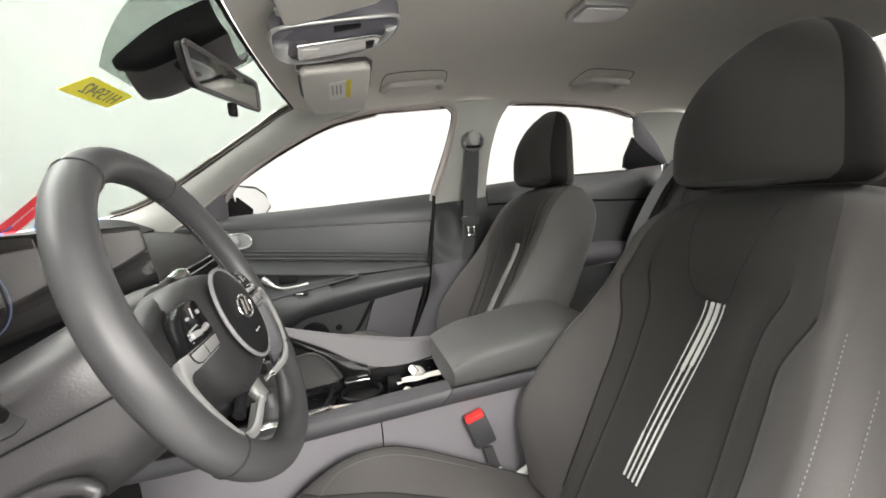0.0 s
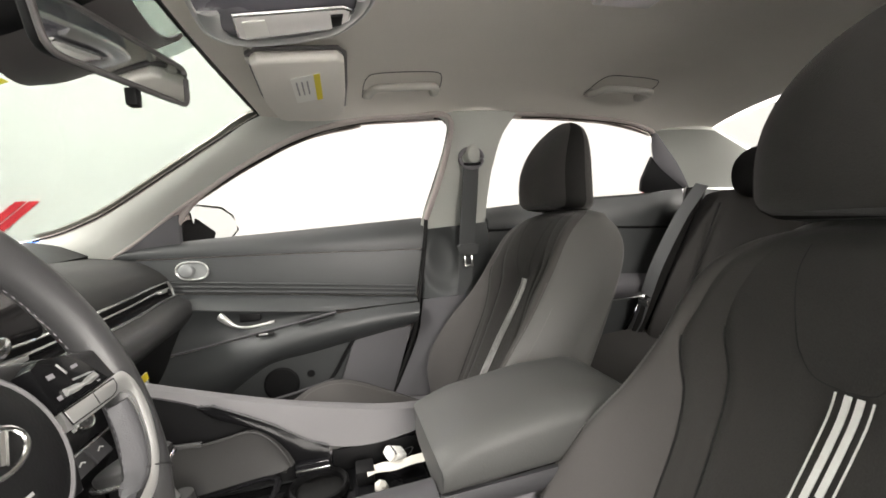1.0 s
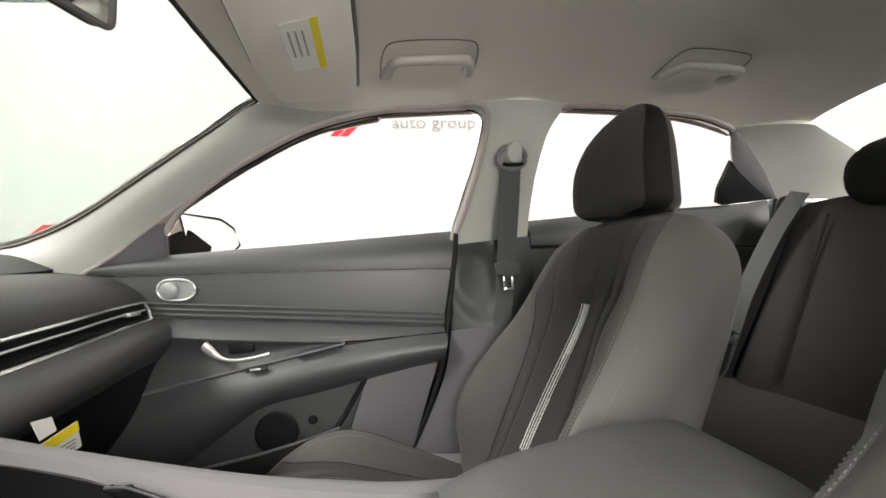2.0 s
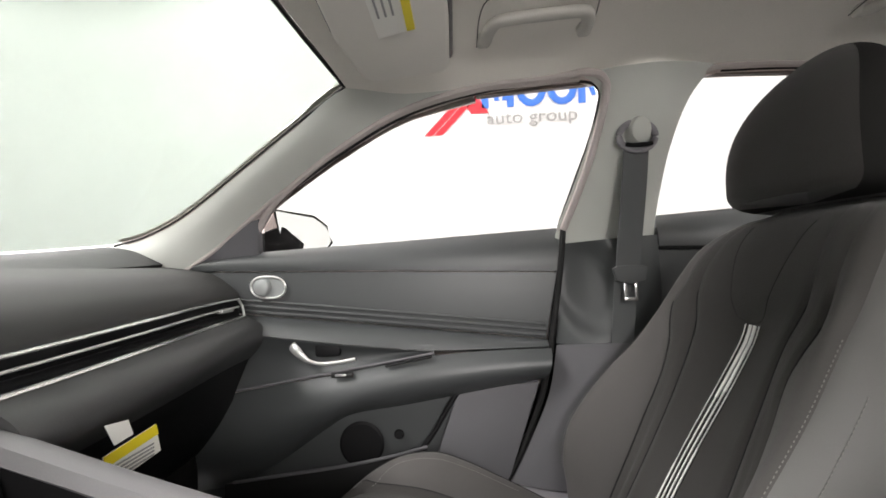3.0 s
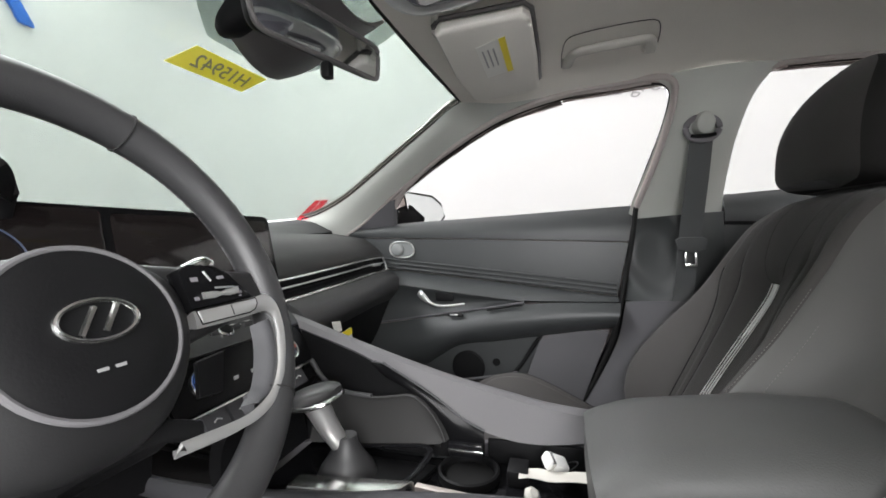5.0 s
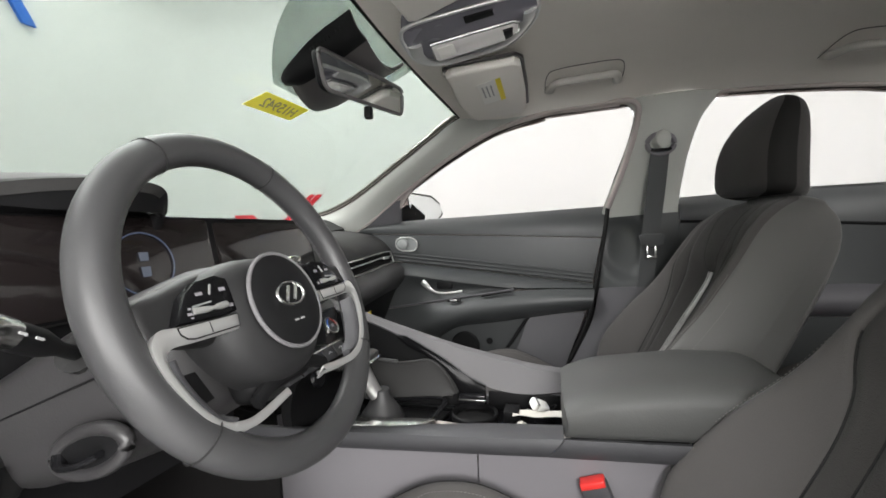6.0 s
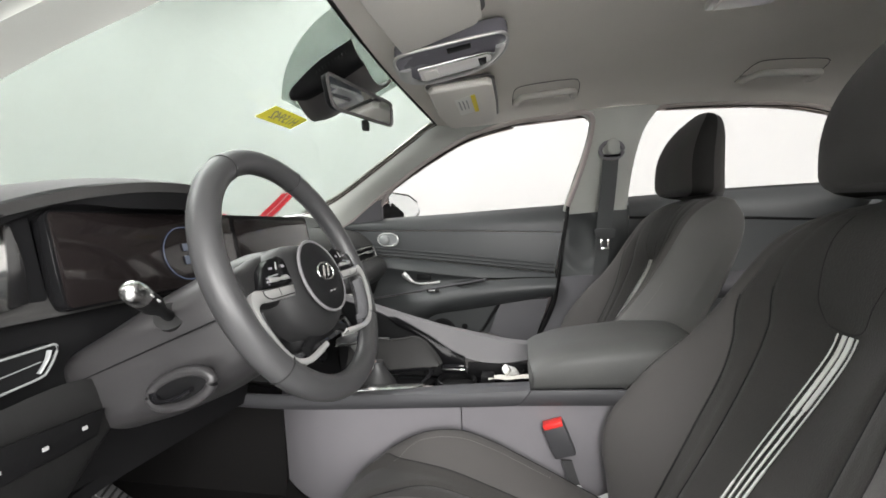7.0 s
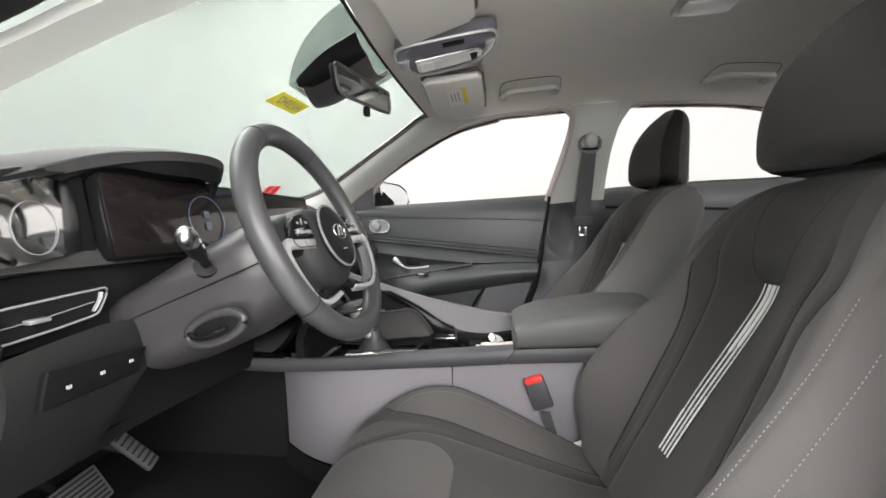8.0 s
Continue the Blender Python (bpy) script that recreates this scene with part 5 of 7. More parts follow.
def steering_wheel():
    w = thing("steering_wheel", "black leather multifunction steering wheel with silver spokes", "steering wheel", WHEEL_C)
    part("rim", on_wheel(rim_arc(0, 2 * math.pi, 96, closed=True)), LEATHER, w, "black grained leather rim")
    for deg in (118, 62, -38, -142):
        a = radians(deg)
        loop = [((RIM_R + (RIM_T + 0.0005) * math.cos(q)) * math.cos(a), (RIM_R + (RIM_T + 0.0005) * math.cos(q)) * math.sin(a), (RIM_T + 0.0005) * math.sin(q)) for q in [2 * math.pi * k / 20 for k in range(20)]]
        part("rim_seam", on_wheel(tube(loop, 0.0009, 6, closed=True)), SEAM, w)
    # hand-sewn stitching on the inside of the rim
    for a0, a1 in ((-36, 60), (120, 216)):
        pts = [((RIM_R - 0.0145) * math.cos(radians(a)), (RIM_R - 0.0145) * math.sin(radians(a)), -0.009) for a in [a0 + (a1 - a0) * k / 40 for k in range(41)]]
        part("rim_stitching", on_wheel(stitches(pts, 0.003, 0.004, 0.0006)), CONSOLE_GREY, w)
    # centre pad: domed, wider than high
    rows = []
    for i in range(13):
        s = i / 12
        k = math.sin(s * math.pi / 2)
        z = -0.052 + 0.058 * math.cos(s * math.pi / 2) ** 0.55
        loop = []
        for j in range(56):
            a = 2 * math.pi * j / 56
            c, d = math.cos(a), math.sin(a)
            x = 0.090 * math.copysign(abs(c) ** 0.74, c) * (1 if d > 0 else 1 - 0.24 * abs(d))
            y = (0.058 if d > 0 else 0.084) * math.copysign(abs(d) ** 0.82, d) + 0.004
            loop.append((x * k, y * k, z))
        rows.append(loop)
    part("centre_pad", on_pad(sheet(rows, close_u=True, caps=True)), PAD, w, "matt black domed airbag pad")
    ring = [(0.053 * math.cos(a), 0.053 * math.sin(a), 0.006) for a in [2 * math.pi * k / 48 for k in range(48)]]
    part("badge_disc", on_pad(lathe([(0, 0.0115), (0.028, 0.0112), (0.047, 0.0095), (0.053, 0.006)], 48)), BLACK, w, "round dark grey badge disc")
    part("badge_ring", on_pad(tube(ring, 0.0022, 8, closed=True)), RAIL, w, "thin grey ring round the badge")
    oval = [(0.022 * math.cos(a), 0.0125 * math.sin(a) + 0.004, 0.0125) for a in [2 * math.pi * k / 40 for k in range(40)]]
    part("emblem", on_pad(tube(oval, 0.0017, 8, closed=True)), CHROME, w, "oval chrome emblem ring")
    part("emblem_bar", on_pad(joined(tube([(-0.012, -0.004, 0.013), (-0.001, 0.012, 0.013)], 0.002, 6), tube([(0.001, -0.004, 0.013), (0.012, 0.012, 0.013)], 0.002, 6))), CHROME, w)
    for d in (-0.006, 0.004):
        part("print_mark", on_pad(block(d - 0.003, d + 0.003, -0.026, -0.024, 0.0112, 0.0118, 0)), PRINT, w)
    for q in (-1, 1):
        cover = prism([(q * 0.045, 0.040, -0.034), (q * 0.085, 0.033, -0.032), (q * 0.125, 0.022, -0.024), (q * 0.158, 0.014, -0.016), (q * 0.160, -0.026, -0.012), (q * 0.130, -0.028, -0.018), (q * 0.045, -0.045, -0.026)], (0, 0, 0.026), 0.010, 3)
        part("spoke_cover", on_wheel(cover), PAD, w, "matt black spoke cover")
        # black button pod
        pod = prism([(q * 0.068, 0.018, 0.004), (q * 0.080, 0.0225, 0.004), (q * 0.104, 0.019, 0.004), (q * 0.117, 0.0105, 0.004), (q * 0.135, -0.0150, 0.004), (q * 0.068, -0.0165, 0.004)], (0, 0, 0.0145), 0.003)
        part("switch_pod", on_wheel(pod), GLOSS_DARK, w, "gloss black button pod")
        part("scroll_switch", on_wheel(tube(catmull([(q * 0.081, -0.0070, 0.0195), (q * 0.090, -0.0076, 0.0205), (q * 0.098, -0.0080, 0.0215), (q * 0.107, -0.0076, 0.0205), (q * 0.117, -0.0068, 0.0195)], 16), 0.0026, 10, flat=0.8, taper=lambda u: 1.15 - 0.55 * math.exp(-(((u - 0.5) / 0.12) ** 2)))), SILVER, w, "satin silver rocker switch")
        part("switch_ledge", on_wheel(tube([(q * 0.096, -0.0015, 0.0188), (q * 0.116, -0.0030, 0.0188)], 0.0009, 6)), SPEAKER, w)
        for bx, by, wx, wy in ((0.079, 0.0078, 0.0034, 0.0018), (0.105, 0.0072, 0.0036, 0.0014), (0.1195, -0.0040, 0.0014, 0.0009), (0.1205, -0.0085, 0.0024, 0.0012), (0.1195, -0.0120, 0.0014, 0.0006), (0.0755, -0.0085, 0.0022, 0.0016)):
            part("button_legend", on_wheel(block(q * bx - wx, q * bx + wx, by - wy, by + wy, 0.0183, 0.0189, 0)), CONSOLE_GREY, w)
        part("pod_divider", on_wheel(tube([(q * 0.090, 0.0140, 0.0187), (q * 0.0945, 0.0050, 0.0187)], 0.0012, 6, flat=0.5)), SILVER, w)
        # satin silver bezel: across under the pod, then bent down to the foot of the wheel
        outer = [(0.069, -0.0175, 0.0165), (0.100, -0.0168, 0.0170), (0.134, -0.0160, 0.0175), (0.152, -0.0155, 0.0178), (0.1605, -0.0265, 0.0180), (0.1605, -0.042, 0.0180), (0.1555, -0.060, 0.0180), (0.1455, -0.081, 0.0170), (0.131, -0.102, 0.0150), (0.112, -0.1135, 0.0130), (0.085, -0.1175, 0.0110), (0.034, -0.1115, 0.0080)]
        inner = [(0.069, -0.0318, 0.0150), (0.100, -0.0318, 0.0155), (0.128, -0.0312, 0.0160), (0.143, -0.0305, 0.0160), (0.1505, -0.0350, 0.0160), (0.1515, -0.0435, 0.0160), (0.1475, -0.058, 0.0155), (0.1375, -0.081, 0.0145), (0.1235, -0.0985, 0.0125), (0.107, -0.1065, 0.0105), (0.084, -0.1095, 0.0085), (0.034, -0.1040, 0.0060)]
        part("spoke_bezel", on_wheel(strip([(q * x, y, z) for x, y, z in outer], [(q * x, y, z) for x, y, z in inner], 80, 8, (0, 0, 0.0012), 0.014, (0, 0, -1))), SILVER, w, "satin silver spoke bezel")
        rim_line = [(q * 0.0715, -0.0180, 0.0178), (q * 0.136, -0.0172, 0.0186), (q * 0.1355, -0.0225, 0.0186), (q * 0.131, -0.0270, 0.0184), (q * 0.124, -0.0290, 0.0182), (q * 0.0735, -0.0292, 0.0172)]
        part("button_gap", on_wheel(tube(rim_line, 0.0007, 6, closed=True)), BLACK, w)
        part("bezel_button", on_wheel(prism([(x * 0.985 + q * 0.0015, y * 0.96 - 0.001, z - 0.0008) for x, y, z in rim_line], (0, 0, 0.0014), 0.0005)), SILVER, w, "satin silver button strip")
        part("button_gap", on_wheel(block(q * 0.1055 - 0.0004, q * 0.1055 + 0.0004, -0.0278, -0.0184, 0.0172, 0.0190, 0)), BLACK, w)
        spoke_out = [(0.1500, -0.0390, 0.012), (0.1490, -0.055, 0.012), (0.1400, -0.081, 0.011), (0.1255, -0.1000, 0.009), (0.108, -0.1065, 0.007)]
        spoke_in = [(0.1345, -0.0390, 0.002), (0.1320, -0.055, 0.001), (0.1250, -0.073, 0.0), (0.1140, -0.092, -0.002), (0.098, -0.1025, -0.003)]
        part("lower_spoke", on_wheel(strip([(q * x, y, z) for x, y, z in spoke_out], [(q * x, y, z) for x, y, z in spoke_in], 24, 6, (0, 0, 0.005), 0.016, (0, 0, -1))), KNURLED, w, "knurled grey lower spoke")
    part("lower_bar", on_wheel(tube(catmull([(-0.062, -0.104, -0.010), (-0.03, -0.092, -0.008), (0.03, -0.092, -0.008), (0.062, -0.104, -0.010)], 20), 0.008, 10, flat=0.7)), BLACK, w, "dark cross bar")
    part("pad_foot", on_wheel(block(-0.055, 0.055, -0.105, -0.05, -0.05, -0.014, 0.014, 3)), BLACK, w)
    for q in (-1, 1):
        part("paddle", on_wheel(prism([(q * 0.095, -0.052, -0.032), (q * 0.128, -0.050, -0.034), (q * 0.112, -0.085, -0.034), (q * 0.086, -0.082, -0.032)], (0, 0, 0.006), 0.002)), BLACK, w)
    return w


steering_wheel()


def steering_column():
    c = thing("steering_column", "grey plastic steering column shroud", "steering column", (-0.25, -0.40, 0.72))
    ax = (W_M.to_3x3() @ Vector((0, 0, -1))).normalized()
    up = (W_M.to_3x3() @ Vector((0, 1, 0))).normalized()
    rows = []
    for d, wd, hu, hd in ((0.030, 0.055, 0.045, 0.058), (0.05, 0.080, 0.050, 0.085), (0.09, 0.098, 0.050, 0.102), (0.16, 0.105, 0.045, 0.112), (0.24, 0.108, 0.035, 0.112), (0.30, 0.11, 0.03, 0.105)):
        o = WHEEL_C + ax * d
        row = []
        for j in range(40):
            a = 2 * math.pi * j / 40
            cu, su = math.cos(a), math.sin(a)
            row.append(o + Vector((0, wd * math.copysign(abs(cu) ** 0.7, cu), 0)) + up * ((hu if su > 0 else hd) * math.copysign(abs(su) ** 0.75, su)))
        rows.append(row)
    part("shroud", sheet(rows, close_u=True, caps=True), COLUMN, c, "grained grey plastic shroud")
    # lever recess below: a raised black plate draws its shade
    o = Vector((-0.252, -0.401, 0.680))
    ell = [o + Vector((0.043 * math.cos(a), -0.1035, 0.020 * math.sin(a) + 0.012 * math.cos(a))) for a in [2 * math.pi * k / 36 for k in range(36)]]
    part("recess_shade_plate", prism(ell, (0, -0.003, 0), 0.001), BLACK, c, "black plate for the shade in the lever recess")
    part("recess_lip", tube(ell, 0.0065, 12, closed=True), COLUMN, c, "rounded lip of the recess")
    part("tilt_lever", tube(catmull([o + Vector((-0.040, -0.103, -0.004)), o + Vector((-0.024, -0.113, -0.012)), o + Vector((0.002, -0.116, -0.006)), o + Vector((0.022, -0.112, 0.004))], 16), 0.0055, 10, flat=0.6), GLOSS, c, "glossy black column adjuster lever")
    part("joint_line", tube([WHEEL_C + ax * 0.055 - up * 0.02 + Vector((0, -0.102, 0)), WHEEL_C + ax * 0.285 - up * 0.015 + Vector((0, -0.108, 0))], 0.0012, 6), BLACK, c)
    for name, s, lab in (("indicator_stalk", -1, "black indicator stalk with chrome end cap"), ("wiper_stalk", 1, "black wiper stalk with chrome end cap")):
        up_by = 0.016 if s > 0 else 0.0
        base = Vector((-0.262, -0.403 + s * 0.100, 0.768 + up_by))
        tip = Vector((-0.226, -0.403 + s * 0.180, 0.812 + up_by))
        d = (tip - base).normalized()
        st = part(name, tube([base, base.lerp(tip, 0.25), base.lerp(tip, 0.5), base.lerp(tip, 0.7), tip - d * 0.012], 0.0100, 12, taper=lambda u: 0.62 if u < 0.45 else 1.15), BLACK, c, lab)
        part("end_cap", tube([tip + d * (-0.020 + 0.030 * k / 8) for k in range(9)], 0.0120, 16, taper=lambda u: math.sqrt(max(1 - (max(u - 0.35, 0) / 0.66) ** 2, 0.01))), CHROME, st, "chrome end cap")
        part("collar", tube([base - d * 0.010, base + d * 0.002], 0.017, 16), DASH_HARD, c)
        for k in (0.55, 0.72):
            part("stalk_mark", tube([base.lerp(tip, k) + Vector((0.0125, 0, 0.002)), base.lerp(tip, k + 0.08) + Vector((0.0125, 0, 0.002))], 0.0012, 5), LEGEND, st)


steering_column()


# ---- dashboard ----
def dash_profile(y):
    """Points of the dash section at y, from the windscreen foot to the footwell."""
    a = abs(y)
    sweep = 0.03 * smooth01(0.35, 0.66, y)
    drop = 0.022 * (1 - smooth01(0.0, 0.6, y)) if y > 0 else 0.022
    pts = [
        (-0.885 + 0.16 * (a / 0.66) ** 2, 0.892 + 0.03 * (a / 0.66) ** 2),
        (-0.74 + 0.05 * (a / 0.66) ** 2, 0.888),
        (-0.60, 0.876),
        (-0.50, 0.858),
        (-0.435 - sweep * 0.6, 0.832 - drop * 0.4),
        (-0.405 - sweep * 0.7, 0.806 - drop * 0.7),
        (-0.400 - sweep * 0.7, 0.794 - drop),
        (-0.402 - sweep * 0.7, 0.758 - drop * 0.9),
        (-0.385 - sweep * 0.7, 0.752 - drop * 0.9),
        (-0.352 - sweep * 0.8, 0.735 - drop),
        (-0.338 - sweep * 0.9, 0.715 - drop),
        (-0.345 - sweep * 0.8, 0.692 - drop),
        (-0.385 - sweep * 0.5, 0.655 - drop),
        (-0.425, 0.60),
        (-0.47, 0.50),
        (-0.56, 0.42),
        (-0.75, 0.40),
    ]
    return pts


def dash_rows(y0, y1, n, first=0, last=99):
    rows = []
    for i in range(n + 1):
        y = y0 + (y1 - y0) * i / n
        P = [Vector((x, y, z)) for x, z in dash_profile(y)][first : last + 1]
        rows.append(catmull(P, 5 * (len(P) - 1) + 1))
    return rows


dash = thing("dashboard", "dark grey soft-touch dashboard with a full-width vent line", "dashboard", (-0.5, 0, 0.42))
part("upper_pad", thick(sheet(dash_rows(-0.67, 0.67, 60, 0, 6)), 0.02, (0, 0, -1)), DASH, dash, "grained dark grey upper dash pad")
part("lower_dash", thick(sheet(dash_rows(0.115, 0.67, 30, 8, 12)), 0.015, (-1, 0, 0)), DASH_MID, dash, "grey lower dash roll")
# lid coloured black to hold the footwell's shade
part("glovebox_lid", thick(sheet(dash_rows(0.13, 0.66, 24, 12, 16)), 0.015, (-1, 0, 0)), BLACK, dash, "glovebox lid blackened for the footwell shade")
part("vent_channel", thick(sheet(dash_rows(-0.10, 0.665, 40, 6, 8)), 0.01, (-1, 0, 0)), BLACK, dash, "black recessed vent channel")


def vent_line(y0, y1, z_off, x_off, n=30):
    out = []
    for i in range(n + 1):
        y = y0 + (y1 - y0) * i / n
        P = dash_profile(y)
        x = P[7][0] + x_off
        z = P[7][1] + (P[6][1] - P[7][1]) * z_off
        out.append((x, y, z))
    return out


part("vent_trim", tube(vent_line(-0.10, 0.655, 1.02, 0.006), 0.0028, 8), CHROME, dash, "thin chrome line above the vents")
part("vent_trim", tube(vent_line(-0.10, 0.655, -0.16, 0.020), 0.0042, 8), CHROME, dash, "chrome line below the vents")
part("vent_slat", ribbon(vent_line(-0.10, 0.65, 0.52, 0.004), 0.010, (1, 0, 0.2), 0.004), GLOSS, dash)
part("vent_slat_trim", tube(vent_line(-0.10, 0.648, 0.55, 0.009), 0.0022, 8), SILVER, dash)
part("vent_slat", ribbon(vent_line(-0.10, 0.65, 0.22, 0.0), 0.010, (1, 0, 0.2), 0.002), BLACK, dash)
part("vent_end", tube([vent_line(0.652, 0.66, 1.02, 0.006, 1)[0], vent_line(0.662, 0.67, 0.5, 0.010, 1)[0], vent_line(0.652, 0.66, -0.16, 0.020, 1)[0]], 0.003, 8), SILVER, dash)
for vy in (0.04, 0.585):
    p = Vector(vent_line(vy, vy + 0.01, 0.5, 0.012, 1)[0])
    part("vent_tab", block(p.x - 0.008, p.x + 0.006, p.y - 0.022, p.y + 0.022, p.z - 0.005, p.z + 0.004, 0.002), SILVER, dash, "silver vent thumb tab")

# hazard switch at the end of the vents
part("hazard_switch", prism([(-0.374, -0.104, 0.735), (-0.374, -0.040, 0.730), (-0.374, -0.040, 0.765), (-0.374, -0.104, 0.772)], (0.006, 0, 0.001), 0.002), BLACK, dash, "black hazard light switch")
tri_pts = [Vector((-0.3665, -0.072 + 0.013 * math.cos(radians(a)), 0.748 + 0.012 * math.sin(radians(a)))) for a in (90, 210, 330)]
part("hazard_triangle", tube(tri_pts, 0.0016, 6, closed=True), RED_PLASTIC, dash, "red warning triangle outline")
part("hazard_triangle", prism([p.lerp(Vector((-0.3665, -0.072, 0.748)), 0.35) for p in tri_pts], (0.001, 0, 0)), RED_PLASTIC, dash, "red warning triangle")

# instrument panel: one long glass slab for cluster and centre display
PANEL_X = -0.405


def panel_point(y, z, lift=0.0):
    return Vector((PANEL_X + (0.90 - z) * 0.18 + lift, y, z))


def slab(y0, y1, z0, z1, lift, depth, r=0.012, x_add=0.0):
    o = []
    for cy, cz, a0 in ((y1 - r, z1 - r, 0), (y0 + r, z1 - r, 90), (y0 + r, z0 + r, 180), (y1 - r, z0 + r, 270)):
        for k in range(6):
            a = radians(a0 + 18 * k)
            o.append(panel_point(cy + r * math.cos(a), cz + r * math.sin(a), lift))
    return prism(o, (-depth, 0, -0.18 * depth), 0.0015)


display = thing("display_panel", "long glossy black twin display panel on the dash", "display", (-0.41, -0.2, 0.77))
part("bezel", slab(-0.525, 0.098, 0.778, 0.902, 0.0, 0.022), GLOSS_DARK, display, "gloss black display bezel")
part("cluster_screen", slab(-0.522, -0.206, 0.781, 0.899, 0.0018, 0.002, 0.008), SCREEN, display, "dark instrument cluster screen")
part("centre_screen", slab(-0.195, 0.088, 0.788, 0.894, 0.0018, 0.002, 0.008), SCREEN, display, "dark reflective centre touchscreen")
part("panel_edge", tube([panel_point(y, 0.779, 0.003) for y in [-0.2 + 0.03 * k for k in range(10)]], 0.0016, 6), SILVER, display)
# round gauge ring with a small car symbol
for cy in (-0.328,):
    part("gauge_ring", tube([panel_point(cy + 0.045 * math.cos(a), 0.835 + 0.043 * math.sin(a), 0.0035) for a in [2 * math.pi * k / 48 for k in range(48)]], 0.0009, 5, closed=True), CLUSTER_BLUE, display, "pale blue gauge ring")
    car = joined(*[prism([panel_point(cy + q * 0.006, 0.835 + a, 0.004), panel_point(cy - q * 0.006, 0.835 + a, 0.004), panel_point(cy - q * 0.007, 0.835 + b, 0.004), panel_point(cy + q * 0.007, 0.835 + b, 0.004)], (-0.0006, 0, 0)) for q, a, b in ((1, 0.004, 0.016), (1, -0.018, -0.004))])
    part("car_symbol", car, CLUSTER_WHITE, display, "small white car symbol")

# binnacle hood over the cluster
hood_a = [(-0.43, -0.665, 0.858), (-0.415, -0.60, 0.890), (-0.388, -0.52, 0.921), (-0.366, -0.44, 0.939), (-0.356, -0.36, 0.944), (-0.362, -0.315, 0.936), (-0.385, -0.292, 0.908)]
hood_b = [(-0.55, -0.665, 0.868), (-0.57, -0.60, 0.884), (-0.58, -0.52, 0.904), (-0.58, -0.44, 0.916), (-0.58, -0.36, 0.916), (-0.56, -0.315, 0.904), (-0.52, -0.292, 0.888)]
hood = part("cluster_hood", strip(hood_a, hood_b, 48, 14, (0, 0, 0.020), 0.014, (0, 0, -1)), DASH, dash, "curved dark hood over the instruments")
part("hood_face", strip(hood_a, [(x - 0.012, y * 0.985 - 0.004, min(z - 0.012, 0.905) if y > -0.6 else z - 0.03) for x, y, z in hood_a], 40, 3, (0, 0, 0), 0.006, (-1, 0, 0)), BLACK, dash)
part("hood_end", prism([(-0.388, -0.290, 0.908), (-0.410, -0.290, 0.86), (-0.50, -0.290, 0.87), (-0.52, -0.290, 0.888)], (0, -0.014, 0), 0.003), BLACK, dash)
part("hood_soffit", strip([(-0.41, -0.66, 0.86), (-0.405, -0.52, 0.905), (-0.39, -0.40, 0.918), (-0.41, -0.295, 0.903)], [(-0.46, -0.66, 0.80), (-0.46, -0.52, 0.80), (-0.46, -0.40, 0.80), (-0.46, -0.295, 0.80)], 20, 6, (-0.02, 0, 0), 0.01, (-1, 0, 0)), BLACK, dash)

# round trim board at the driver's end of the panel
board = thing("trim_board", "gloss black trim board with a thin ring beside the instruments", "trim", (-0.40, -0.6, 0.78))
on_board = lambda y, z, lift=0.0: (-0.392 - 0.283 * (y + 0.605) - 0.104 * (z - 0.83) + lift, y, z)
o = [on_board(y, z) for y, z in ((-0.660, 0.868), (-0.60, 0.884), (-0.553, 0.884), (-0.543, 0.84), (-0.545, 0.792), (-0.60, 0.785), (-0.665, 0.780))]
part("surround", prism([(x - 0.006, y, z) for x, y, z in [(-0.42, -0.675, 0.875), (-0.416, -0.60, 0.897), (-0.412, -0.530, 0.897), (-0.398, -0.524, 0.775), (-0.398, -0.675, 0.765)]], (-0.03, 0, 0), 0.004), BLACK, board, "black surround")
part("board", prism(o, (-0.004, 0, 0), 0.001), BOARD, board, "mirror-gloss dark board")
part("ring", tube([on_board(-0.614 + 0.031 * math.cos(a), 0.823 + 0.031 * math.sin(a), 0.001) for a in [2 * math.pi * k / 40 for k in range(40)]], 0.0006, 6, closed=True), CONSOLE_GREY, board, "thin pale ring")

# driver's lower dash
low_a = [(-0.424, -0.67, 0.775), (-0.424, -0.52, 0.775), (-0.41, -0.30, 0.772), (-0.40, -0.10, 0.770)]
low_b = [(-0.408, -0.67, 0.680), (-0.410, -0.52, 0.680), (-0.40, -0.30, 0.688), (-0.37, -0.10, 0.690)]
part("driver_fascia", strip(low_a, low_b, 24, 6, (0, 0, 0), 0.02, (-1, 0, 0)), BLACK, dash, "black fascia around the column")
vent_o = [(-0.390, y, z) for y, z in ((-0.690, 0.694), (-0.60, 0.702), (-0.556, 0.7075), (-0.548, 0.710), (-0.540, 0.722), (-0.533, 0.737), (-0.534, 0.7425), (-0.60, 0.739), (-0.690, 0.733))]
part("side_vent_recess", prism(vent_o, (-0.02, 0, 0)), BLACK, dash, "black recess of the side air vent")
part("side_vent", tube(polyline([(x + 0.002, y, z) for x, y, z in vent_o], 60), 0.0015, 8), SPEAKER, dash, "silver outline of the side air vent")
part("vent_slat", tube([(-0.388, -0.688, 0.712), (-0.388, -0.61, 0.718), (-0.388, -0.552, 0.726)], 0.0013, 6, flat=0.5), SPEAKER, dash)
part("vent_slat", tube(catmull([(-0.387, -0.543, 0.737), (-0.386, -0.547, 0.727), (-0.386, -0.556, 0.714)], 10), 0.0030, 8, flat=0.5), SPEAKER, dash)
part("vent_tab", block(-0.389, -0.378, -0.635, -0.612, 0.7145, 0.7200, 0.0015), SILVER, dash, "silver vent thumb tab")
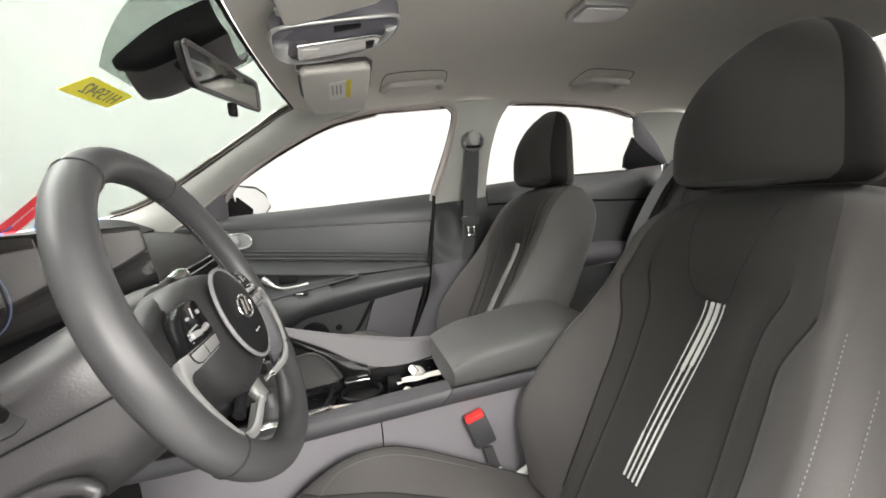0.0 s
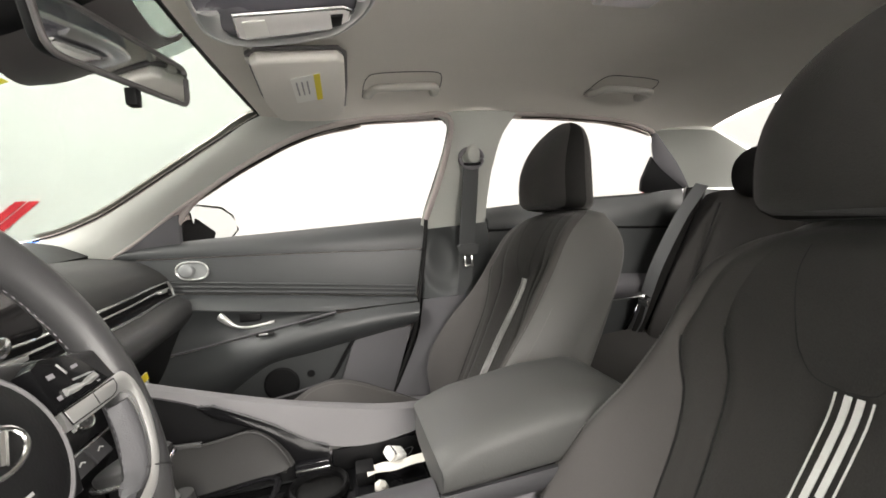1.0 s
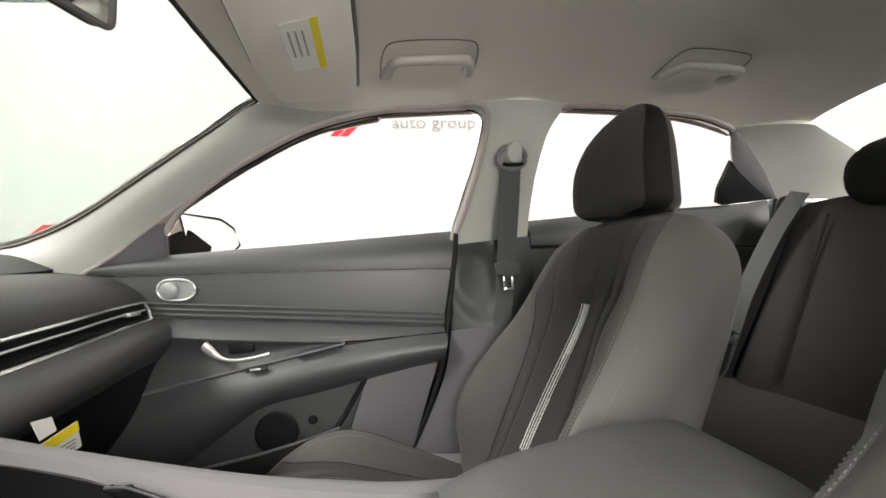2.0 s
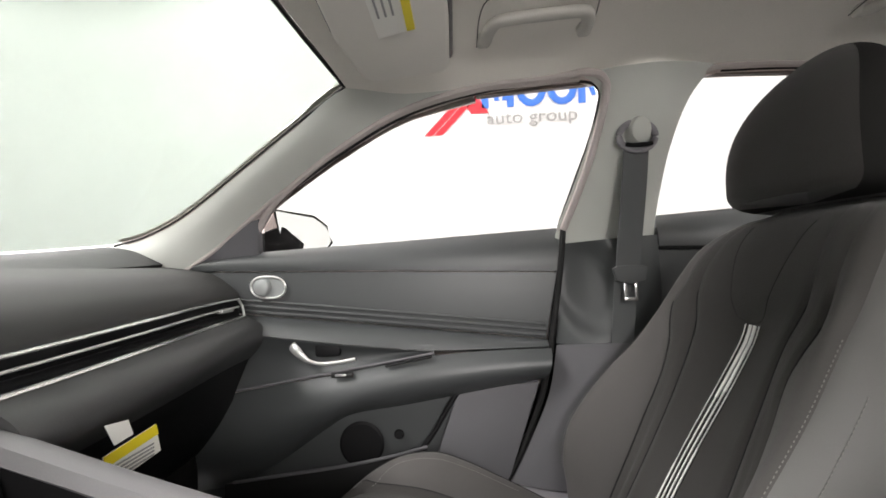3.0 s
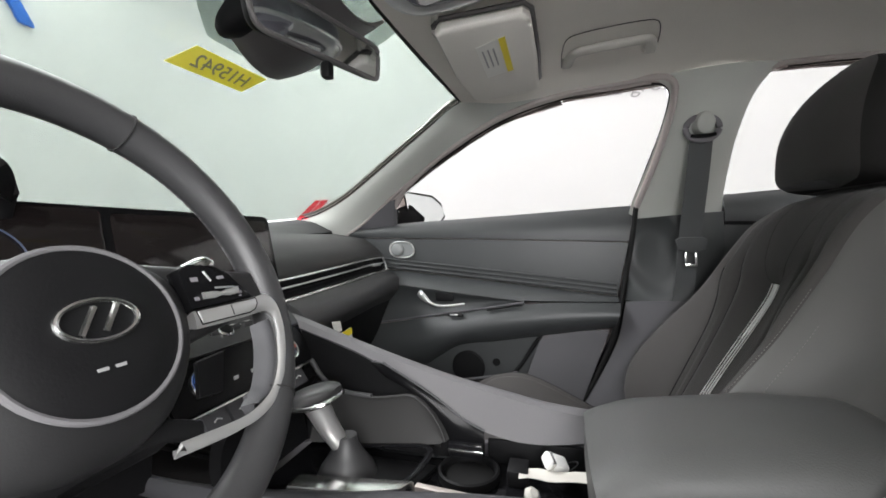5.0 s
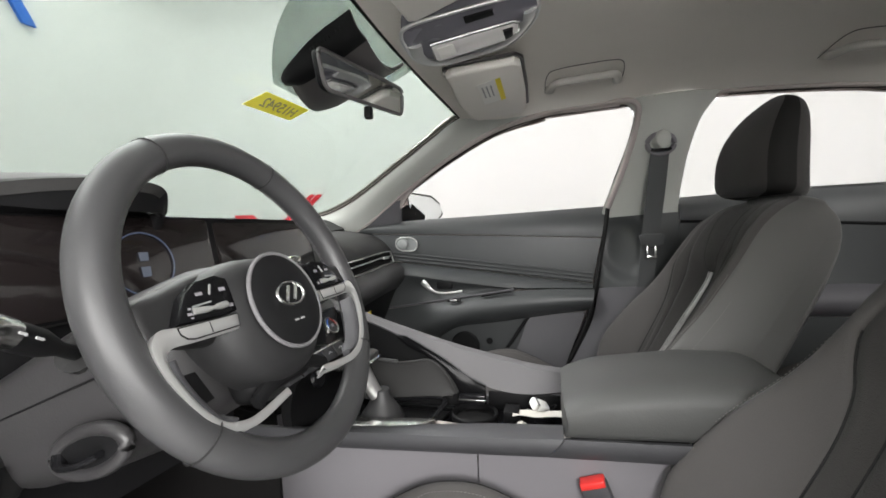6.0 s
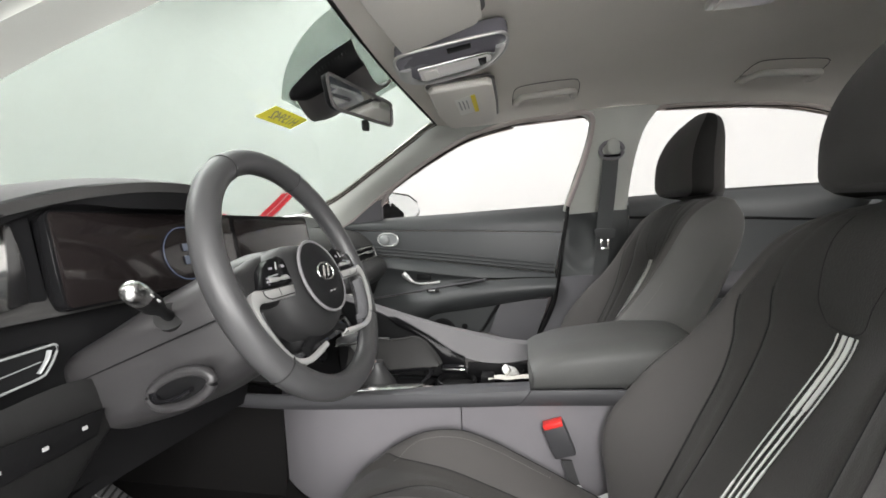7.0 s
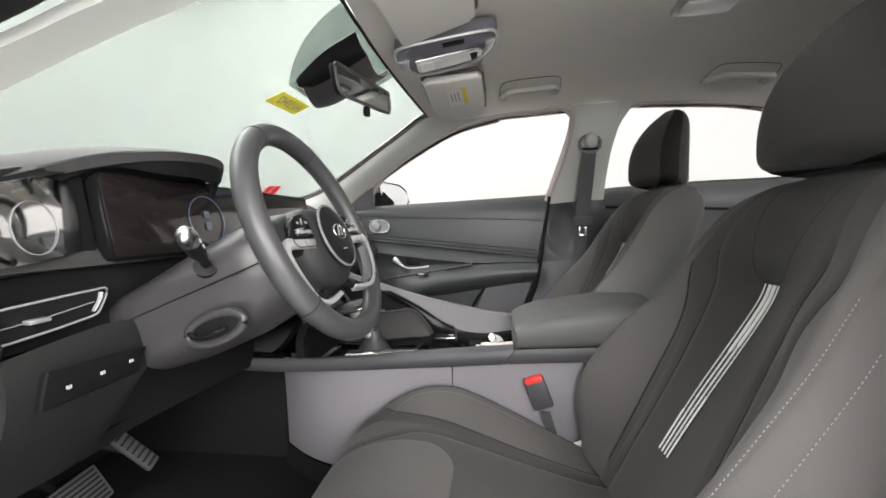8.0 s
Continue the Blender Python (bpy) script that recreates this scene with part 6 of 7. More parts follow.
knee_a = [(-0.372, -0.675, 0.684), (-0.372, -0.60, 0.693), (-0.372, -0.545, 0.697), (-0.374, -0.508, 0.690), (-0.378, -0.484, 0.668), (-0.386, -0.470, 0.640)]
knee_b = [(-0.43, -0.675, 0.51), (-0.44, -0.60, 0.50), (-0.45, -0.545, 0.495), (-0.455, -0.508, 0.50), (-0.455, -0.484, 0.53), (-0.45, -0.470, 0.575)]
part("knee_panel", strip(knee_a, knee_b, 36, 12, (0.035, 0, 0.02), 0.02, (-1, 0, 0)), DASH_HARD, dash, "dark grained panel beside the driver's knees")
# black panel in place of the shade below the column
under_a = [(-0.43, -0.49, 0.690), (-0.43, -0.40, 0.690), (-0.42, -0.25, 0.690), (-0.40, -0.12, 0.690)]
under_b = [(-0.47, -0.49, 0.49), (-0.47, -0.40, 0.49), (-0.46, -0.25, 0.49), (-0.45, -0.12, 0.49)]
part("column_shade_panel", strip(under_a, under_b, 20, 8, (-0.01, 0, 0), 0.02, (-1, 0, 0)), BLACK, dash, "black panel for the deep shade under the steering column")
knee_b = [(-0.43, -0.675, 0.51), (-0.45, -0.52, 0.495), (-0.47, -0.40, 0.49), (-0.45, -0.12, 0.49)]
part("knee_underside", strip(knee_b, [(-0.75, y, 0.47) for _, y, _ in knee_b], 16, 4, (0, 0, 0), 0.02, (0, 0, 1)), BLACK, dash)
sw = part("switch_panel", prism([(-0.352, -0.648, 0.665), (-0.370, -0.505, 0.650), (-0.385, -0.505, 0.612), (-0.365, -0.648, 0.618)], (0.010, 0, 0.004), 0.003), BLACK, dash, "black driver's switch panel")
for k in range(3):
    yy = -0.625 + 0.045 * k
    part("switch_legend", block(-0.3475 - 0.005 * k, -0.3455 - 0.005 * k, yy - 0.0026, yy + 0.0026, 0.640, 0.6440, 0), PRINT, sw)
part("dash_end", prism([(-0.86, -0.668, 0.90), (-0.43, -0.672, 0.87), (-0.36, -0.672, 0.70), (-0.43, -0.672, 0.50), (-0.75, -0.672, 0.42)], (0, -0.012, 0), 0.004), DASH_HARD, dash, "grey cap on the dash end by the open doorway")

# ---- pedals ----
def pedal(name, m, w, h, label):
    t = thing(name, label, "pedal", m.translation, group="pedals")
    bm = block(-w, w, -h, h, -0.006, 0.006, 0.004)
    bmesh.ops.transform(bm, matrix=m, verts=bm.verts)
    part("pad", bm, DASH_MID, t, "black ribbed rubber pad")
    ribs = []
    for k in range(-3, 4):
        r = block(-w * 0.85, w * 0.85, k * h * 0.26 - 0.002, k * h * 0.26 + 0.002, 0.005, 0.009, 0.001)
        ribs.append(r)
    bm = joined(*ribs)
    bmesh.ops.transform(bm, matrix=m, verts=bm.verts)
    part("rib", bm, RUBBER, t)
    part("lever", tube([m @ Vector((0, 0, -0.006)), m @ Vector((0, 0.06, -0.05)), m @ Vector((0, 0.20, -0.07))], 0.008, 8), BLACK, t, "black steel pedal lever")


def pedal_turn(lean):
    """A pad's turn: leaning back, and sideways by lean."""
    up = Vector((-0.5, lean, 0.866)).normalized()
    across = Vector((0, 1, 0)).cross(up).cross(up).normalized() * -1
    return Matrix((across, up, across.cross(up))).transposed().to_4x4()


pedal("brake_pedal", Matrix.Translation((-0.61, -0.41, 0.345)) @ pedal_turn(-0.1), 0.05, 0.034, "black ribbed brake pedal in the footwell")
pedal("accelerator_pedal", Matrix.Translation((-0.60, -0.304, 0.375)) @ pedal_turn(-0.42), 0.016, 0.052, "black accelerator pedal in the footwell")

# ---- centre stack and console ----
console = thing("centre_console", "grey centre console with climate panel and side rails", "console", (0.0, 0, 0.2))
# stack face
face_a = [(-0.382, -0.205, 0.735), (-0.382, 0.0, 0.735), (-0.378, 0.094, 0.735)]
face_b = [(-0.334, -0.205, 0.699), (-0.334, 0.0, 0.699), (-0.334, 0.085, 0.699)]
part("stack_upper_face", strip(face_a, face_b, 10, 6, (0, 0, 0.004), 0.02, (-1, 0, -1)), DASH_MID, console, "grey upper face of the centre stack")
for k in range(5):
    y = -0.085 + 0.033 * k
    part("media_key", block(-0.366, -0.350, y - 0.013, y + 0.013, 0.715, 0.7235, 0.003), DASH_MID, console)
    part("key_legend", block(-0.3585, -0.3555, y - 0.005, y + 0.005, 0.7233, 0.7241, 0), LEGEND, console)
knob_m = Matrix.Translation((-0.358, -0.071, 0.7105)) @ Vector((0.6, 0, 0.8)).to_track_quat("Z", "Y").to_matrix().to_4x4()
knob = part("volume_knob", lathe([(0.0, 0.015), (0.011, 0.015), (0.0135, 0.013), (0.0145, 0.0)], 32, knob_m), CHROME, console, "small chrome volume knob")
part("knob_face", lathe([(0, 0.0158), (0.0100, 0.0158), (0.0105, 0.015)], 28, knob_m), BLACK, knob, "black knob face")
part("key_strip", tube([(-0.3595, -0.044, 0.7205), (-0.3540, 0.010, 0.7170), (-0.3480, 0.066, 0.7130)], 0.0018, 6), SILVER, console, "thin silver key strip")
part("climate_panel", strip([(-0.333, -0.205, 0.697), (-0.333, -0.06, 0.697), (-0.333, 0.083, 0.697)], [(-0.294, -0.205, 0.640), (-0.294, -0.06, 0.640), (-0.294, 0.066, 0.640)], 12, 6, (0, 0, 0), 0.02, (-1, 0, -1)), GLOSS_DARK, console, "gloss black climate control panel")
CL_N = Vector((0.82, 0, 0.57))


def dial(at, label):
    at = Vector(at)
    m = Matrix.Translation(at) @ CL_N.to_track_quat("Z", "Y").to_matrix().to_4x4()
    d = part("climate_dial", lathe([(0.0225, 0.0), (0.0225, 0.003), (0.0205, 0.004), (0.0205, 0.0125), (0.0193, 0.0142), (0.0172, 0.0130), (0.0168, 0.008)], 40, m), CHROME, console, label)
    part("dial_face", lathe([(0, 0.0128), (0.0172, 0.0128), (0.0175, 0.011)], 36, m), GLOSS, d, "gloss black dial face")
    for mat_, a0, a1 in ((DIAL_BLUE, 100, 190), (DIAL_RED, 80, -10)):
        pts = [m @ Vector((0.0145 * math.cos(radians(a0 + (a1 - a0) * k / 12)), 0.0145 * math.sin(radians(a0 + (a1 - a0) * k / 12)), 0.0134)) for k in range(13)]
        part("dial_arc", tube(pts, 0.0010, 5), mat_, d)
    return d, m


def flat_text(body, size, m, mat_, parent, name="lettering"):
    cu = bpy.data.curves.new(name, "FONT")
    cu.body, cu.size, cu.align_x, cu.align_y, cu.extrude = body, size, "CENTER", "CENTER", 0.0004
    tmp = bpy.data.objects.new(name, cu)
    me = bpy.data.meshes.new_from_object(tmp)
    bpy.data.objects.remove(tmp)
    bpy.data.curves.remove(cu)
    bm = bmesh.new()
    bm.from_mesh(me)
    bpy.data.meshes.remove(me)
    bmesh.ops.transform(bm, matrix=m, verts=bm.verts)
    return part(name, bm, mat_, parent)


d1, m1 = dial((-0.3190, 0.023, 0.662), "chrome-ringed temperature dial")
part("dial_symbol", joined(*[tube([m1 @ Vector((-0.0045, y, 0.0136)), m1 @ Vector((0.0045, y, 0.0136))], 0.001, 5) for y in (-0.003, 0.001)]), DIAL_WHITE, d1)
d2, m2 = dial((-0.3190, -0.150, 0.663), "chrome-ringed automatic climate dial")
flat_text("AUTO", 0.0085, m2 @ Matrix.Translation((0, -0.002, 0.0134)), DIAL_WHITE, d2)
part("climate_edge", tube([(-0.290, -0.205, 0.6375), (-0.290, -0.06, 0.6375), (-0.290, 0.066, 0.6375)], 0.0022, 6), CHROME, console)
for k in range(5):
    y = -0.155 + 0.042 * k
    part("climate_key", prism([(-0.292, y - 0.019, 0.634), (-0.292, y + 0.019, 0.634), (-0.278, y + 0.019, 0.612), (-0.278, y - 0.019, 0.612)], (-0.012, 0, -0.007), 0.002), CONSOLE_DARK, console, "dark climate key")
    part("key_legend", tube([(-0.2845, y - 0.006, 0.6235), (-0.2855, y, 0.6265), (-0.2845, y + 0.006, 0.6235)], 0.0010, 5), LEGEND, console)
for k in range(4):
    y = -0.10 + 0.034 * k
    part("key_legend", block(-0.3075, -0.3055, y - 0.004, y + 0.004, 0.657, 0.662, 0), LEGEND, console)
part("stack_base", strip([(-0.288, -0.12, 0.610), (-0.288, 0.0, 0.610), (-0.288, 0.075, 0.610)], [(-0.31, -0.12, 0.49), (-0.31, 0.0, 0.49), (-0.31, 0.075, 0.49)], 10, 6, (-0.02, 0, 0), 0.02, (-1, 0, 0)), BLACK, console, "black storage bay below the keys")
part("usb_bezel", lathe([(0, 0.006), (0.018, 0.006), (0.021, 0.003), (0.022, 0)], 28, Matrix.Translation((-0.300, -0.058, 0.582)) @ Vector((0.95, 0, 0.3)).to_track_quat("Z", "Y").to_matrix().to_4x4()), GLOSS, console, "round charging socket cover")
part("usb_slot", block(-0.2950, -0.2915, -0.068, -0.050, 0.584, 0.588, 0.001), LEGEND, console)

# console body and side
side = [(-0.43, 0.474), (-0.39, 0.474), (-0.35, 0.474), (-0.29, 0.477), (-0.20, 0.482), (-0.08, 0.490), (0.0310, 0.496)]
aft = [(0.0335, 0.496), (0.15, 0.506), (0.32, 0.515), (0.50, 0.52)]
for s, yy in ((-1, -0.120), (1, 0.128)):
    # the panel front rolls inward so its shape fades dark like the shaded footwell
    tuck = lambda x: yy - s * 0.105 * max((-0.18 - x) / 0.25, 0) ** 2
    part("side_panel", strip([(x, tuck(x), z) for x, z in side], [(x, tuck(x) - 0.010 * s, 0.238) for x, _ in side], 30, 6, (0, 0, 0), 0.012, (0, -s, 0)), CONSOLE_GREY, console, "grey console side panel")
    part("side_panel", strip([(x, yy, z) for x, z in aft], [(x, yy - 0.006 * s, 0.235) for x, _ in aft], 14, 6, (0, 0, 0), 0.012, (0, -s, 0), smooth=False), CONSOLE_GREY, console, "grey console side panel")
    # black strip ahead of the panel: footwell shade put into the colour
    part("tunnel_carpet_and_shade", strip([(-0.95, yy - 0.109 * s, 0.50), (-0.75, yy - 0.108 * s, 0.488), (-0.432, yy - 0.106 * s, 0.474)], [(-0.95, yy - 0.109 * s, 0.20), (-0.75, yy - 0.108 * s, 0.20), (-0.432, yy - 0.106 * s, 0.20)], 14, 6, (0, 0, 0), 0.012, (0, -s, 0)), CARPET, console, "black lining for the footwell shade on the tunnel front")
    foot = [(-0.43, tuck(-0.43)), (-0.36, tuck(-0.36)), (-0.28, tuck(-0.28)), (-0.2, tuck(-0.2)), (0.0, yy), (0.50, yy)]
    part("tunnel_carpet_and_shade", strip([(x, y - 0.004 * s, 0.237) for x, y in foot], [(x, y + 0.016 * s, 0.20) for x, y in foot], 20, 3, (0, 0, 0), 0.012, (0, -s, 0)), CARPET, console, "black carpet along the foot of the console")
rail_a = [(-0.60, -0.122, 0.510), (-0.35, -0.125, 0.508), (0.0, -0.132, 0.528), (0.170, -0.138, 0.543)]
rail_b = [(-0.60, -0.122, 0.482), (-0.35, -0.124, 0.477), (0.0, -0.128, 0.498), (0.143, -0.132, 0.509)]
part("side_rail", strip(rail_a, rail_b, 24, 6, (0, -0.006, 0), 0.012, (0, 1, 0)), CONSOLE_DARK, console, "dark console rail along the driver's side")
part("rail_cap", strip(rail_a, [(x, y + (0.052 if x > -0.05 else 0.020), z - 0.002 if x > -0.1 else z - 0.01) for x, y, z in rail_a], 24, 5, (0, 0, 0.004), 0.012, (0, 0, -1)), CONSOLE_DARK, console)
part("armrest_plinth", strip([(0.1725, -0.1395, 0.544), (0.32, -0.142, 0.551), (0.50, -0.142, 0.558)], [(0.1455, -0.1335, 0.510), (0.32, -0.134, 0.518), (0.50, -0.134, 0.524)], 14, 5, (0, -0.004, 0), 0.012, (0, 1, 0)), CONSOLE_DARK, console, "dark plinth under the armrest")
part("console_core", block(-0.19, 0.50, -0.098, 0.100, 0.21, 0.46, 0.0), BLACK, console)
part("deck", block(-0.30, 0.18, -0.085, 0.075, 0.455, 0.488, 0.004), GLOSS, console, "dark console deck")
# armrest lid
rows = []
for i in range(29):
    u = i / 28
    x = 0.170 + 0.33 * u
    nose = min(1, (u + 0.004) / 0.20) ** 0.5
    tail = min(1, (1.004 - u) / 0.10) ** 0.5
    z0, z1 = 0.537 + 0.012 * u, 0.612 + 0.030 * min(u * 1.6, 1)
    loop = []
    for j in range(36):
        a = 2 * math.pi * j / 36
        c, d = math.cos(a), math.sin(a)
        yy = -0.032 + 0.108 * math.copysign(abs(c) ** 0.46, c)
        zz = (z0 + z1) / 2 + (z1 - z0) / 2 * math.copysign(abs(d) ** 0.5, d) * (1 if d < 0 else (0.35 + 0.65 * nose) * (0.5 + 0.5 * tail)) - 0.006 * abs(c) ** 4
        loop.append((x + 0.008 * (1 - nose) * (1 - abs(d)), yy, zz))
    rows.append(loop)
part("armrest_lid", sheet(rows, close_u=True, caps=True), ARMREST, console, "padded dark vinyl armrest lid")
part("lid_joint", block(0.18, 0.49, -0.134, 0.072, 0.530, 0.549, 0.003), BLACK, console)
# diagonal grab rail on the passenger's side
top = [(-0.36, 0.088, 0.712), (-0.335, 0.090, 0.703), (-0.198, 0.092, 0.656), (-0.054, 0.094, 0.612), (0.06, 0.096, 0.584), (0.13, 0.098, 0.569), (0.22, 0.100, 0.560)]
outer = [(-0.36, 0.135, 0.690), (-0.335, 0.138, 0.681), (-0.198, 0.140, 0.635), (-0.054, 0.142, 0.592), (0.06, 0.142, 0.568), (0.13, 0.142, 0.556), (0.22, 0.140, 0.549)]
inner = [(-0.345, 0.080, 0.699), (-0.325, 0.080, 0.690), (-0.192, 0.079, 0.645), (-0.070, 0.070, 0.580), (0.015, 0.070, 0.538), (0.10, 0.072, 0.524), (0.22, 0.076, 0.540)]
part("grab_rail", strip(top, outer, 40, 6, (0, 0, 0.010), 0.02, (0, 0, -1)), RAIL, console, "grey soft diagonal grab rail")
part("rail_inner", strip(top, inner, 44, 8, (0, 0, 0), 0.012, (0, 1, 0)), RAIL, console, "grey inner flank of the grab rail")
g_top = [(-0.178, 0.0750, 0.6395), (-0.162, 0.0715, 0.6395), (-0.144, 0.0670, 0.636), (-0.069, 0.065, 0.596), (-0.016, 0.064, 0.560), (0.021, 0.062, 0.543)]
g_low = [(-0.178, 0.0740, 0.6340), (-0.150, 0.0640, 0.6170), (-0.105, 0.060, 0.597), (-0.062, 0.058, 0.564), (-0.038, 0.056, 0.526), (0.021, 0.056, 0.518)]
part("gloss_trim", strip(g_top, g_low, 30, 6, (0, -0.004, 0), 0.008, (0, 1, 0)), GLOSS_DARK, console, "gloss black trim along the rail")
part("pocket_wall", strip([(-0.325, 0.0825, 0.688), (-0.192, 0.0815, 0.643), (-0.105, 0.0745, 0.602), (-0.03, 0.0695, 0.555)], [(-0.31, 0.070, 0.49), (-0.186, 0.070, 0.49), (-0.105, 0.068, 0.49), (-0.03, 0.068, 0.49)], 20, 5, (0, 0, 0), 0.004, (0, 1, 0)), BLACK, console, "black wall of the open pocket")
part("gloss_edge", tube([(x, y - 0.004, z) for x, y, z in catmull(g_top, 24)], 0.0014, 6), CONSOLE_DARK, console)
part("gloss_tip", block(-0.035, 0.022, 0.040, 0.064, 0.506, 0.528, 0.004), GLOSS, console)
part("tip_line", block(-0.034, 0.022, 0.038, 0.042, 0.514, 0.519, 0.001), CHROME, console)
# side wall beside the gear lever
wall_top = [(-0.275, 0.054, 0.602), (-0.225, 0.052, 0.588), (-0.175, 0.050, 0.584), (-0.135, 0.050, 0.588), (-0.100, 0.050, 0.593), (-0.075, 0.050, 0.580), (-0.052, 0.048, 0.552), (-0.040, 0.046, 0.526)]
part("gear_wall", strip(wall_top, [(-0.28, 0.030, 0.506), (-0.225, 0.034, 0.508), (-0.175, 0.037, 0.511), (-0.135, 0.039, 0.514), (-0.100, 0.040, 0.517), (-0.075, 0.041, 0.519), (-0.060, 0.042, 0.521), (-0.048, 0.043, 0.522)], 30, 8, (0, 0.004, 0), 0.008, (0, 1, 0)), DASH, console, "grey wall beside the gear lever")
part("gear_wall_edge", tube(catmull(wall_top, 30), 0.0028, 8), DASH, console)
part("pocket_lip", tube(catmull([(-0.290, 0.058, 0.640), (-0.270, 0.057, 0.612), (-0.245, 0.055, 0.594), (-0.215, 0.053, 0.588), (-0.17, 0.051, 0.586)], 20), 0.0045, 10), DASH_MID, console, "rounded lip of the open pocket")
part("boot_frame", tube(catmull([(-0.225, 0.034, 0.505), (-0.15, 0.037, 0.511), (-0.085, 0.040, 0.517), (-0.060, 0.030, 0.517), (-0.062, 0.0, 0.511), (-0.073, -0.026, 0.504), (-0.085, -0.048, 0.500)], 36), 0.0055, 10, flat=0.6), GLOSS, console, "gloss black frame round the gear gaiter")
# gear plate
part("gear_plate", prism([(-0.215, -0.080, 0.489), (-0.072, -0.062, 0.489), (-0.050, 0.030, 0.489), (-0.215, 0.035, 0.489)], (0, 0, 0.006), 0.002), BLACK, console, "black gear selector plate")
part("gear_trim", prism([(-0.225, -0.104, 0.488), (-0.130, -0.096, 0.488), (-0.070, -0.074, 0.488), (-0.058, -0.052, 0.488), (-0.140, -0.062, 0.488), (-0.225, -0.074, 0.488)], (0, 0, 0.029), 0.003), CHROME, console, "brushed metal strip beside the selector")
for k in range(3):
    part("selector_legend", block(-0.205 + 0.016 * k, -0.197 + 0.016 * k, -0.052, -0.046, 0.4955, 0.4965, 0), LEGEND, console)
part("tray_wall", block(0.024, 0.20, 0.0735, 0.080, 0.484, 0.524, 0.002), BLACK, console, "black rear wall of the tray")
# cup holder
part("cup_holder", lathe([(0.038, -0.05), (0.040, 0.0), (0.044, 0.004), (0.047, 0.002), (0.047, -0.052)], 36, pose(0.003, 0.024, 0.498)), BLACK, console, "round black cup holder")
part("cup_floor", lathe([(0, 0.001), (0.038, 0.001), (0.040, 0)], 30, pose(0.003, 0.024, 0.4885)), RUBBER, console)
part("tray_lip", plate([(-0.058 + 0.24 * k / 12, -0.043 - 0.015 * k / 12 - 0.004 * math.sin(math.pi * k / 12)) for k in range(13)], lambda u: 0.010 + 0.008 * u, 0.488, 0.507), CHAMPAGNE, console, "pale satin tray edge")

# gear lever
lever = thing("gear_lever", "leather-topped automatic gear lever with chrome rim", "gear lever", (-0.17, -0.03, 0.49))
part("boot", lathe([(0.046, 0.0), (0.040, 0.014), (0.028, 0.030), (0.018, 0.046), (0.016, 0.060)], 24, pose(-0.178, -0.022, 0.494)), LEATHER, lever, "black leather gaiter")
part("stem", tube([(-0.186, -0.026, 0.54), (-0.202, -0.036, 0.575), (-0.216, -0.044, 0.610)], 0.016, 14, taper=lambda u: 0.85 + 0.35 * u), SILVER, lever, "satin silver stem")
rows = []
for i in range(15):
    u = i / 14
    k = math.sin(math.pi * (0.04 + 0.92 * u)) ** 0.55
    o = Vector((-0.258 + 0.080 * u, -0.052 + 0.010 * u, 0.614 + 0.018 * u))
    rows.append([o + Vector((0, 0.036 * k * math.copysign(abs(math.cos(a)) ** 0.8, math.cos(a)), (0.011 if math.sin(a) > 0 else 0.020) * k * math.copysign(abs(math.sin(a)) ** 0.7, math.sin(a)))) for a in [2 * math.pi * j / 28 for j in range(28)]])
part("knob", sheet(rows, close_u=True, caps=True), LEATHER, lever, "leather-covered lever knob")
ring = []
for k in range(40):
    a = 2 * math.pi * k / 40
    c, d = math.cos(a), math.sin(a)
    ring.append((-0.218 + 0.043 * math.copysign(abs(c) ** 0.7, c), -0.047 + 0.037 * math.copysign(abs(d) ** 0.8, d), 0.613 + 0.010 * c))
part("knob_rim", tube(ring, 0.0035, 8, closed=True), CHROME, lever, "chrome rim round the knob")

# loose things in the tray
t = thing("paper_sheet", "crumpled cream paper slip lying in the console tray", "paper", (0.11, -0.02, 0.49))
part("sheet", thick(sheet([[(0.080 + 0.106 * u, 0.000 + 0.026 * v + 0.002 * math.sin(9 * u) * (1 - u), 0.509 + 0.007 * u + 0.002 * math.sin(11 * u + 5 * v) * (1 - u)) for v in [k / 6 for k in range(7)]] for u in [k / 8 for k in range(9)]]), 0.0008), CREAM, t)
t = thing("key_fob", "white key tag with blue band in the tray", "key tag", (0.12, 0.02, 0.49))
bm = block(-0.018, 0.018, -0.012, 0.012, -0.008, 0.008, 0.004)
bmesh.ops.transform(bm, matrix=pose(0.130, 0.036, 0.518, 20, 25, 30), verts=bm.verts)
part("tag", bm, WHITE_PLASTIC, t)
bm = block(-0.0125, -0.006, -0.0125, 0.0125, -0.0085, 0.0085, 0.002)
bmesh.ops.transform(bm, matrix=pose(0.130, 0.036, 0.518, 20, 25, 30), verts=bm.verts)
part("band", bm, CHROME, t)
part("loop", tube([(0.142 + 0.02 * math.cos(a), 0.045 + 0.012 * math.sin(a), 0.505 + 0.012 * math.cos(a)) for a in [2 * math.pi * k / 20 for k in range(20)]], 0.0012, 6, closed=True), BLACK, t)
single("crumpled_tissue", lathe([(0.0, 0.007), (0.006, 0.0075), (0.012, 0.002), (0.011, -0.003), (0.004, -0.005)], 7, pose(0.100, -0.018, 0.4985, 25, 20, 10)), CREAM, "small crumpled white paper ball in the tray", "paper")
t = thing("charger_box", "small dark box in the console tray", "box", (0.07, 0.05, 0.49))
part("case", block(0.062, 0.092, 0.010, 0.050, 0.488, 0.512, 0.003), BLACK, t)

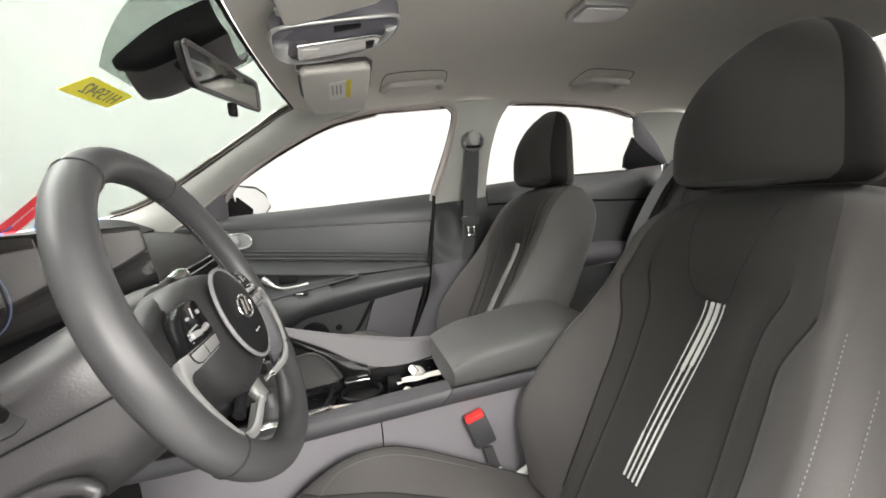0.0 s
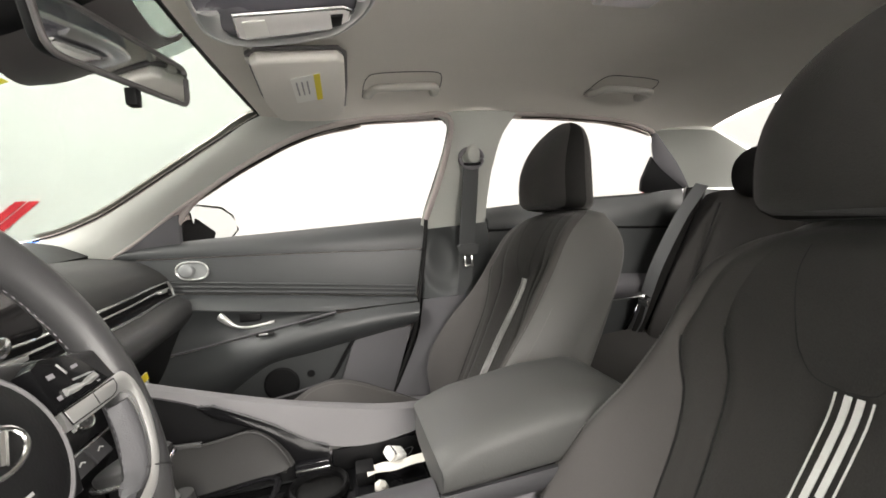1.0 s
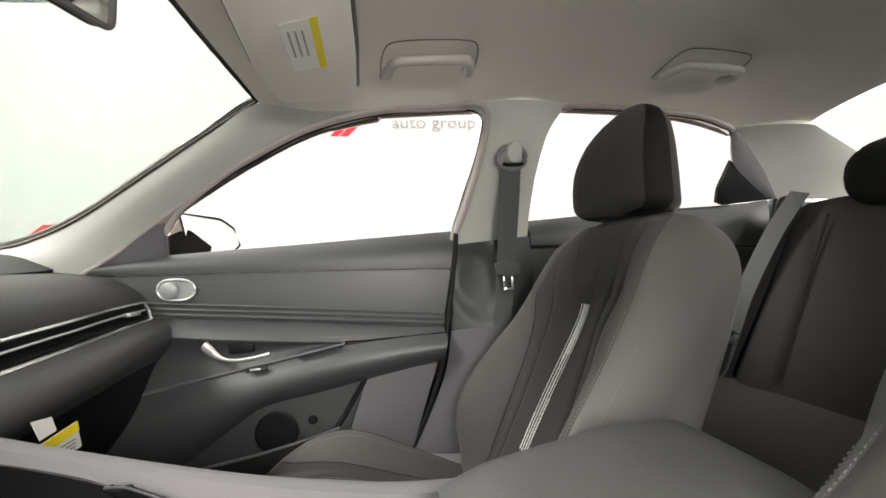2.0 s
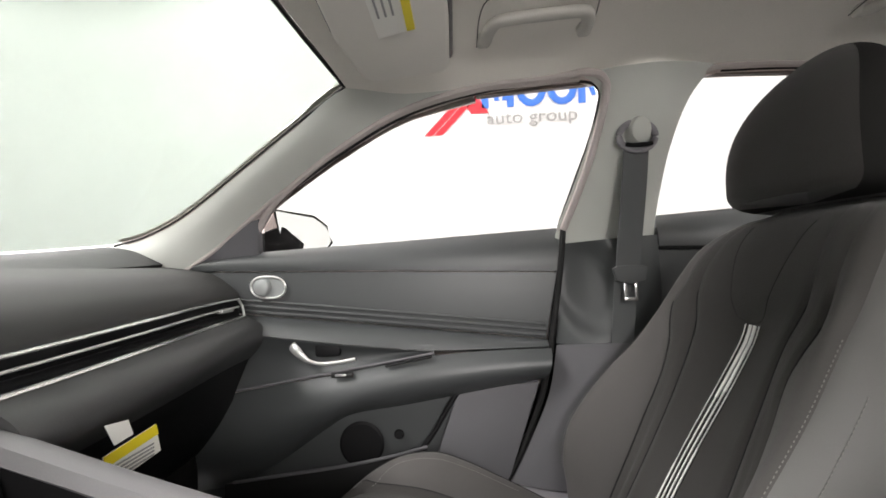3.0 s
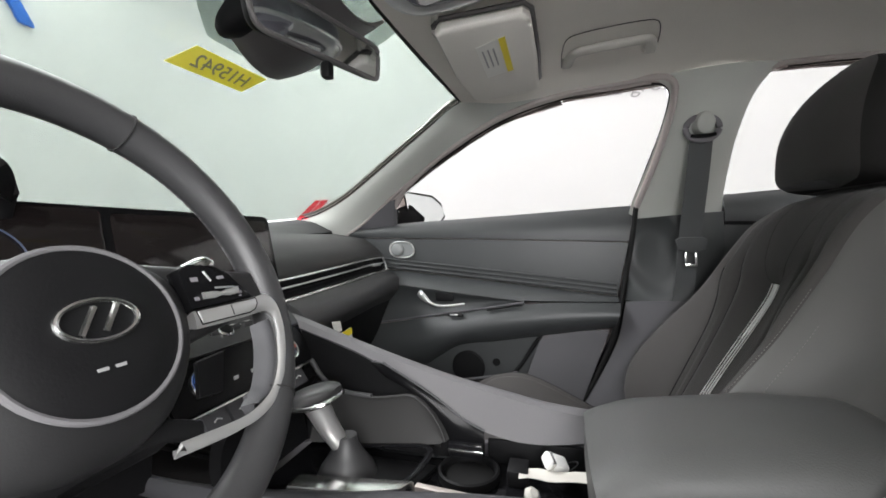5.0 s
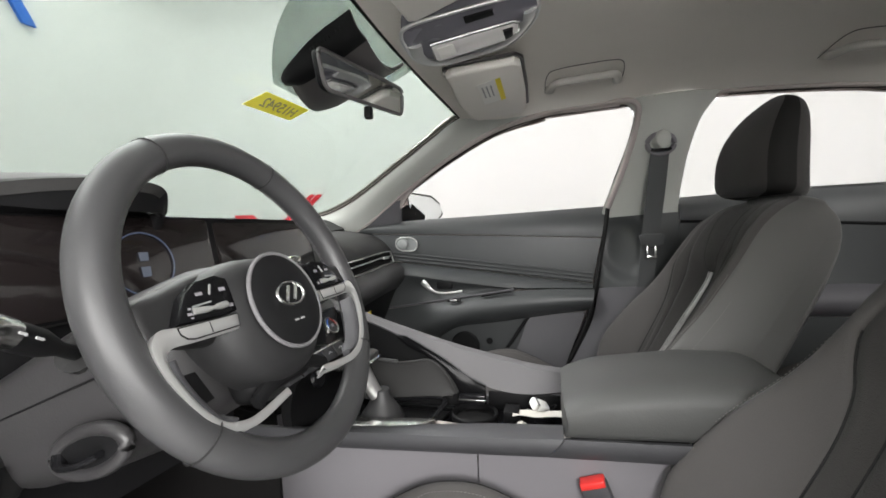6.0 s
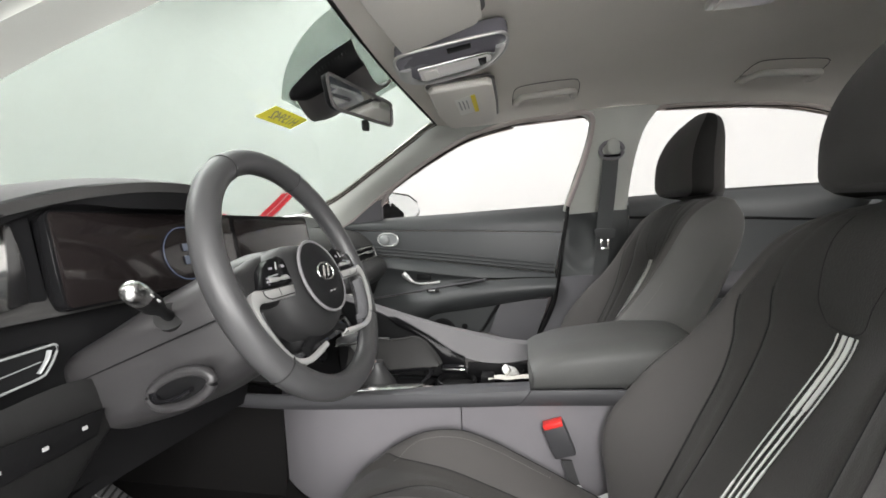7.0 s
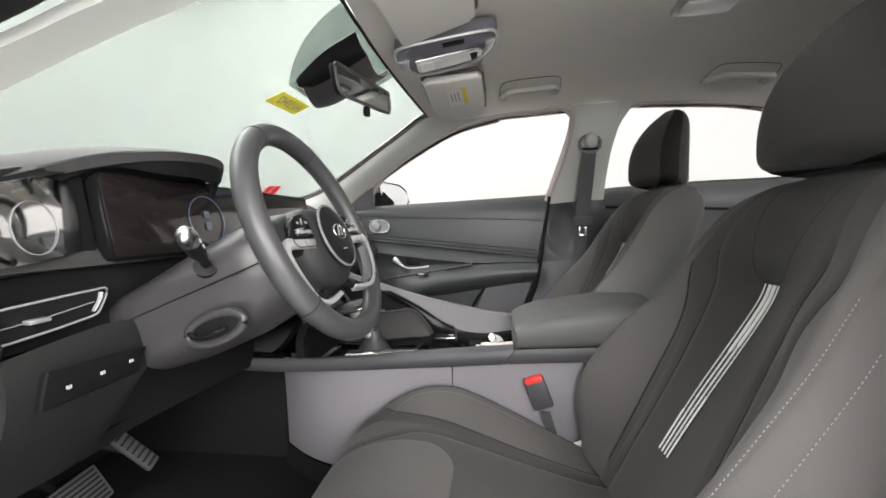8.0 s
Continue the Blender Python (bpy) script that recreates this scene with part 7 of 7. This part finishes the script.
# hanging label in the passenger footwell
t = thing("dash_label", "yellow and white warning card hanging under the dash", "label", (-0.35, 0.25, 0.61))
part("card", prism([(-0.338, 0.205, 0.600), (-0.338, 0.298, 0.606), (-0.338, 0.288, 0.647), (-0.338, 0.203, 0.640)], (0.001, 0, 0)), PAPER, t, "white printed card")
part("band", prism([(-0.3365, 0.2045, 0.626), (-0.3365, 0.292, 0.632), (-0.3365, 0.288, 0.647), (-0.3365, 0.203, 0.640)], (0.001, 0, 0)), YELLOW, t, "yellow heading band")
for k in range(4):
    part("print_line", block(-0.3368, -0.336, 0.212, 0.284, 0.606 + 0.005 * k, 0.6082 + 0.005 * k, 0), PRINT, t)
part("tag", prism([(-0.340, 0.208, 0.676), (-0.340, 0.244, 0.670), (-0.340, 0.252, 0.648), (-0.340, 0.222, 0.646)], (0.001, 0, 0)), PAPER, t, "white paper tag")


# ---- things under the roof ----
def grab_handle(x0, x1, y, z0, z1, label):
    t = thing("grab_handle", label, "grab handle", (0.5 * (x0 + x1), y, 0.5 * (z0 + z1)), group="grab handles")
    P = lambda u, y, drop: (x0 + (x1 - x0) * u, y, z0 + (z1 - z0) * u + (0.447 - y) * 0.20 - drop)
    bar = catmull([P(0.04, 0.455, -0.004), P(0.045, 0.444, 0.016), P(0.06, 0.412, 0.026), P(0.12, 0.384, 0.031), P(0.25, 0.377, 0.033), P(0.5, 0.375, 0.034), P(0.78, 0.377, 0.033), P(0.89, 0.384, 0.031), P(0.945, 0.412, 0.026), P(0.955, 0.444, 0.016), P(0.96, 0.455, -0.004)], 56)
    bar = [(x, y, z + 0.006) for x, y, z in bar]
    part("bar", tube(bar, 0.0115, 14, flat=0.85, up=(0, 0, 1)), HANDLE_GREY, t, "grey moulded grip bar")
    # dark tube on the headliner draws the handle's shadow gap
    gap = catmull([P(-0.03, 0.462, 0.005), P(-0.02, 0.40, 0.005), P(0.04, 0.362, 0.005), P(0.2, 0.352, 0.005), P(0.5, 0.350, 0.005), P(0.8, 0.352, 0.005), P(0.96, 0.362, 0.005), P(1.02, 0.40, 0.005), P(1.03, 0.462, 0.005)], 40)
    part("base_shade_line", tube(gap, 0.0011, 8), DASH_MID, t, "dark line drawn for the shadow gap round the handle")
    for u in (0.03, 0.97):
        c = P(u, 0.452, 0.002)
        part("mount", block(c[0] - 0.011, c[0] + 0.011, c[1] - 0.014, c[1] + 0.008, c[2] - 0.012, c[2] + 0.022, 0.005, 3), HANDLE_GREY, t, "grey end mount")


grab_handle(0.158, 0.350, 0.462, 1.262, 1.272, "grey fold-down grab handle above the passenger window")
grab_handle(0.815, 1.000, 0.462, 1.274, 1.262, "grey fold-down grab handle above the rear window")


def sun_visor(s, label):
    t = thing("sun_visor", label, "sun visor", (0.02, 0.25 * s, 1.22), group="sun visors")
    far = 0.045 if s < 0 else 0.0
    o = [(-0.058, 0.105, 1.217), (-0.066, 0.30, 1.212), (-0.052, 0.405, 1.205), (-0.035, 0.425, 1.205), (0.085, 0.440, 1.222), (0.100, 0.425, 1.226), (0.103, 0.30, 1.236), (0.100, 0.150, 1.243), (0.088, 0.130, 1.243), (-0.045, 0.095, 1.221)]
    part("flap", prism(flip([(x, y + far, z - 0.004) for x, y, z in o], s), (0.002, 0, -0.020), 0.007, 3), VISOR_CLOTH, t, "padded grey-beige vinyl flap")
    # dark outline in place of the shadow between flap and headliner
    part("edge_shade_line", tube(flip([(x * 1.03, y + far, z - 0.002) for x, y, z in o], s), 0.0045, 8, closed=True), SHROUD_GREY, t, "dark line drawn for the shadow gap behind the flap")
    part("clip", block(-0.066, -0.044, (0.120 + far) * s - 0.01, (0.120 + far) * s + 0.01, 1.205, 1.235, 0.004), HANDLE_GREY, t, "grey retaining clip")
    part("pivot", tube(flip([(-0.045, 0.118 + far, 1.214), (-0.05, 0.095 + far, 1.222), (-0.05, 0.090 + far, 1.245)], s), 0.005, 8), HANDLE_GREY, t)
    if s < 0:
        return
    # warning labels
    lab = lambda x, y: Vector((x, y * s, 1.1965 + (x + 0.05) * 0.155 - 0.03 * (y - 0.25)))
    part("label_paper", prism([lab(0.0, 0.172) - Vector((0, 0, 0.0095)), lab(0.055, 0.160) - Vector((0, 0, 0.0095)), lab(0.055, 0.300) - Vector((0, 0, 0.0095)), lab(0.0, 0.306) - Vector((0, 0, 0.0095))], (0, 0, -0.0008)), PAPER, t, "white warning label")
    part("label_band", prism([lab(0.043, 0.163) - Vector((0, 0, 0.0106)), lab(0.055, 0.160) - Vector((0, 0, 0.0106)), lab(0.055, 0.300) - Vector((0, 0, 0.0106)), lab(0.043, 0.301) - Vector((0, 0, 0.0106))], (0, 0, -0.0006)), YELLOW, t, "yellow heading band")
    for k in range(3):
        part("print_line", prism([lab(0.008 + 0.010 * k, 0.19) - Vector((0, 0, 0.0106)), lab(0.011 + 0.010 * k, 0.19) - Vector((0, 0, 0.0106)), lab(0.011 + 0.010 * k, 0.26) - Vector((0, 0, 0.0106)), lab(0.008 + 0.010 * k, 0.26) - Vector((0, 0, 0.0106))], (0, 0, -0.0005)), PRINT, t)


sun_visor(1, "folded grey-beige passenger sun visor with warning label")
sun_visor(-1, "folded grey-beige driver's sun visor under the headliner")


def overhead_console():
    t = thing("overhead_console", "silver and smoked map lamp console on the headliner", "map lamp", (0.03, 0, 1.23))
    face = lambda x, y, drop=0.0: Vector((x, y, 1.2140 + 0.195 * x + 0.04 * abs(y) - drop))
    outline = [(-0.090, -0.055), (-0.085, -0.098), (-0.062, -0.118), (0.02, -0.110), (0.100, -0.097), (0.136, -0.084), (0.144, -0.045), (0.132, -0.002), (0.098, 0.050), (0.058, 0.064), (0.0, 0.062), (-0.050, 0.048), (-0.078, 0.020), (-0.090, -0.018)]
    loop = catmull([face(x, y) for x, y in outline + outline[:1]], 57)[:-1]
    part("body", prism([p + Vector((0, 0, 0.030)) for p in loop], (0, 0, -0.032), 0.005, 3), CHARCOAL_LENS, t, "smoked lilac-grey console body")
    part("edge_trim", tube([p + Vector((0, 0, -0.001)) for p in loop], 0.0035, 8, closed=True), SILVER, t, "satin silver edge")
    outer = [face(x, y, 0.003) for x, y in ((-0.086, -0.062), (-0.089, -0.018), (-0.077, 0.020), (-0.050, 0.046), (0.0, 0.060), (0.058, 0.062), (0.096, 0.048), (0.130, -0.004), (0.141, -0.046))]
    inner = [face(x, y, 0.006) for x, y in ((-0.060, -0.058), (-0.066, -0.020), (-0.058, 0.008), (-0.040, 0.024), (0.0, 0.034), (0.050, 0.036), (0.082, 0.026), (0.112, -0.012), (0.118, -0.044))]
    part("lamp_frame", strip(outer, inner, 48, 6, (0, 0, -0.004), 0.008, (0, 0, 1)), SILVER, t, "satin silver lamp frame")
    rim = [face(x, y, 0.006) for x, y in ((-0.046, -0.050), (-0.050, 0.004), (-0.042, 0.014), (0.080, 0.020), (0.106, 0.000), (0.108, -0.026), (0.098, -0.034))]
    part("lamp_rim", tube(rim, 0.0035, 8, closed=True), CHROME, t, "bright lamp rim")
    part("map_lamp", prism(rim, (0, 0, -0.004), 0.002), LAMP_LENS, t, "pale map lamp lens")
    part("lamp_bulb", prism([face(x, y, 0.010) for x, y in ((-0.038, -0.040), (-0.040, 0.002), (-0.008, 0.004), (-0.008, -0.038))], (0, 0, -0.002), 0.001), PAPER, t, "warm white bulb window")
    part("lamp_switch", prism([face(x, y, 0.008) for x, y in ((0.080, -0.026), (0.082, 0.006), (0.096, 0.002), (0.098, -0.024))], (0, 0, -0.006), 0.002), BLACK, t, "small black switch")
    part("centre_button", prism([face(x, y, 0.001) for x, y in ((0.022, -0.092), (0.022, -0.072), (0.070, -0.068), (0.070, -0.086))], (0, 0, -0.003), 0.001), BLACK, t, "dark console key")


overhead_console()
t = thing("dome_lamp", "small silver-edged dome lamp on the headliner", "lamp", (0.60, -0.02, 1.29))
part("bezel", block(0.54, 0.665, -0.06, 0.02, 1.284, 1.302, 0.006), SILVER, t, "satin bezel")
part("lens", block(0.552, 0.652, -0.05, 0.01, 1.279, 1.288, 0.004), LAMP_LENS, t, "pale lens")


def rear_view_mirror():
    t = thing("rear_view_mirror", "black framed rear-view mirror hanging from the windscreen", "mirror", (-0.2, -0.08, 1.13))
    corners = [(-0.192, -0.190, 1.160, 0.014), (-0.139, 0.052, 1.166, 0.016), (-0.138, 0.044, 1.110, 0.014), (-0.184, -0.183, 1.096, 0.018)]
    o = []
    for k in range(4):
        c, before, after = (Vector(corners[(k + d) % 4][:3]) for d in (0, -1, 1))
        r = corners[k][3]
        a, b = c + (before - c).normalized() * r, c + (after - c).normalized() * r
        o += [tuple(a.lerp(c, s).lerp(c.lerp(b, s), s)) for s in (0, 0.25, 0.5, 0.75, 1)]
    part("glass", prism(o, (-0.002, 0.0005, 0)), MIRROR, t, "dim mirror glass")
    part("frame", tube(o, 0.0036, 8, closed=True), SHROUD_GREY, t, "thin dark grey frame")
    part("housing", prism([(x - 0.003, y, z) for x, y, z in o], (-0.013, 0.003, 0.001), 0.005, 3), BLACK, t, "black plastic housing")
    part("tab", block(-0.172, -0.158, -0.072, -0.056, 1.078, 1.100, 0.003), BLACK, t, "small dipping tab")
    part("stem", tube([(-0.20, -0.08, 1.13), (-0.235, -0.07, 1.165), (-0.27, -0.05, 1.19)], 0.010, 10), BLACK, t, "black mirror stem")


rear_view_mirror()


def sensor_shroud():
    t = thing("sensor_shroud", "black camera shroud on the windscreen behind the mirror", "sensor cover", (-0.25, 0, 1.18))
    glass_d = [(-0.166, -0.124, 1.246), (-0.240, -0.120, 1.212), (-0.300, -0.112, 1.172), (-0.322, -0.098, 1.161)]
    ridge = [(-0.150, -0.092, 1.206), (-0.225, -0.086, 1.172), (-0.285, -0.080, 1.150), (-0.318, -0.072, 1.153)]
    glass_p = [(-0.158, 0.126, 1.248), (-0.230, 0.118, 1.212), (-0.295, 0.108, 1.180), (-0.333, 0.094, 1.166)]
    part("side_face", strip(glass_d, ridge, 24, 8, (0.0, -0.006, -0.008), 0.006, (0, 0, 1)), BLACK, t, "black moulded side of the cover")
    part("access_panel", strip(ridge, glass_p, 24, 12, (0, 0, -0.030), 0.006, (0, 0, 1)), SHROUD_GREY, t, "dark grey satin access panel")
    part("panel_joint", tube([Vector(ridge[1]).lerp(Vector(glass_p[1]), k / 10) + Vector((0, 0, -0.002 - 0.030 * math.sin(math.pi * k / 10))) for k in range(11)], 0.001, 5), BLACK, t)
    for k in range(10):
        a = Vector(glass_d[1]).lerp(Vector(glass_d[0]), k / 10 - 0.15).lerp(Vector(ridge[1]).lerp(Vector(ridge[0]), k / 10 - 0.15), 0.22) + Vector((0, -0.006, -0.004))
        part("vent_slot", tube([a, a + Vector((0.001, 0.006, -0.007))], 0.0012, 5), RUBBER, t)
    rows = []
    for i in range(17):
        u = i / 16
        w = 0.235 * (1 - 0.62 * u**2.2)
        rows.append([windscreen_point(0.995 - 0.265 * u, -w + 1.75 * w * j / 20) + Vector((0.001, 0, 0.002)) for j in range(21)])
    part("frit_band", thick(sheet(rows), 0.001), FROST, t, "grey dotted shade band on the glass")


sensor_shroud()

t = thing("stock_note", "yellow paper note taped outside the windscreen", "note", (-0.40, -0.03, 1.12))
n_pts = [Vector((-0.388, -0.122, 1.111)), Vector((-0.352, -0.100, 1.136)), Vector((-0.362, 0.056, 1.146))]
n_pts.append(n_pts[0] + n_pts[2] - n_pts[1])
part("paper", prism(n_pts, (-0.0006, 0, 0.001)), NOTE, t, "yellow paper")
along = (n_pts[0] - n_pts[3]).normalized()
upward = (n_pts[1] - n_pts[0]).normalized()
facing = along.cross(upward).normalized()
upward = facing.cross(along).normalized()
mid = sum(n_pts, Vector()) / 4
ROT = Matrix((along, upward, facing)).transposed().to_4x4()
inner = 1 if facing.dot(Vector((1, 0, -1))) > 0 else -1
flat_text("H15942", 0.036, Matrix.Translation(mid + facing * 0.0022 * inner) @ ROT, PRINT, t, "handwriting")

# ---- dealer signs on the booth wall ----
WALL_Y = 3.2


def dealer_sign(x0, z0, k, label, lettered=True):
    """x0, z0: the foot of the red mark; k: scale."""
    t = thing("dealer_sign", label, "sign", (x0, WALL_Y, z0), group="dealer signs")
    y = WALL_Y - 0.012
    # the wall turns inward at the booth's rounded corner
    bend = lambda x: 1.3 - math.sqrt(max(1.69 - min(x + 2.0, 0) ** 2, 0.01))
    P = lambda a, b: (x0 + a * k, y - bend(x0 + a * k), z0 + b * k)
    D = (0, 0.012, 0)
    for d in (0.0, 0.085):
        part("red_bar", thick(sheet([[P(d + 0.85 * q / 10, 0.85 * q / 10), P(d + 0.07 + 0.85 * q / 10, 0.85 * q / 10)] for q in range(11)]), 0.012, D), RED_PAINT, t, "slanted red bar")
    part("red_bar", prism([P(0.41, 0.17), P(0.56, 0.17), P(0.28, 0.62), P(0.13, 0.62)], D, 0.002), RED_PAINT, t, "crossing red bar")
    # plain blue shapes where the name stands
    x = 0.50
    for shape in ("box", "ring", "ring", "box"):
        if shape == "ring":
            pts = [P(x + 0.125 + 0.098 * math.cos(a), 0.36 + 0.125 * math.sin(a)) for a in [2 * math.pi * q / 28 for q in range(28)]]
            part("blue_ring", tube(pts, 0.031 * k, 8, closed=True, flat=0.25, up=(0, 1, 0)), BLUE_PAINT, t, "blue ring shape")
            x += 0.26
        else:
            for q, w in ((0.0, 0.06), (0.215, 0.06)):
                part("blue_bar", prism([P(x + q, 0.21), P(x + q + w, 0.21), P(x + q + w, 0.51), P(x + q, 0.51)], D, 0.002), BLUE_PAINT, t, "blue upright bar")
            for q in (0.0, 0.2):
                part("blue_bar", prism([P(x + 0.035 + (0.0 if q == 0 else 0.14), 0.51 if q == 0 else 0.27), P(x + 0.075 + (0.0 if q == 0 else 0.14), 0.51 if q == 0 else 0.27), P(x + 0.155 + (0.0 if q == 0 else 0.10), 0.27 if q == 0 else 0.51), P(x + 0.115 + (0.0 if q == 0 else 0.10), 0.27 if q == 0 else 0.51)], D, 0.002), BLUE_PAINT, t, "blue slanted bar")
            x += 0.30
    part("blue_ring", tube([P(-0.10 + 0.14 * math.cos(a), 0.36 + 0.145 * math.sin(a)) for a in [2 * math.pi * q / 28 for q in range(28)]], 0.036 * k, 8, closed=True, flat=0.25, up=(0, 1, 0)), BLUE_PAINT, t, "blue ring shape")
    if lettered:
        flat_text("auto group", 0.155 * k, Matrix.Translation(P(0.92, 0.115)) @ pose(0, 0, 0, 90, 0, 0) @ Matrix.Diagonal((1.12, 1, 8, 1)), GREY_PAINT, t)


dealer_sign(-0.17, 1.96, 1.0, "red, blue and grey dealer sign on the white wall")
dealer_sign(-3.07, 0.52, 0.9, "low red and blue dealer sign on the white wall", False)
dealer_sign(2.55, 0.33, 1.0, "low red and blue dealer sign on the white wall", False)
t = thing("dealer_sign", "blue dealer sign shapes high on the front wall", "sign", (-3.3, 1.3, 2.4), group="dealer signs")
part("blue_bar", prism([(-3.27, 1.38, 2.36), (-3.27, 1.30, 2.36), (-3.27, 1.12, 2.70), (-3.27, 1.20, 2.70)], (-0.03, 0, 0), 0.004), BLUE_PAINT, t, "blue slanted leg shape")
part("blue_bar", prism([(-3.27, 1.08, 2.36), (-3.27, 1.00, 2.36), (-3.27, 1.00, 2.85), (-3.27, 1.08, 2.85)], (-0.03, 0, 0), 0.004), BLUE_PAINT, t, "blue upright bar")
